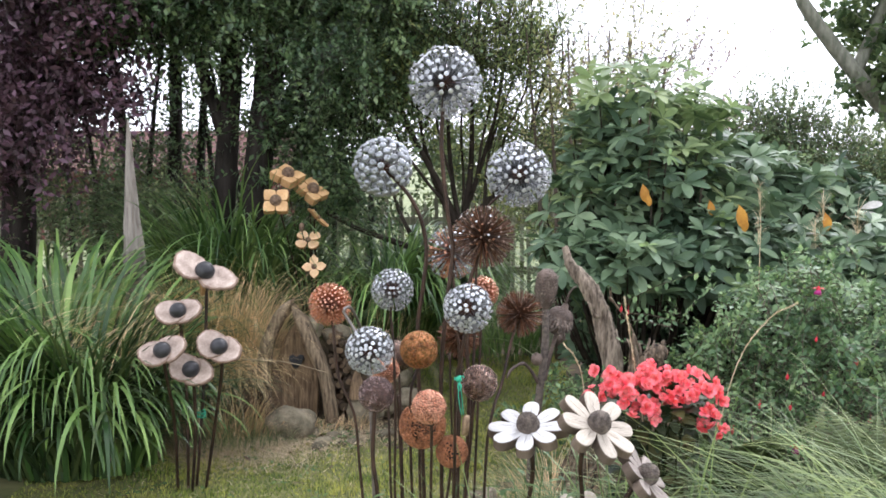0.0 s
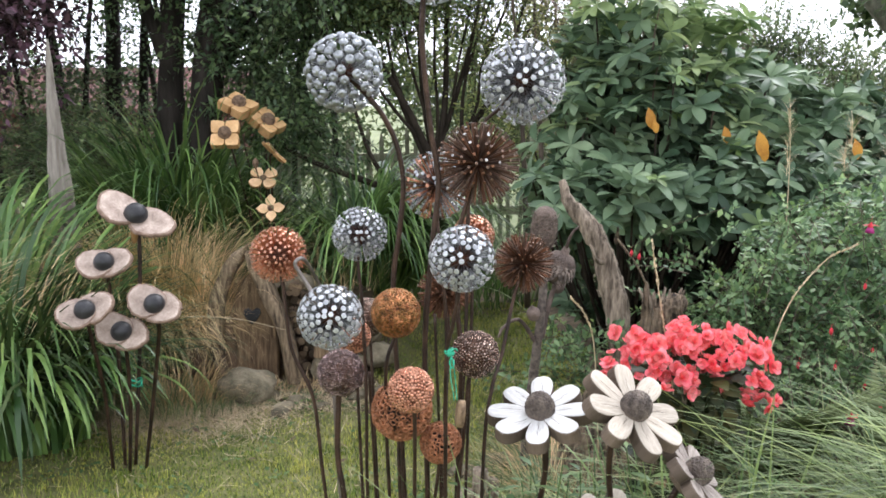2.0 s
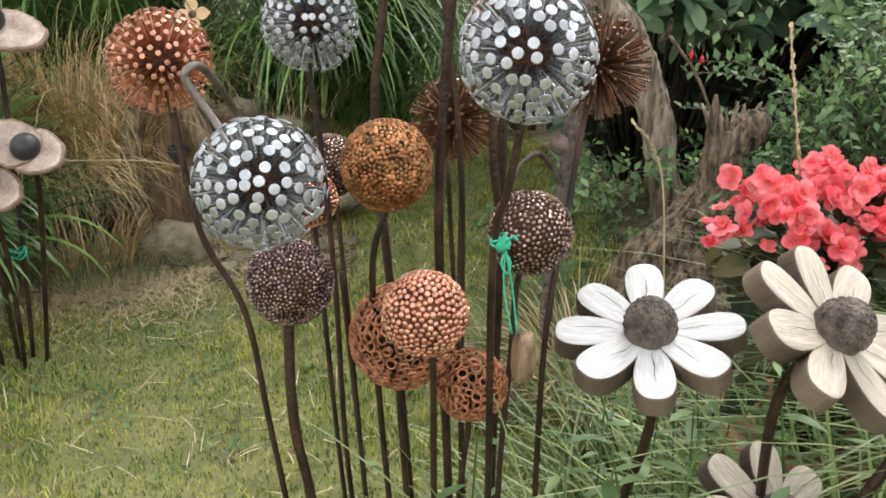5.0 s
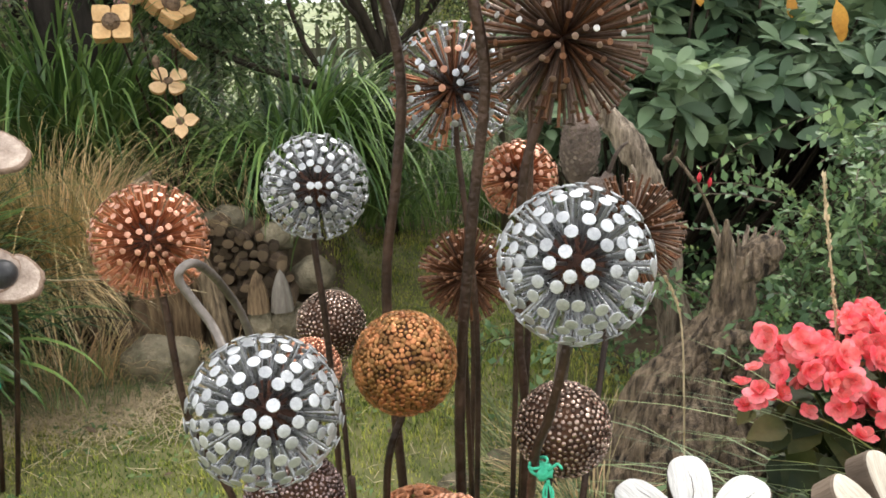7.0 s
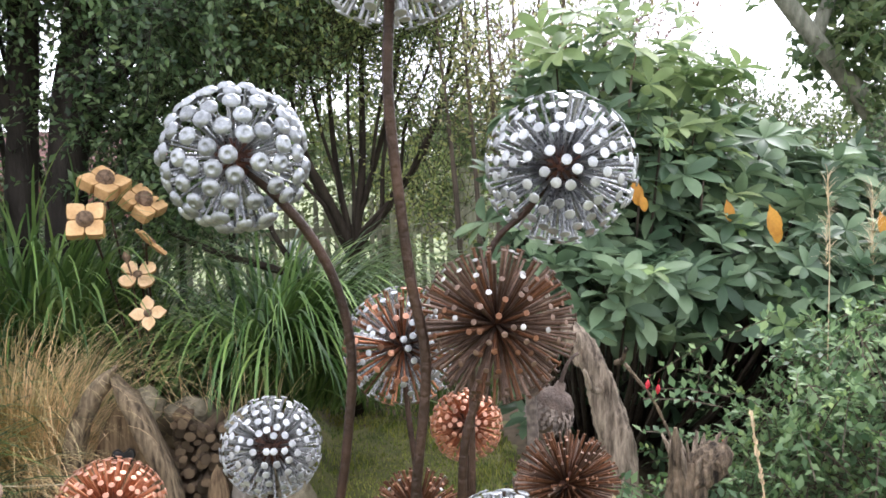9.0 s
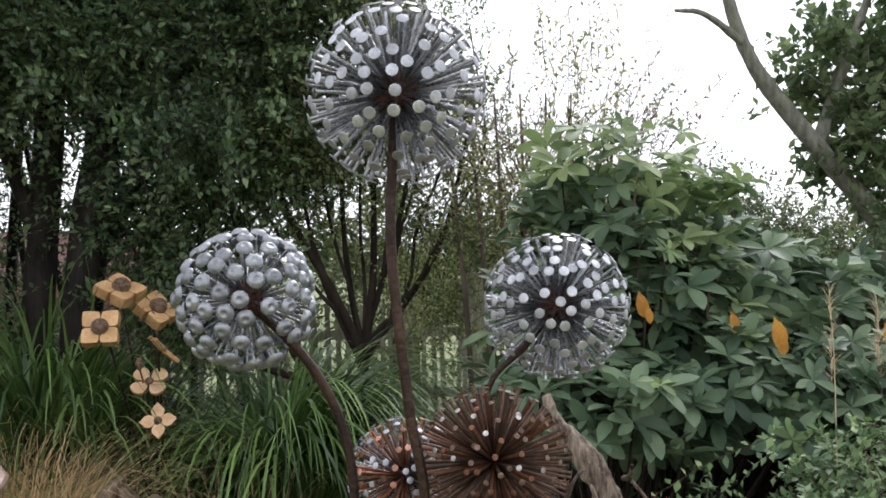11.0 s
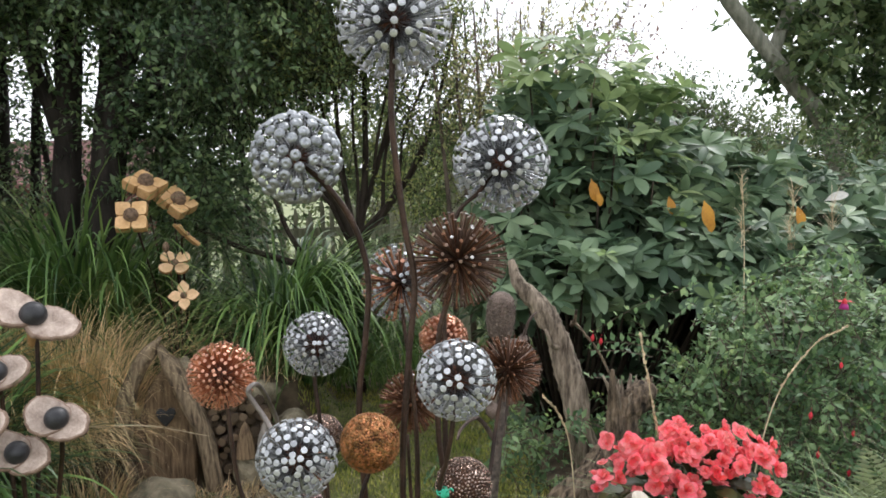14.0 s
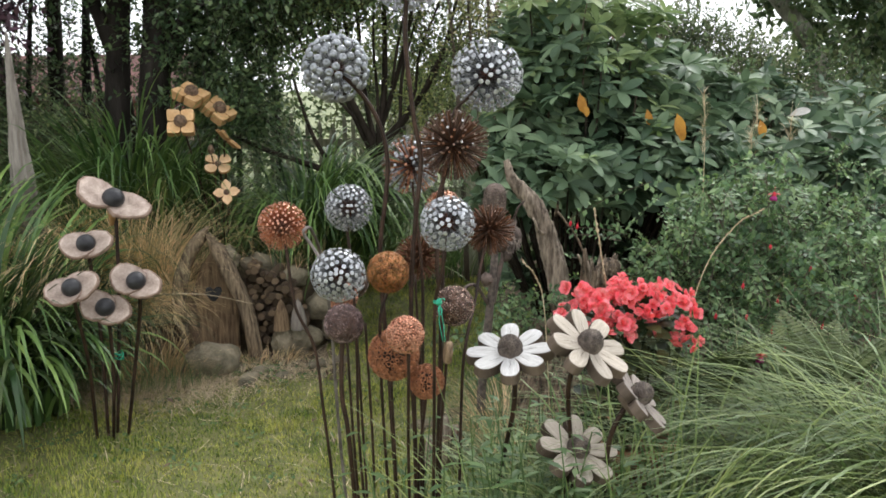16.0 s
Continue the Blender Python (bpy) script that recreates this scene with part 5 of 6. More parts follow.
packed_ball("orange-rusted ball of cut rod ends", (-0.066, 2.4, 0.952), 0.104, [(-0.07, 2.4, 0.9), (-0.09, 2.4, 0.81), (-0.085, 2.42, 0.5), (-0.06, 2.45, 0)], 1150, 0.0028, "rusthead", 0.5, tilt=0.08, corem="rustgap", flat=True)
packed_ball("dark brown ball of small nail heads", (-0.148, 2.824, 0.84), 0.104, [(-0.14, 2.82, 0.75), (-0.13, 2.8, 0.4), (-0.12, 2.78, 0)], 720, 0.0024, "darkhead", corem="rustgap", tilt=0.06, flat=True)
packed_ball("dark brown ball of fine nail heads", (-0.179, 2.348, 0.841), 0.097, [(-0.185, 2.35, 0.79), (-0.19, 2.35, 0.66), (-0.175, 2.35, 0.52), (-0.15, 2.4, 0)], 1250, 0.0018, "plumhead", rodr=0.006, corem="rustgap", tilt=0.35, flat=True)
packed_ball("copper ball of overlapping nail heads", (-0.037, 2.276, 0.826), 0.090, [(-0.03, 2.29, 0.75), (-0.033, 2.32, 0.5), (-0.03, 2.36, 0)], 540, 0.0034, "copperhead", tilt=0.12, corem="copperskin")
packed_ball("dark iron ball of shiny nail heads", (0.101, 2.428, 0.852), 0.104, [(0.085, 2.43, 0.78), (0.078, 2.43, 0.69), (0.06, 2.43, 0.47), (0.05, 2.45, 0)], 760, 0.0024, "darkhead", corem="rustgap", tilt=0.05, flat=True)
packed_ball("small copper ball of nail heads", (-0.176, 2.7, 0.825), 0.085, [(-0.17, 2.7, 0.75), (-0.16, 2.68, 0.4), (-0.14, 2.65, 0)], 460, 0.0028, "copperhead", tilt=0.12, corem="copperskin")
ring_ball("rust-coloured ball of welded rings", (-0.057, 2.403, 0.74), 0.130, [(-0.065, 2.4, 0.66), (-0.062, 2.4, 0.5), (-0.05, 2.42, 0)], 330, 0.0070)
ring_ball("small rust-coloured ball of welded rings", (0.025, 2.407, 0.664), 0.089, [(0.02, 2.41, 0.6), (0.0, 2.42, 0.4), (0, 2.45, 0)], 205, 0.0068)
for a, b in (((-0.125, 2.42, 0.82), (-0.13, 2.5, 0)), ((0.02, 2.6, 0.9), (0.0, 2.6, 0)), ((-0.01, 2.5, 0.7), (-0.02, 2.5, 0))):
    solo("iron_rod", rod([a, (a[0] + 0.01, a[1] + 0.02, 0.4), b], 0.0035), "stem", "plain thin brown iron rod", "rod", "bare rods")

# green twine with a wooden tag
tw = thing("twine_tag", (0.042, 2.29, 0.9), "green twine knotted to a rod with a small wooden disc", "tag")
tg = merge(moved(lump((0.0075, 0.006, 0.008), 2, 0.5, 3, 2), pose(0.040, 2.283, 0.908)),
           tube([(0.036 + 0.0075 * math.cos(a), 2.291 + 0.0075 * math.sin(a), 0.908 + 0.002 * math.sin(a)) for a in np.linspace(0, 6.3, 16)], 0.0016, 5),
           tube([(0.036 + 0.0078 * math.cos(a), 2.291 + 0.0078 * math.sin(a), 0.913 + 0.003 * math.cos(a)) for a in np.linspace(0, 6.3, 16)], 0.0014, 5),
           tube([(0.040, 2.280, 0.90), (0.037, 2.276, 0.89), (0.043, 2.274, 0.88), (0.046, 2.277, 0.892), (0.041, 2.28, 0.9)], 0.0012, 5, 14),
           tube([(0.041, 2.279, 0.903), (0.039, 2.274, 0.865), (0.046, 2.268, 0.818)], 0.0010, 5, 10), tube([(0.042, 2.279, 0.903), (0.048, 2.274, 0.86), (0.051, 2.268, 0.818)], 0.0010, 5, 10),
           tube([(0.042, 2.279, 0.912), (0.049, 2.276, 0.919), (0.053, 2.276, 0.914)], 0.0013, 5, 8))
part("twine", moved(tg, pose(0.001, -0.032, -0.002)), "string", tw)
disc = slab([(0.027 * math.cos(a), 0.021 * math.sin(a)) for a in np.linspace(0, 6.283, 25)[:-1]], 0.014, 0.3)
part("disc", moved(disc, place((0.051, 2.235, 0.790), (-0.98, -0.08, 0.12), 90)), "housewood", tw)

# ---- wooden flowers ----


def twotone(geo, name, top, edge):
    """A board with a painted face and raw edges."""
    me = geo.mesh(name, top)
    me.materials.append(M[edge])
    for p in me.polygons:
        p.use_smooth = p.normal.z > 0.75
        p.material_index = 0 if p.normal.z > 0.55 else 1
    return me


def petal_outline(r0, r1, half, n=22, blunt=1.45):
    s = np.linspace(0, math.pi, n)
    along = r0 + (r1 - r0) * (1 - np.cos(s)) / 2
    w = half * np.sin(s) ** (1 / blunt) * (0.48 + 0.52 * (along - r0) / (r1 - r0))
    return np.concatenate([np.column_stack([along, -w])[:-1], np.column_stack([along, w])[::-1][:-1]])


def dome(R, h, bumps, size):
    """A carved seed centre: a dome set with rows of small knobs."""
    g = lathe([(R, -0.012), (R, 0)] + [(R * math.cos(a), h * math.sin(a)) for a in np.linspace(0.1, 1.5, 8)] + [(0.0004, h)], 22)
    p = sphere_points(bumps * 2, 0.02)
    p = p[p[:, 2] > 0.02]
    pos = p * (R, R, h)
    for tf in (HEAD_T, HEAD_Q):
        g.add(*scatter(HEAD_V, tf, pos, np.cross(p, rng.normal(size=p.shape)), p, np.full(len(p), size), np.full(len(p), size)))
    return g


def daisy(label, center, normal, R, turn, top, foot, edge="petaledge"):
    t = thing("wooden_daisy", foot, label, "garden sculpture", "wooden daisies")
    c, nrm = np.array(center), unit(normal)
    for q in range(8):
        k = 0.95 + 0.08 * rng.random()
        g = slab(petal_outline(R * 0.10, R * k, R * rng.uniform(0.265, 0.30), 22, 1.3), R * 0.24, 0.14, -R * 0.03)
        ob = new("petal", twotone(g, "petal", top, edge))
        under(ob, t)
        ob.matrix_basis = place(center, nrm, turn + q * 45 + rng.normal(0, 3)) @ pose(0, 0, 0, rng.normal(0, 2), -6 + rng.normal(0, 2), 0)
        xs = np.linspace(R * 0.32, R * rng.uniform(0.6, 0.85), 7)
        ys = np.cumsum(rng.normal(0, R * 0.012, 7))
        wd = R * 0.0055 * np.sin(np.linspace(0.3, 3.0, 7))
        crack = Geo().add(np.concatenate([np.column_stack([xs, ys - wd, np.full(7, 0.0009)]), np.column_stack([xs, ys + wd, np.full(7, 0.0009)])]), [(k_, k_ + 1, k_ + 8, k_ + 7) for k_ in range(6)])
        part("crack", crack, "seed", ob, "fine dark drying crack")
    part("centre", moved(dome(R * 0.28, R * 0.33, 110, R * 0.03), place(c + nrm * R * 0.08, nrm)), "seed", t, "dark carved seed centre")
    part("backing", moved(lathe([(0.0005, -R * 0.4), (R * 0.3, -R * 0.38), (R * 0.34, -R * 0.05), (R * 0.25, -0.001)], 16), place(center, nrm)), edge, t)
    back = c - nrm * R * 0.38
    part("stem", tube([back, back - nrm * 0.05 + np.array([0, 0, -0.06]), (np.array(foot) + back) / 2 + (0, 0.02, 0), foot], (0.007, 0.006), 8, 16), "stem", t)


daisy("white-painted wooden daisy with eight thick petals", (0.232, 2.358, 0.746), (-0.15, -0.25, 0.95), 0.111, 17, "whitewood", (0.2, 2.5, 0))
daisy("cream wooden daisy with eight thick petals", (0.400, 2.256, 0.783), (0.37, -0.52, 0.76), 0.110, 25, "creamwood", (0.42, 2.45, 0))
daisy("greying wooden daisy leaning sideways", (0.525, 2.25, 0.648), (0.70, -0.22, 0.66), 0.102, 10, "greywood", (0.45, 2.4, 0))
daisy("low cream wooden daisy among grass", (0.395, 2.32, 0.49), (0.20, -0.50, 0.83), 0.105, 22, "creamwood", (0.4, 2.45, 0))


def poppy(label, center, normal, R, turn, foot, spread=0.34, neck=1.0, neckm="barkwood"):
    t = thing("wooden_poppy", foot, label, "garden sculpture", "wooden poppies")
    nrm = unit(normal)
    for q in (0, 1):
        w = np.linspace(0, 2 * math.pi, 37)[:-1]
        rad = R * 0.72 * (1 + 0.05 * np.cos(3 * w + q * 2) + 0.02 * rng.normal(size=36))
        g = slab(np.column_stack([rad * np.cos(w), rad * 0.88 * np.sin(w)]), R * 0.12, 0.3, -R * 0.07, 0.90)
        me = twotone(g, "petal", "slice", "slicerim")
        for e in me.polygons[36:108]:
            e.material_index = 1
        ob = new("petal", me)
        under(ob, t)
        ob.matrix_basis = place(center, nrm, turn + 180 * q) @ pose(R * spread * 0.85, 0, R * (0.04 + 0.05 * q), 0, -9, 0)
    c = np.array(center)
    part("centre", moved(lathe([(R * 0.36, -0.004)] + [(R * 0.37 * math.cos(a), R * 0.36 * math.sin(a)) for a in np.linspace(0, 1.5, 8)] + [(0.0004, R * 0.36)], 20), place(c + nrm * R * 0.06, nrm)), "blackball", t, "matt black domed centre")
    back = c - nrm * R * 0.1
    part("socket", moved(lathe([(0.008, -0.05 * neck), (0.012, -0.045 * neck), (0.020, -0.015 * neck), (0.028, 0.0)], 12), place(c - nrm * R * 0.06, nrm * 0.6 + np.array([0, 0, 0.6]))), neckm, t)
    part("stem", tube([back, back + np.array([0, 0.03, -0.1]), (c + np.array(foot)) / 2 + (0.01, 0.02, 0), foot], (0.008, 0.007), 8, 16), "stem", t)


poppy("pale wooden poppy slice with a black centre, tilted on top", (-1.066, 3.953, 0.976), (0.34, -0.58, 0.74), 0.120, -38, (-1.12, 3.93, 0), 0.62, 2.2, "honeyedge")
poppy("pale wooden poppy slice with a black centre", (-1.152, 3.831, 0.818), (0.0, -0.72, 0.69), 0.1, 8, (-1.15, 3.9, 0))
poppy("pale wooden poppy slice with a black centre", (-1.18, 3.687, 0.674), (0.0, -0.74, 0.67), 0.1, 25, (-1.19, 3.88, 0))
poppy("pale wooden poppy slice with a black centre", (-0.962, 3.77, 0.673), (0.05, -0.78, 0.62), 0.102, -25, (-1.07, 3.9, 0))
poppy("pale wooden poppy slice with a black centre, the lowest", (-1.083, 3.763, 0.575), (0.0, -0.80, 0.6), 0.102, -20, (-1.12, 3.86, 0))
solo("twine_knot", tube([(-1.085 + 0.025 * math.cos(a), 3.88 + 0.025 * math.sin(a), 0.33 + 0.01 * math.sin(2 * a) + 0.003 * a) for a in np.linspace(0, 12.5, 40)], 0.0025, 5), "string", "green twine tied round the poppy rods", "twine")


def dogwood(label, center, normal, R, turn, foot, pointed=False, rounded=False):
    t = thing("wooden_dogwood", foot, label, "garden sculpture", "wooden dogwood flowers")
    nrm = unit(normal)
    if pointed:
        out = np.array([(0.03, 0), (0.3, -0.29), (0.5, -0.36), (0.68, -0.32), (0.88, -0.12), (1.0, 0), (0.88, 0.12), (0.68, 0.32), (0.5, 0.36), (0.3, 0.29)]) * R
        if rounded:
            out = np.array([(0.03, 0), (0.3, -0.24), (0.52, -0.38), (0.74, -0.41), (0.91, -0.30), (0.99, -0.10), (0.99, 0.10), (0.91, 0.30), (0.74, 0.41), (0.52, 0.38), (0.3, 0.24)]) * R
        thick = R * 0.16
    else:
        out = np.array([(0.02, 0), (0.42, -0.40), (0.54, -0.44), (0.64, -0.37), (0.80, -0.24), (0.92, -0.11), (1.0, 0), (0.92, 0.11), (0.80, 0.24), (0.64, 0.37), (0.54, 0.44), (0.42, 0.40)]) * R
        thick = R * 0.42
    tone = "palehoney" if pointed else "yellowwood"
    me = twotone(slab(out, thick, 0.1, -R * 0.03), "petal", tone, "honeyedge")
    for q in me.polygons:
        q.use_smooth = False
    for q in range(4):
        ob = new("petal", me)
        under(ob, t)
        ob.matrix_basis = place(center, nrm, turn + 90 * q) @ pose(0, 0, 0, 0, -5, 0)
    part("centre", moved(dome(R * (0.22 if pointed else 0.35), R * (0.16 if pointed else 0.42), 45, R * (0.035 if pointed else 0.05)), place(center, nrm)), "honeycentre", t, "brown drilled centre")
    c = np.array(center)
    back = c - nrm * thick
    part("stem", tube([back, back - nrm * 0.03 + np.array([0, 0.07, -0.02]), (back + np.array(foot)) / 2 + np.array([0, 0.10, 0]), foot], (0.006, 0.005), 6, 18), "stem", t)


DF = (-0.83, 5.5, 0.3)
dogwood("honey-coloured wooden dogwood flower tilted to the sky", (-0.962, 5.542, 1.393), (0.27, -0.46, 0.85), 0.112, 80, DF)
dogwood("honey-coloured square wooden dogwood flower", (-0.989, 5.269, 1.24), (0.06, -0.88, 0.45), 0.098, 45, DF)
dogwood("honey-coloured wooden dogwood flower tilted over", (-0.818, 5.6, 1.297), (0.48, -0.50, 0.73), 0.112, 68, DF)
dogwood("small wooden dogwood flower seen edge on", (-0.745, 5.302, 1.138), (0.68, 0.25, 0.68), 0.095, 45, DF, True)
dogwood("small pale wooden flower with four petals", (-0.813, 5.343, 1.001), (0.05, -0.66, 0.75), 0.084, 40, DF, True, True)
dogwood("small pale wooden flower with four pointed petals", (-0.766, 5.258, 0.849), (0.0, -0.9, 0.4), 0.076, 4, DF, True)

solo("wooden_bud", merge(moved(lathe([(0.003, -0.03), (0.012, -0.02), (0.017, -0.004), (0.015, 0.012), (0.007, 0.022), (0.0004, 0.026)], 12), pose(-0.838, 5.27, 1.085)),
      tube([(-0.838, 5.275, 1.065), (-0.836, 5.36, 0.95), (-0.835, 5.45, 0.6), DF], (0.004, 0.004), 6, 16)), "honeycentre", "small brown carved bud on a thin rod", "garden sculpture", "wooden dogwood flowers")

# carved seed heads of dark wood
sh = thing("carved_seed_heads", (0.4, 3.56, 0), "carved brown wooden teasel and seed pods on one stalk", "garden sculpture")
cone = lathe([(0.018, -0.085), (0.036, -0.06), (0.045, -0.01), (0.043, 0.03), (0.036, 0.055), (0.022, 0.070), (0.010, 0.074), (0.0005, 0.075)], 20)
p = sphere_points(220, 0.02)
p = p[np.abs(p[:, 2]) < 0.85]
pos = np.column_stack([p[:, 0] / np.sqrt(1 - p[:, 2] ** 2) * 0.040, p[:, 1] / np.sqrt(1 - p[:, 2] ** 2) * 0.040, p[:, 2] * 0.066 - 0.008])
flat = unit(p * (1, 1, 0))
scales = Geo().add(*scatter(LEAF_V, LEAF_F, pos * (1.06, 1.06, 1), flat * 0.6 + np.array([0, 0, 1]), flat, np.full(len(p), 0.013), np.full(len(p), 0.022)))
teasel = part("teasel", moved(cone, place((0.415, 3.545, 0.965), (0.08, 0, 1))), "carved", sh)
part("scale_relief", moved(scales, place((0.415, 3.545, 0.965), (0.08, 0, 1))), "carvedlight", teasel, "paler carved scales", kind="stuff")
pod = lathe([(0.012, -0.06), (0.040, -0.045), (0.056, -0.01), (0.052, 0.03), (0.035, 0.05), (0.016, 0.055), (0.012, 0.075), (0.0005, 0.08)], 20)
scaled = Geo().add(*scatter(LEAF_V, LEAF_F, unit(p) * (0.056, 0.056, 0.048), flat * 0.6 - np.array([0, 0, 0.8]), p, np.full(len(p), 0.018), np.full(len(p), 0.026)))
part("scale_relief", moved(scaled, place((0.478, 3.62, 0.816), (0.35, -0.1, 0.9), 0, 1.0)), "carvedlight", sh, "paler carved scales", kind="stuff")
part("seed_pod", moved(pod, place((0.478, 3.62, 0.816), (0.35, -0.1, 0.9), 0, 1.0)), "carved", sh)
part("curl", tube([(0.5, 3.61, 0.88), (0.515, 3.6, 0.93), (0.53, 3.6, 0.95), (0.545, 3.6, 0.96)], (0.006, 0.003), 6, 10), "carved", sh)
part("bud", moved(pod, place((0.375, 3.5, 0.68), (-0.2, -0.3, 0.9), 0, 0.42)), "carved", sh, "small carved bud")
part("bud", moved(pod, place((0.5, 3.75, 0.72), (0.3, 0.1, 0.9), 0, 0.42)), "carved", sh, "small carved bud")
part("stalk", tube([(0.41, 3.55, 0.9), (0.415, 3.55, 0.75), (0.40, 3.55, 0.6), (0.385, 3.56, 0.45), (0.36, 3.56, 0.2), (0.36, 3.56, 0)], (0.013, 0.016, 0.018), 10, 20, 0.04), "seed", sh)
part("branch", tube([(0.47, 3.62, 0.77), (0.44, 3.6, 0.68), (0.41, 3.56, 0.58)], (0.008, 0.012), 8, 10), "carved", sh)
part("branch", tube([(0.40, 3.56, 0.55), (0.33, 3.5, 0.66), (0.27, 3.45, 0.65), (0.25, 3.43, 0.62)], (0.008, 0.004), 8, 12), "carved", sh)

# ---- driftwood, stump, obelisk, birdhouse, logs, stones ----


def gnarl(g, amount, freq, seed=0.0):
    for v in g.v:
        for q in range(len(v)):
            n3 = noise.noise_vector(Vector((v[q][0] * freq, v[q][1] * freq, v[q][2] * freq * 0.35)) + Vector((seed, seed, 0)))
            n4 = noise.noise_vector(Vector((v[q][0] * freq * 3, v[q][1] * freq * 3, v[q][2] * freq * 0.7)) + Vector((seed, 0, 0)))
            v[q] += np.array(n3) * amount + np.array(n4) * amount * 0.45
    return g


dw = thing("driftwood_branch", (0.8, 3.86, 0.05), "bleached bent driftwood branch standing upright", "driftwood")
limb = tube([(0.545, 3.97, 1.085), (0.575, 3.95, 1.0), (0.64, 3.93, 0.925), (0.69, 3.92, 0.84), (0.722, 3.9, 0.72), (0.745, 3.88, 0.6), (0.78, 3.86, 0.4), (0.81, 3.85, 0.2), (0.82, 3.85, -0.02)],
            (0.012, 0.028, 0.040, 0.044, 0.045, 0.048, 0.055), 20, 80, 0.05)
part("limb", gnarl(limb, 0.012, 22), "drift", dw)
part("snag", gnarl(tube([(0.71, 3.9, 0.78), (0.66, 3.85, 0.8), (0.63, 3.82, 0.86)], (0.012, 0.004), 8, 10), 0.004, 20), "drift", dw)
part("snag", gnarl(tube([(0.74, 3.88, 0.86), (0.71, 3.75, 0.90), (0.70, 3.7, 0.94)], (0.009, 0.004), 8, 10), 0.004, 20), "stump", dw)
solo("bare_twig", tube([(0.70, 3.7, 0.90), (0.77, 3.7, 0.81), (0.815, 3.7, 0.72), (0.835, 3.68, 0.64), (0.84, 3.65, 0.5)], (0.005, 0.004, 0.006), 7, 24, 0.1), "stump", "thin bare grey twig beside the driftwood", "twig")
st = thing("root_stump", (0.82, 3.62, 0.0), "gnarled rotting tree root standing on end", "stump")
def gnarled(pts, radii, sides, n, depth, seed):
    """A twisted, deeply furrowed piece of root."""
    g = tube(pts, radii, sides, n, 0.02)
    c = smoothline(pts, n)
    for v in g.v:
        for q in range(min(len(v), sides * n)):
            axis = c[q // sides]
            d = v[q] - axis
            r = np.linalg.norm(d) + 1e-6
            w, h = math.atan2(d[1], d[0]) + 2.0 * axis[2], axis[2]
            e = 0.0
            for amp, fa, fh in ((1.0, 1.3, 5.0), (0.6, 3.2, 9.0), (0.3, 7.0, 22.0), (0.15, 14.0, 60.0)):
                e += amp * (1 - 2.2 * abs(noise.noise(Vector((fa * math.cos(w) + seed, fa * math.sin(w), fh * h)))))
            v[q] = axis + d * (1 + depth * (e - 0.9))
    return g


neck = [(0.74, 3.57, 0.36), (0.775, 3.55, 0.46), (0.795, 3.54, 0.54), (0.80, 3.54, 0.62), (0.805, 3.54, 0.69)]
part("root_bole", gnarled([(0.70, 3.60, -0.06), (0.705, 3.58, 0.08), (0.715, 3.56, 0.22), (0.735, 3.55, 0.34), (0.765, 3.545, 0.45), (0.785, 3.54, 0.53)], (0.205, 0.185, 0.150, 0.112, 0.075, 0.045), 84, 150, 0.36, 11.0), "stump", st)
part("neck", gnarled(neck, (0.075, 0.058, 0.045, 0.042, 0.034), 40, 60, 0.34, 3.0), "stump", st)
for q, (pts, rad) in enumerate((
        # flowing buttresses down the front, knots and broken stubs
        ([(0.73, 3.46, 0.40), (0.67, 3.42, 0.28), (0.60, 3.39, 0.16), (0.53, 3.36, 0.06), (0.45, 3.33, -0.02)], (0.03, 0.055, 0.065, 0.05, 0.025)),
        ([(0.76, 3.46, 0.36), (0.75, 3.41, 0.24), (0.72, 3.38, 0.12), (0.70, 3.35, 0.0)], (0.03, 0.05, 0.06, 0.05)),
        ([(0.80, 3.48, 0.42), (0.83, 3.44, 0.30), (0.83, 3.41, 0.16), (0.87, 3.38, -0.02)], (0.03, 0.045, 0.05, 0.04)),
        ([(0.76, 3.48, 0.44), (0.735, 3.44, 0.49), (0.755, 3.42, 0.52), (0.80, 3.41, 0.525)], (0.03, 0.03, 0.024, 0.008)),
        ([(0.78, 3.46, 0.40), (0.82, 3.42, 0.44), (0.86, 3.41, 0.43), (0.885, 3.40, 0.38), (0.89, 3.40, 0.34)], (0.03, 0.03, 0.026, 0.02, 0.006)),
        ([(0.79, 3.5, 0.33), (0.85, 3.45, 0.36), (0.90, 3.44, 0.36)], (0.03, 0.022, 0.006)),
        ([(0.80, 3.54, 0.62), (0.835, 3.52, 0.665), (0.87, 3.51, 0.70), (0.895, 3.51, 0.695)], (0.03, 0.036, 0.036, 0.015)),
        ([(0.79, 3.54, 0.62), (0.772, 3.53, 0.70), (0.762, 3.52, 0.78)], (0.028, 0.02, 0.004)),
        ([(0.68, 3.48, 0.36), (0.645, 3.45, 0.40), (0.64, 3.44, 0.44)], (0.022, 0.014, 0.005)),
        ([(0.66, 3.5, 0.10), (0.55, 3.44, 0.06), (0.44, 3.42, 0.01)], (0.06, 0.045, 0.02)),
        ([(0.82, 3.5, 0.10), (0.92, 3.42, 0.06), (1.02, 3.38, 0.0)], (0.06, 0.04, 0.015)))):
    part("root", gnarled(pts, rad, 32, 60, 0.42, 7.0 + 3 * q), "stump", st)
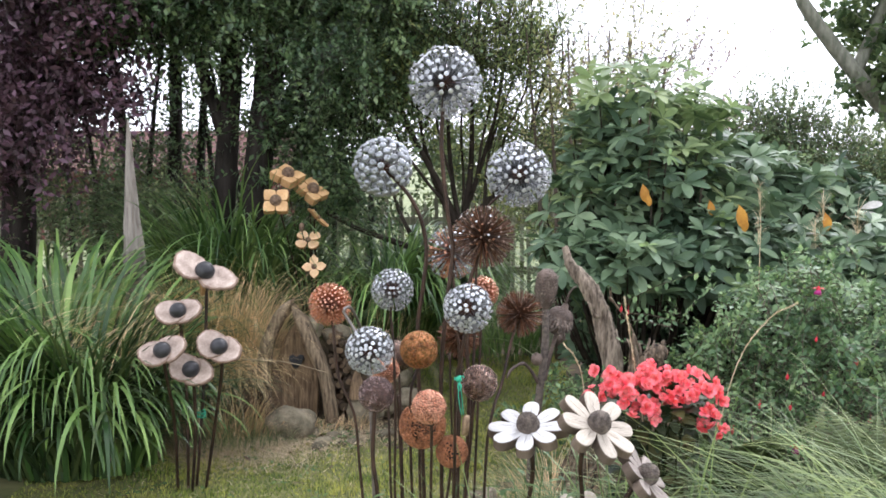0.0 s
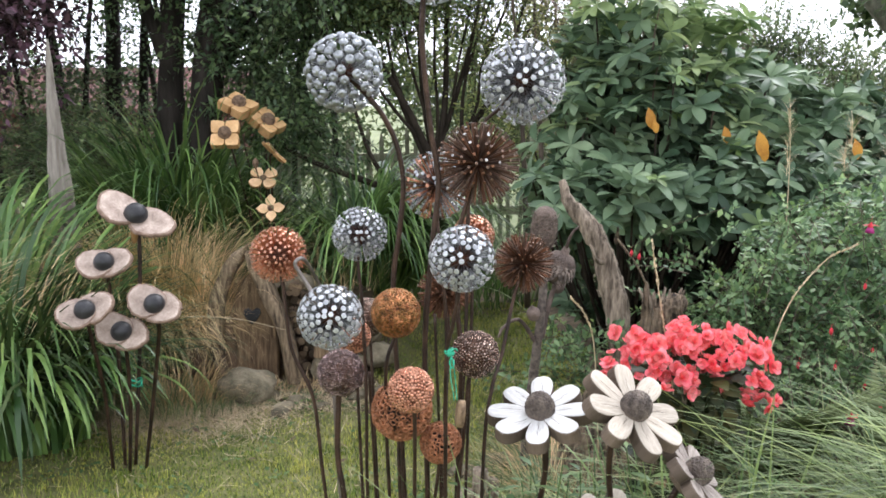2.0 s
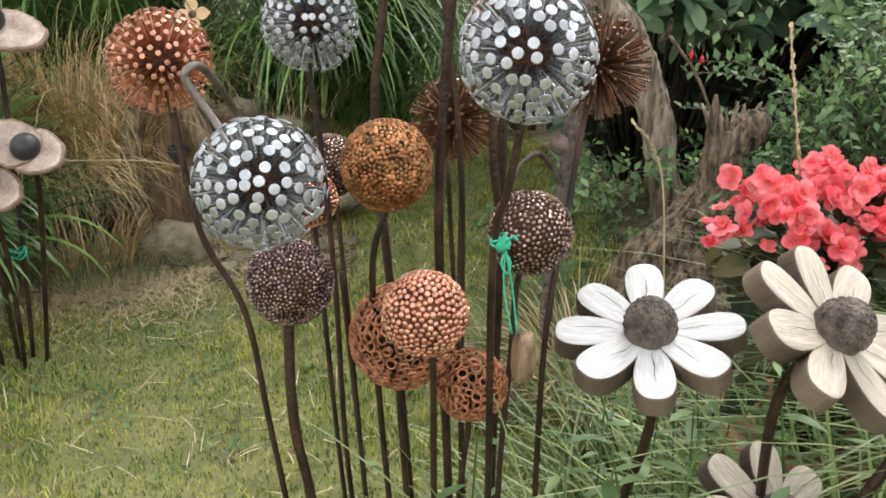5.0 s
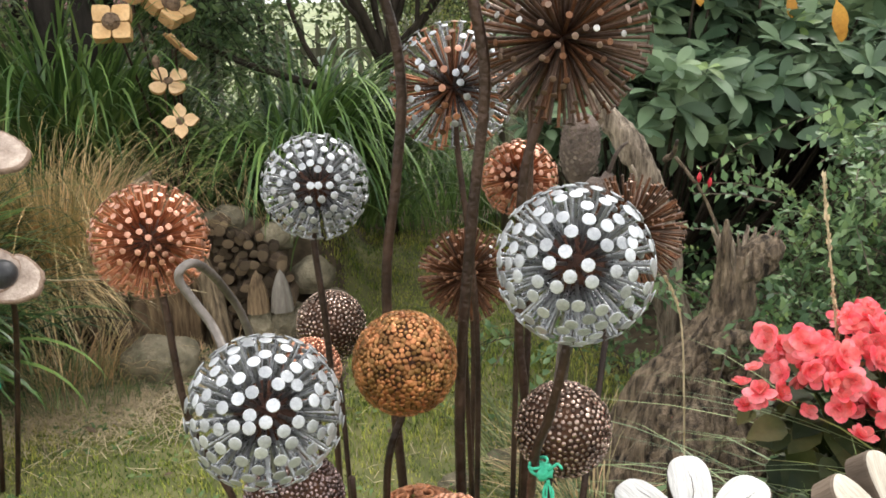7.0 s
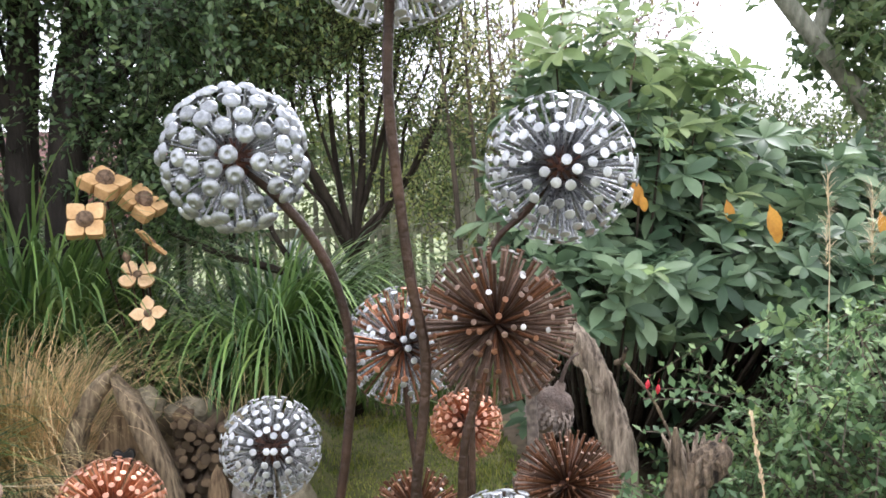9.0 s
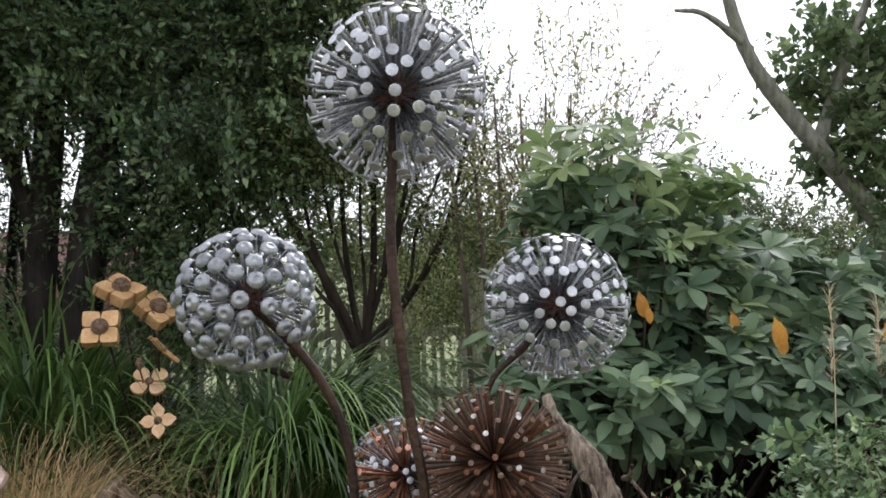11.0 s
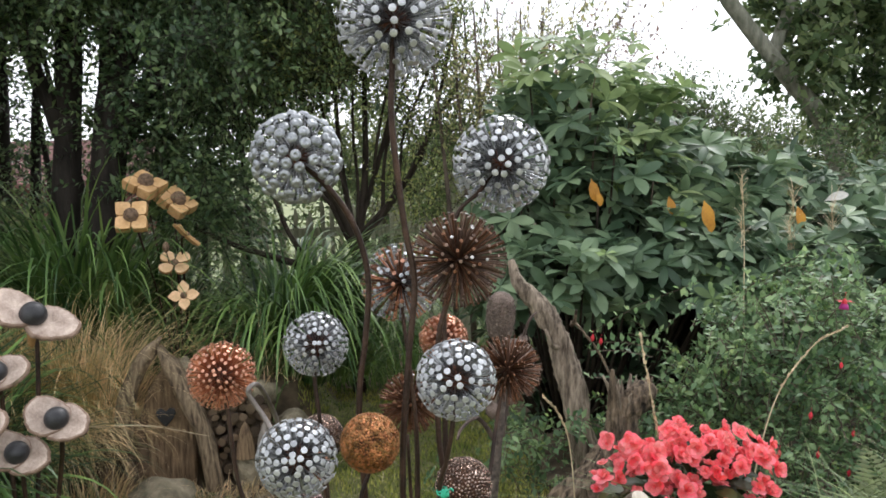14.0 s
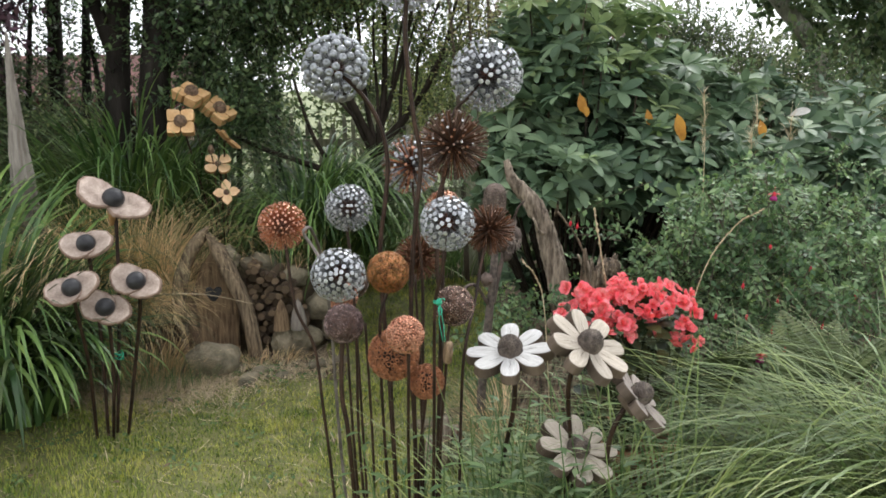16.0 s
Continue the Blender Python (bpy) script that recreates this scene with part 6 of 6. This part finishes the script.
for q in range(9):
    # cords of wood that flow from the neck down into the spreading foot
    a0 = -2.9 + q * 0.33
    line = [(0.78 + 0.045 * math.cos(a0), 3.53 + 0.05 * math.sin(a0), 0.50 - 0.01 * q)]
    for h_, r_ in ((0.38, 0.105), (0.25, 0.150), (0.12, 0.190), (-0.02, 0.235)):
        a0 += rng.normal(-0.10, 0.10)
        line.append((0.715 + r_ * math.cos(a0) - 0.08 * (0.4 - h_), 3.57 + r_ * math.sin(a0), h_))
    part("root", gnarled(line, (0.012, 0.026, 0.034, 0.040, 0.030), 20, 60, 0.34, 60.0 + 5 * q), "stump", st)
for q in range(26):
    w, rr, up = rng.uniform(0, 6.28), rng.uniform(0.012, 0.05), rng.uniform(0.04, 0.10)
    foot = np.array((0.815 + rr * math.cos(w), 3.54 + rr * 0.7 * math.sin(w), 0.655))
    lean = np.array((math.cos(w) * 0.45 + 0.05, math.sin(w) * 0.3, 1.0)) * up
    part("splinter", gnarl(tube([foot - lean * 0.8, foot + lean * 0.4, foot + lean], (0.013, 0.009, 0.002), 6, 8, 0.15), 0.007, 40, q), "drift", st)

ob = thing("wooden_spike", (-1.78, 5.05, 0.0), "tall grey weathered wooden spike like an obelisk", "garden sculpture")
spike = Geo()
hh = np.linspace(0, 1, 30)
ring = [np.column_stack([(0.135 * (1 - s * 0.95) * np.array([1, 0.6, -0.6, -1, -0.6, 0.6])) - 1.77 + 0.012 * math.sin(5 * s) + 0.02 * s, 5.03 + 0.06 * (1 - s * 0.9) * np.array([0, 1, 1, 0, -1, -1]), np.full(6, s * 1.70)]) for s in hh]
spike.add(np.concatenate(ring), [(q * 6 + e, q * 6 + (e + 1) % 6, q * 6 + 6 + (e + 1) % 6, q * 6 + 6 + e) for q in range(29) for e in range(6)])
part("shaft", gnarl(spike, 0.006, 20), "obelisk", ob, smooth=False)

bh = thing("log_birdhouse", (-0.82, 4.98, 0.0), "rustic log birdhouse with a pointed door and heart-shaped hole", "birdhouse")
arch = [(-0.12, 0.0), (0.12, 0.0), (0.125, 0.2), (0.115, 0.31), (0.085, 0.41), (0.045, 0.49), (0.0, 0.55), (-0.045, 0.49), (-0.085, 0.41), (-0.115, 0.31), (-0.125, 0.2)]
door = slab(arch, 0.1, 0.1)
part("door", moved(door, place((-0.83, 4.93, 0.02), (0.05, -1, 0.05)) @ pose(0, 0, 0, 0, 0, 0)), "housewood", bh, "pale brown pointed wooden front")
heart = [(0.0, -0.032), (0.02, -0.012), (0.032, 0.008), (0.028, 0.024), (0.014, 0.028), (0.0, 0.016), (-0.014, 0.028), (-0.028, 0.024), (-0.032, 0.008), (-0.02, -0.012)]
# no hole is cut: a black slab paints the shade inside it
part("heart_hole", moved(slab([(x * 1.35, y * 1.35) for x, y in heart], 0.02, 0.1), place((-0.826, 4.922, 0.35), (0.05, -1, 0.05))), "blackball", bh, "black heart-shaped slab standing for the dark of the entrance hole")
for pts, wide, m in (([(-1.0, 0.24), (-0.985, 0.42), (-0.925, 0.58), (-0.825, 0.715)], 0.034, "roofslab"), ([(-0.62, 0.03), (-0.655, 0.26), (-0.735, 0.48), (-0.83, 0.68)], 0.036, "roofslab")):
    # split slabs of log leaning together over the door
    line = smoothline([(x, 4.87, z) for x, z in pts], 22)
    g = Geo()
    sec = []
    for q, c in enumerate(line):
        t_ = unit(line[min(q + 1, 21)] - line[max(q - 1, 0)])
        nx = np.array([t_[2], 0, -t_[0]]) * wide * (0.95 if q < 19 else 0.95 - 0.28 * (q - 18))
        sec += [c - nx * 0.9 + (0, -0.045, 0), c - nx * 0.3 + (0, -0.062, 0), c + nx * 0.5 + (0, -0.058, 0), c + nx + (0, -0.03, 0), c + nx + (0, 0.05, 0), c - nx + (0, 0.05, 0), c - nx + (0, -0.02, 0)]
    g.add(np.array(sec), [(q * 7 + e, q * 7 + (e + 1) % 7, q * 7 + 7 + (e + 1) % 7, q * 7 + 7 + e) for q in range(21) for e in range(7)])
    g.add(np.array(sec[-7:]), [tuple(range(7))])
    part("roof_slab", gnarl(g, 0.007, 24, pts[0][0]), m, bh, "rough split log slab")
for x, h_, r in ((-1.02, 0.30, 0.045), (-0.95, 0.34, 0.035)):
    part("side_log", gnarl(tube([(x, 4.94, -0.02), (x + 0.01, 4.94, h_ / 2), (x - 0.01, 4.95, h_)], (r, r * 0.95, r * 0.8), 12, 14, 0.06), 0.008, 18, x), "log", bh)

logm = []
for q in range(5):
    a = np.arange(11) * 2 * np.pi / 11
    rr = 1 + rng.normal(0, 0.06, 11)
    o = np.column_stack([rr * np.cos(a), rr * np.sin(a)])
    me = twotone(slab(o, 8.0, 0.01), "log", "logend", "log")
    logm.append(me)
row = 0
for z in np.arange(0.10, 0.50, 0.034):
    for x in np.arange(-0.655 + (row % 2) * 0.02, min(-0.36, -0.64 + (0.50 - z) * 2.1), 0.041):
        r = rng.uniform(0.015, 0.026)
        lo = new("log", logm[rng.integers(5)])
        lo.matrix_basis = pose(x + rng.normal(0, 0.006), 5.0 + rng.normal(0, 0.035), z + rng.normal(0, 0.008), 90 + rng.normal(0, 5), 0, rng.normal(0, 14)) @ Matrix.Diagonal((r, r * rng.uniform(0.75, 1.1), 0.022, 1))
        tagged(lo, "small cut log in a stacked pile beside the birdhouse", "log", "stacked logs")
    row += 1
for x, m in ((-0.48, "housewood"), (-0.39, "obelisk")):
    w = lathe([(0.050, 0.0), (0.047, 0.05), (0.036, 0.10), (0.018, 0.145), (0.0006, 0.17)], 8)
    w = moved(w, pose(x, 4.88, 0.15, 0, 0, 15) @ Matrix.Diagonal((0.9, 0.6, 1, 1)))
    part("block", moved(lump((0.06, 0.05, 0.09), x * 50, 0.3, 1.7), pose(x, 4.9, 0.08)), "stone", thing_ := thing("wooden_spike", (x, 4.88, 0), "small pointed wooden spike on a stone", "garden ornament", "small spikes"), smooth=False)
    part("point", w, m, thing_)
solo("boulder", moved(lump((0.14, 0.10, 0.10), 5, 0.22, 1.5), pose(-0.82, 4.64, 0.07)), "stone", "rounded fieldstone at the lawn's edge", "stone", "border stones")
for x, y, z, w, h_ in ((-0.60, 5.12, 0.46, 0.10, 0.06), (-0.42, 5.14, 0.38, 0.09, 0.06), (-0.78, 5.12, 0.50, 0.08, 0.07), (-0.28, 5.1, 0.22, 0.09, 0.08), (-0.2, 5.06, 0.10, 0.08, 0.07), (-0.34, 5.02, 0.07, 0.07, 0.06)):
    solo("stone", moved(lump((w, 0.08, h_), x * 60, 0.3, 1.6), pose(x, y, z, 0, rng.normal(0, 8), rng.uniform(-20, 20))), "stone", "brown fieldstone shoring the raised bed", "stone", "border stones")
for q in range(26):
    x = rng.uniform(-1.6, -0.15)
    s = rng.uniform(0.02, 0.05)
    solo("stone", moved(lump((s * rng.uniform(1, 1.6), s, s * 0.6), q + 9, 0.3, 1.7, 2), pose(x, 4.72 + 0.12 * math.sin(3 * x) + rng.normal(0, 0.06), s * 0.3, 0, 0, rng.uniform(0, 90))), "stone",
         "rough stone edging the border", "stone", "border stones")
for q in range(14):
    x = rng.uniform(-1.45, -0.95)
    solo("log_post", moved(tube([(0, 0, -0.02), (0, 0, rng.uniform(0.12, 0.34))], rng.uniform(0.018, 0.032), 9, 4, 0.05), pose(x, 4.88 + rng.normal(0, 0.03), 0, rng.normal(0, 5), rng.normal(0, 5))), "log",
         "short upright log edging the border", "log", "log edging")
for c, s in (((0.15, 3.75, 0.015), 0.04), ((0.30, 3.45, 0.012), 0.03), ((0.3, 3.85, 0.02), 0.045)):
    solo("stone", moved(lump((s * 1.5, s, s * 0.6), c[0] * 40, 0.3, 1.7), pose(*c)), "stone", "pale stone at the foot of the carved seed heads", "stone", "border stones")
for x, y, h_ in ((0.17, 3.3, 0.22), (0.21, 3.33, 0.17), (0.13, 3.34, 0.13)):
    solo("log_post", tube([(x, y, 0), (x + 0.01, y, h_)], 0.025, 10, 4, 0.04), "drift", "short pale split log standing in the lawn", "log", "standing logs")

# ---- begonia ----
pot = thing("begonia_pot", (0.68, 2.76, 0), "coral-red begonias in full flower in a terracotta pot", "potted plant")
part("pot", moved(lathe([(0.0005, 0.0), (0.11, 0.0), (0.14, 0.27), (0.155, 0.27), (0.155, 0.33), (0.14, 0.33), (0.135, 0.30), (0.0005, 0.30)], 28), pose(0.68, 2.78, 0)), "terracotta", pot)
o, d = in_blobs([((0.67, 2.78, 0.66), (0.19, 0.12, 0.12), 1.4), ((0.68, 2.78, 0.45), (0.15, 0.13, 0.14), 0.6)], 330, 0.4)
fol = Geo()
BEG_V, BEG_F = leafform([(0, 0.02), (0.1, 0.25), (0.35, 0.38), (0.65, 0.3), (0.9, 0.1), (1, 0.01)], 0.2, 0.2)
s = rng.uniform(0.035, 0.065, len(o))
fol.add(*scatter(BEG_V, BEG_F, o, d + rng.normal(0, 0.4, d.shape) - np.array([0, 0, 0.2]), d * 0.5 + np.array([0, -0.3, 0.8]), s, s))
part("foliage", fol, "begonialeaf", pot)
stalks = Geo()
for q in range(40):
    stalks = merge(stalks, tube([(0.68 + rng.normal(0, 0.03), 2.77, 0.3), tuple(o[q] * 0.5 + np.array((0.68, 2.77, 0.5)) * 0.5), tuple(o[q])], (0.005, 0.003), 5, 6, cap=False))
part("stalkwork", stalks, "begonialeaf", pot, kind="stuff")
PET_V, PET_F = leafform([(0, 0.10), (0.25, 0.34), (0.55, 0.46), (0.8, 0.38), (0.95, 0.2), (1, 0.05)], 0.15, -0.25)
fl_at = []
heads = []
tries = 0
sprigs = (((0.55, 2.73, 0.778), (0.08, 0.07, 0.034), 10), ((0.66, 2.75, 0.795), (0.08, 0.09, 0.032), 10), ((0.785, 2.75, 0.755), (0.085, 0.08, 0.04), 12),
          ((0.615, 2.68, 0.705), (0.055, 0.04, 0.022), 5), ((0.82, 2.70, 0.655), (0.030, 0.03, 0.045), 4), ((0.475, 2.70, 0.73), (0.022, 0.03, 0.016), 2), ((0.73, 2.68, 0.73), (0.05, 0.04, 0.026), 3))
for middle, radii, wanted in sprigs:
    got = 0
    while got < wanted and tries < 6000:
        tries += 1
        u = unit(rng.normal(size=3))
        c = np.array(middle) + u * radii * rng.uniform(0.5, 1.0)
        if all(np.linalg.norm(c - w_) > 0.031 for w_, _ in heads):
            heads.append((c, unit(u + np.array((0, -0.3, 0.4)))))
            got += 1
for c, u in heads:
    # flowers crowd together in uneven heads
    for q in range(rng.integers(3, 7)):
        fl_at.append((c + rng.normal(0, 0.018, 3) * (1.1, 0.8, 0.75), unit(u + rng.normal(0, 0.45, 3))))
for p, u in fl_at:
    g = Geo()
    ax = unit(u * 0.8 + np.array([0, -0.55, 0.35]) + rng.normal(0, 0.2, 3))
    x = unit(np.cross(ax, rng.normal(size=3)))
    y = np.cross(ax, x)
    size = rng.uniform(0.013, 0.025)
    for ringn, (m_, open_, sc) in enumerate(((4, 1.45, 1.0), (4, 1.1, 0.85), (3, 0.6, 0.5))):
        a = np.arange(m_) * 2 * np.pi / m_ + ringn * 0.7 + rng.normal(0, 0.15, m_)
        open_ += rng.normal(0, 0.22)
        dd = math.cos(open_) * ax + math.sin(open_) * (np.cos(a)[:, None] * x + np.sin(a)[:, None] * y)
        g.add(*scatter(PET_V, PET_F, np.repeat(p[None], m_, 0), dd, ax - dd * 0.5, np.full(m_, size * sc), np.full(m_, size * sc) * 1.05))
    part("flower", g, "begonia", pot)

# ---- ferns, weeds, seed heads ----


def fern(at, az, n=7, length=0.4):
    t = thing("fern", at, "green fern with arching feathery fronds", "fern", "ferns")
    for q in range(n):
        a = az + rng.uniform(-1.2, 1.2)
        L = length * rng.uniform(0.8, 1.15)
        s = np.linspace(0, 1, 34)
        lean = 0.25 + 1.0 * s
        c = np.array(at) + np.column_stack([np.cos(a) * np.cumsum(np.sin(lean)) * L / 34, np.sin(a) * np.cumsum(np.sin(lean)) * L / 34, np.cumsum(np.cos(lean)) * L / 34])
        w = 0.26 * L * np.sin(np.clip(s * 1.05 + 0.12, 0, 1) * math.pi) ** 0.8 * (1.15 - 0.6 * s)
        side = np.array([-math.sin(a), math.cos(a), 0])
        tan = unit(np.gradient(c, axis=0))
        g = tube(c, (0.0025, 0.0008), 4, cap=False)
        for sg in (-1, 1):
            d = side * sg + tan * 0.45 + np.array([0, 0, -0.15])
            g.add(*scatter(LEAF_V, LEAF_F, c[3:], d[3:], np.cross(tan, side)[3:] * -1, w[3:], np.full(31, L * 0.06)))
        part("frond", g, "fern", t)


fern((1.02, 2.95, 0.3), -2.6, 7, 0.42)
fern((1.0, 3.0, 0.25), -0.6, 7, 0.5)
fern((1.35, 2.9, 0.25), 0.3, 8, 0.55)
fern((0.88, 3.25, 0.05), -2.2, 6, 0.35)

WEED_V, WEED_F = leafform([(0, 0.01), (0.15, 0.07), (0.4, 0.14), (0.7, 0.1), (1, 0.005)], 0.2, 0.3)
for c, n, h_ in (((-0.14, 2.22, 0), 8, 0.45), ((0.1, 2.25, 0), 9, 0.56), ((0.3, 2.5, 0), 12, 0.45), ((0.0, 2.34, 0), 8, 0.42), ((0.2, 2.3, 0), 12, 0.48), ((0.32, 2.38, 0), 11, 0.46), ((0.05, 2.22, 0), 8, 0.42), ((0.5, 2.3, 0), 10, 0.5), ((0.6, 2.5, 0), 14, 0.4), ((0.25, 2.2, 0), 10, 0.38), ((0.45, 2.6, 0), 14, 0.42),
                 ((0.7, 2.25, 0), 10, 0.4), ((0.42, 3.15, 0), 9, 0.22)):
    t = thing("weed_plant", c, "leafy green self-sown plant at the foot of the rods", "plant", "border plants")
    g, sg = Geo(), Geo()
    for q in range(n):
        foot = np.array(c) + (*rng.normal(0, 0.06, 2), 0)
        tp = foot + (*rng.normal(0, 0.07, 2), h_ * rng.uniform(0.7, 1.3))
        line = smoothline([foot, (foot + tp) / 2 + (*rng.normal(0, 0.02, 2), 0), tp], 12)
        sg = merge(sg, tube(line, (0.003, 0.0015), 5, cap=False))
        a = np.arange(12) * 2.4 + rng.random() * 6
        d = np.column_stack([np.cos(a), np.sin(a), np.full(12, 0.35)])
        s = rng.uniform(0.05, 0.10, 12) * np.linspace(1.1, 0.6, 12)
        g.add(*scatter(WEED_V, WEED_F, line, d, np.column_stack([d[:, 0] * -0.3, d[:, 1] * -0.3, np.ones(12)]), s, s * 1.1))
    part("foliage", g, "weed", t)
    part("stalkwork", sg, "weed", t)


def seed_spike(label, pts, n=60, size=0.012, thick=0.004):
    t = thing("grass_seed_head", pts[0], label, "grass", "seed heads")
    part("stalk", tube(pts, (0.0022, 0.0014), 5, 20), "straw", t)
    line = smoothline(pts, 60)[26:]
    q = rng.integers(0, len(line), n)
    a = rng.uniform(0, 6.28, n)
    tan = unit(np.gradient(line, axis=0))[q]
    d = tan + 0.35 * np.column_stack([np.cos(a), np.sin(a), np.zeros(n)])
    part("spike", Geo().add(*scatter(LEAF_V, LEAF_F, line[q], d, rng.normal(size=(n, 3)), np.full(n, size), np.full(n, size))), "straw", t)


seed_spike("straw-coloured grass ear on a stiff stalk", [(0.68, 2.78, 0.4), (0.62, 2.78, 0.75), (0.575, 2.79, 1.03)], 90)
seed_spike("arching straw-coloured grass ear", [(0.9, 3.0, 0.3), (1.0, 3.0, 0.75), (1.1, 2.98, 0.93), (1.18, 2.95, 0.99)], 80)
seed_spike("bent straw-coloured grass ear", [(0.52, 3.1, 0.3), (0.5, 3.1, 0.66), (0.47, 3.1, 0.77), (0.43, 3.1, 0.82)], 70)
seed_spike("straw-coloured grass ear leaning over the border", [(1.4, 2.6, 0.3), (1.55, 2.6, 0.75), (1.65, 2.6, 0.9), (1.72, 2.6, 0.95)], 70)
for at, h_, w_ in (((1.385, 3.9, 1.05), 0.4, 0.07), ((1.9, 4.45, 0.95), 0.42, 0.13), ((2.05, 4.4, 0.9), 0.4, 0.15), ((1.8, 4.3, 0.9), 0.35, 0.1)):
    t = thing("feathery_grass_plume", (at[0], at[1], 0.1), "dry feathery grass plume standing above the fuchsia", "grass", "grass plumes")
    part("stalk", tube([(at[0], at[1], 0.1), (at[0] + 0.01, at[1], at[2]), (at[0], at[1], at[2] + h_ * 0.8)], (0.0025, 0.001), 5, 14), "straw", t)
    n = 80
    o = np.column_stack([np.full(n, at[0]), np.full(n, at[1]), at[2] + h_ * rng.uniform(0.1, 0.8, n)])
    v, f = blades(o, rng.uniform(0, 6.28, n), rng.uniform(0.3, 0.8, n), rng.uniform(1.4, 2.4, n), rng.uniform(0.5, 1.3, n) * w_, np.full(n, 0.0017), 5)
    part("plume", Geo().add(v, f), "straw", t)
pl = thing("pale_leaves", (2.2, 4.75, 0.3), "two pale dead leaves hanging in the shrub", "leaf")
for at, d_, s_ in (((2.2, 4.7, 1.22), (0.9, -0.2, 0.35), 0.12), ((2.22, 4.7, 1.20), (0.6, -0.3, -0.1), 0.09)):
    part("leaf", Geo().add(*scatter(BIG_V, BIG_F, np.array([at]), np.array([d_]), np.array([[0.1, -0.8, 0.6]]), np.array([s_]), np.array([s_]))), "paleleaf", pl)
solo("straw_stalk", tube([(-1.15, 4.25, 0.53), (-0.973, 4.2, 0.525), (-0.77, 4.2, 0.514), (-0.554, 4.2, 0.460)], (0.0025, 0.0012), 5, 24), "straw", "single dry straw leaning across the birdhouse", "grass stalk")
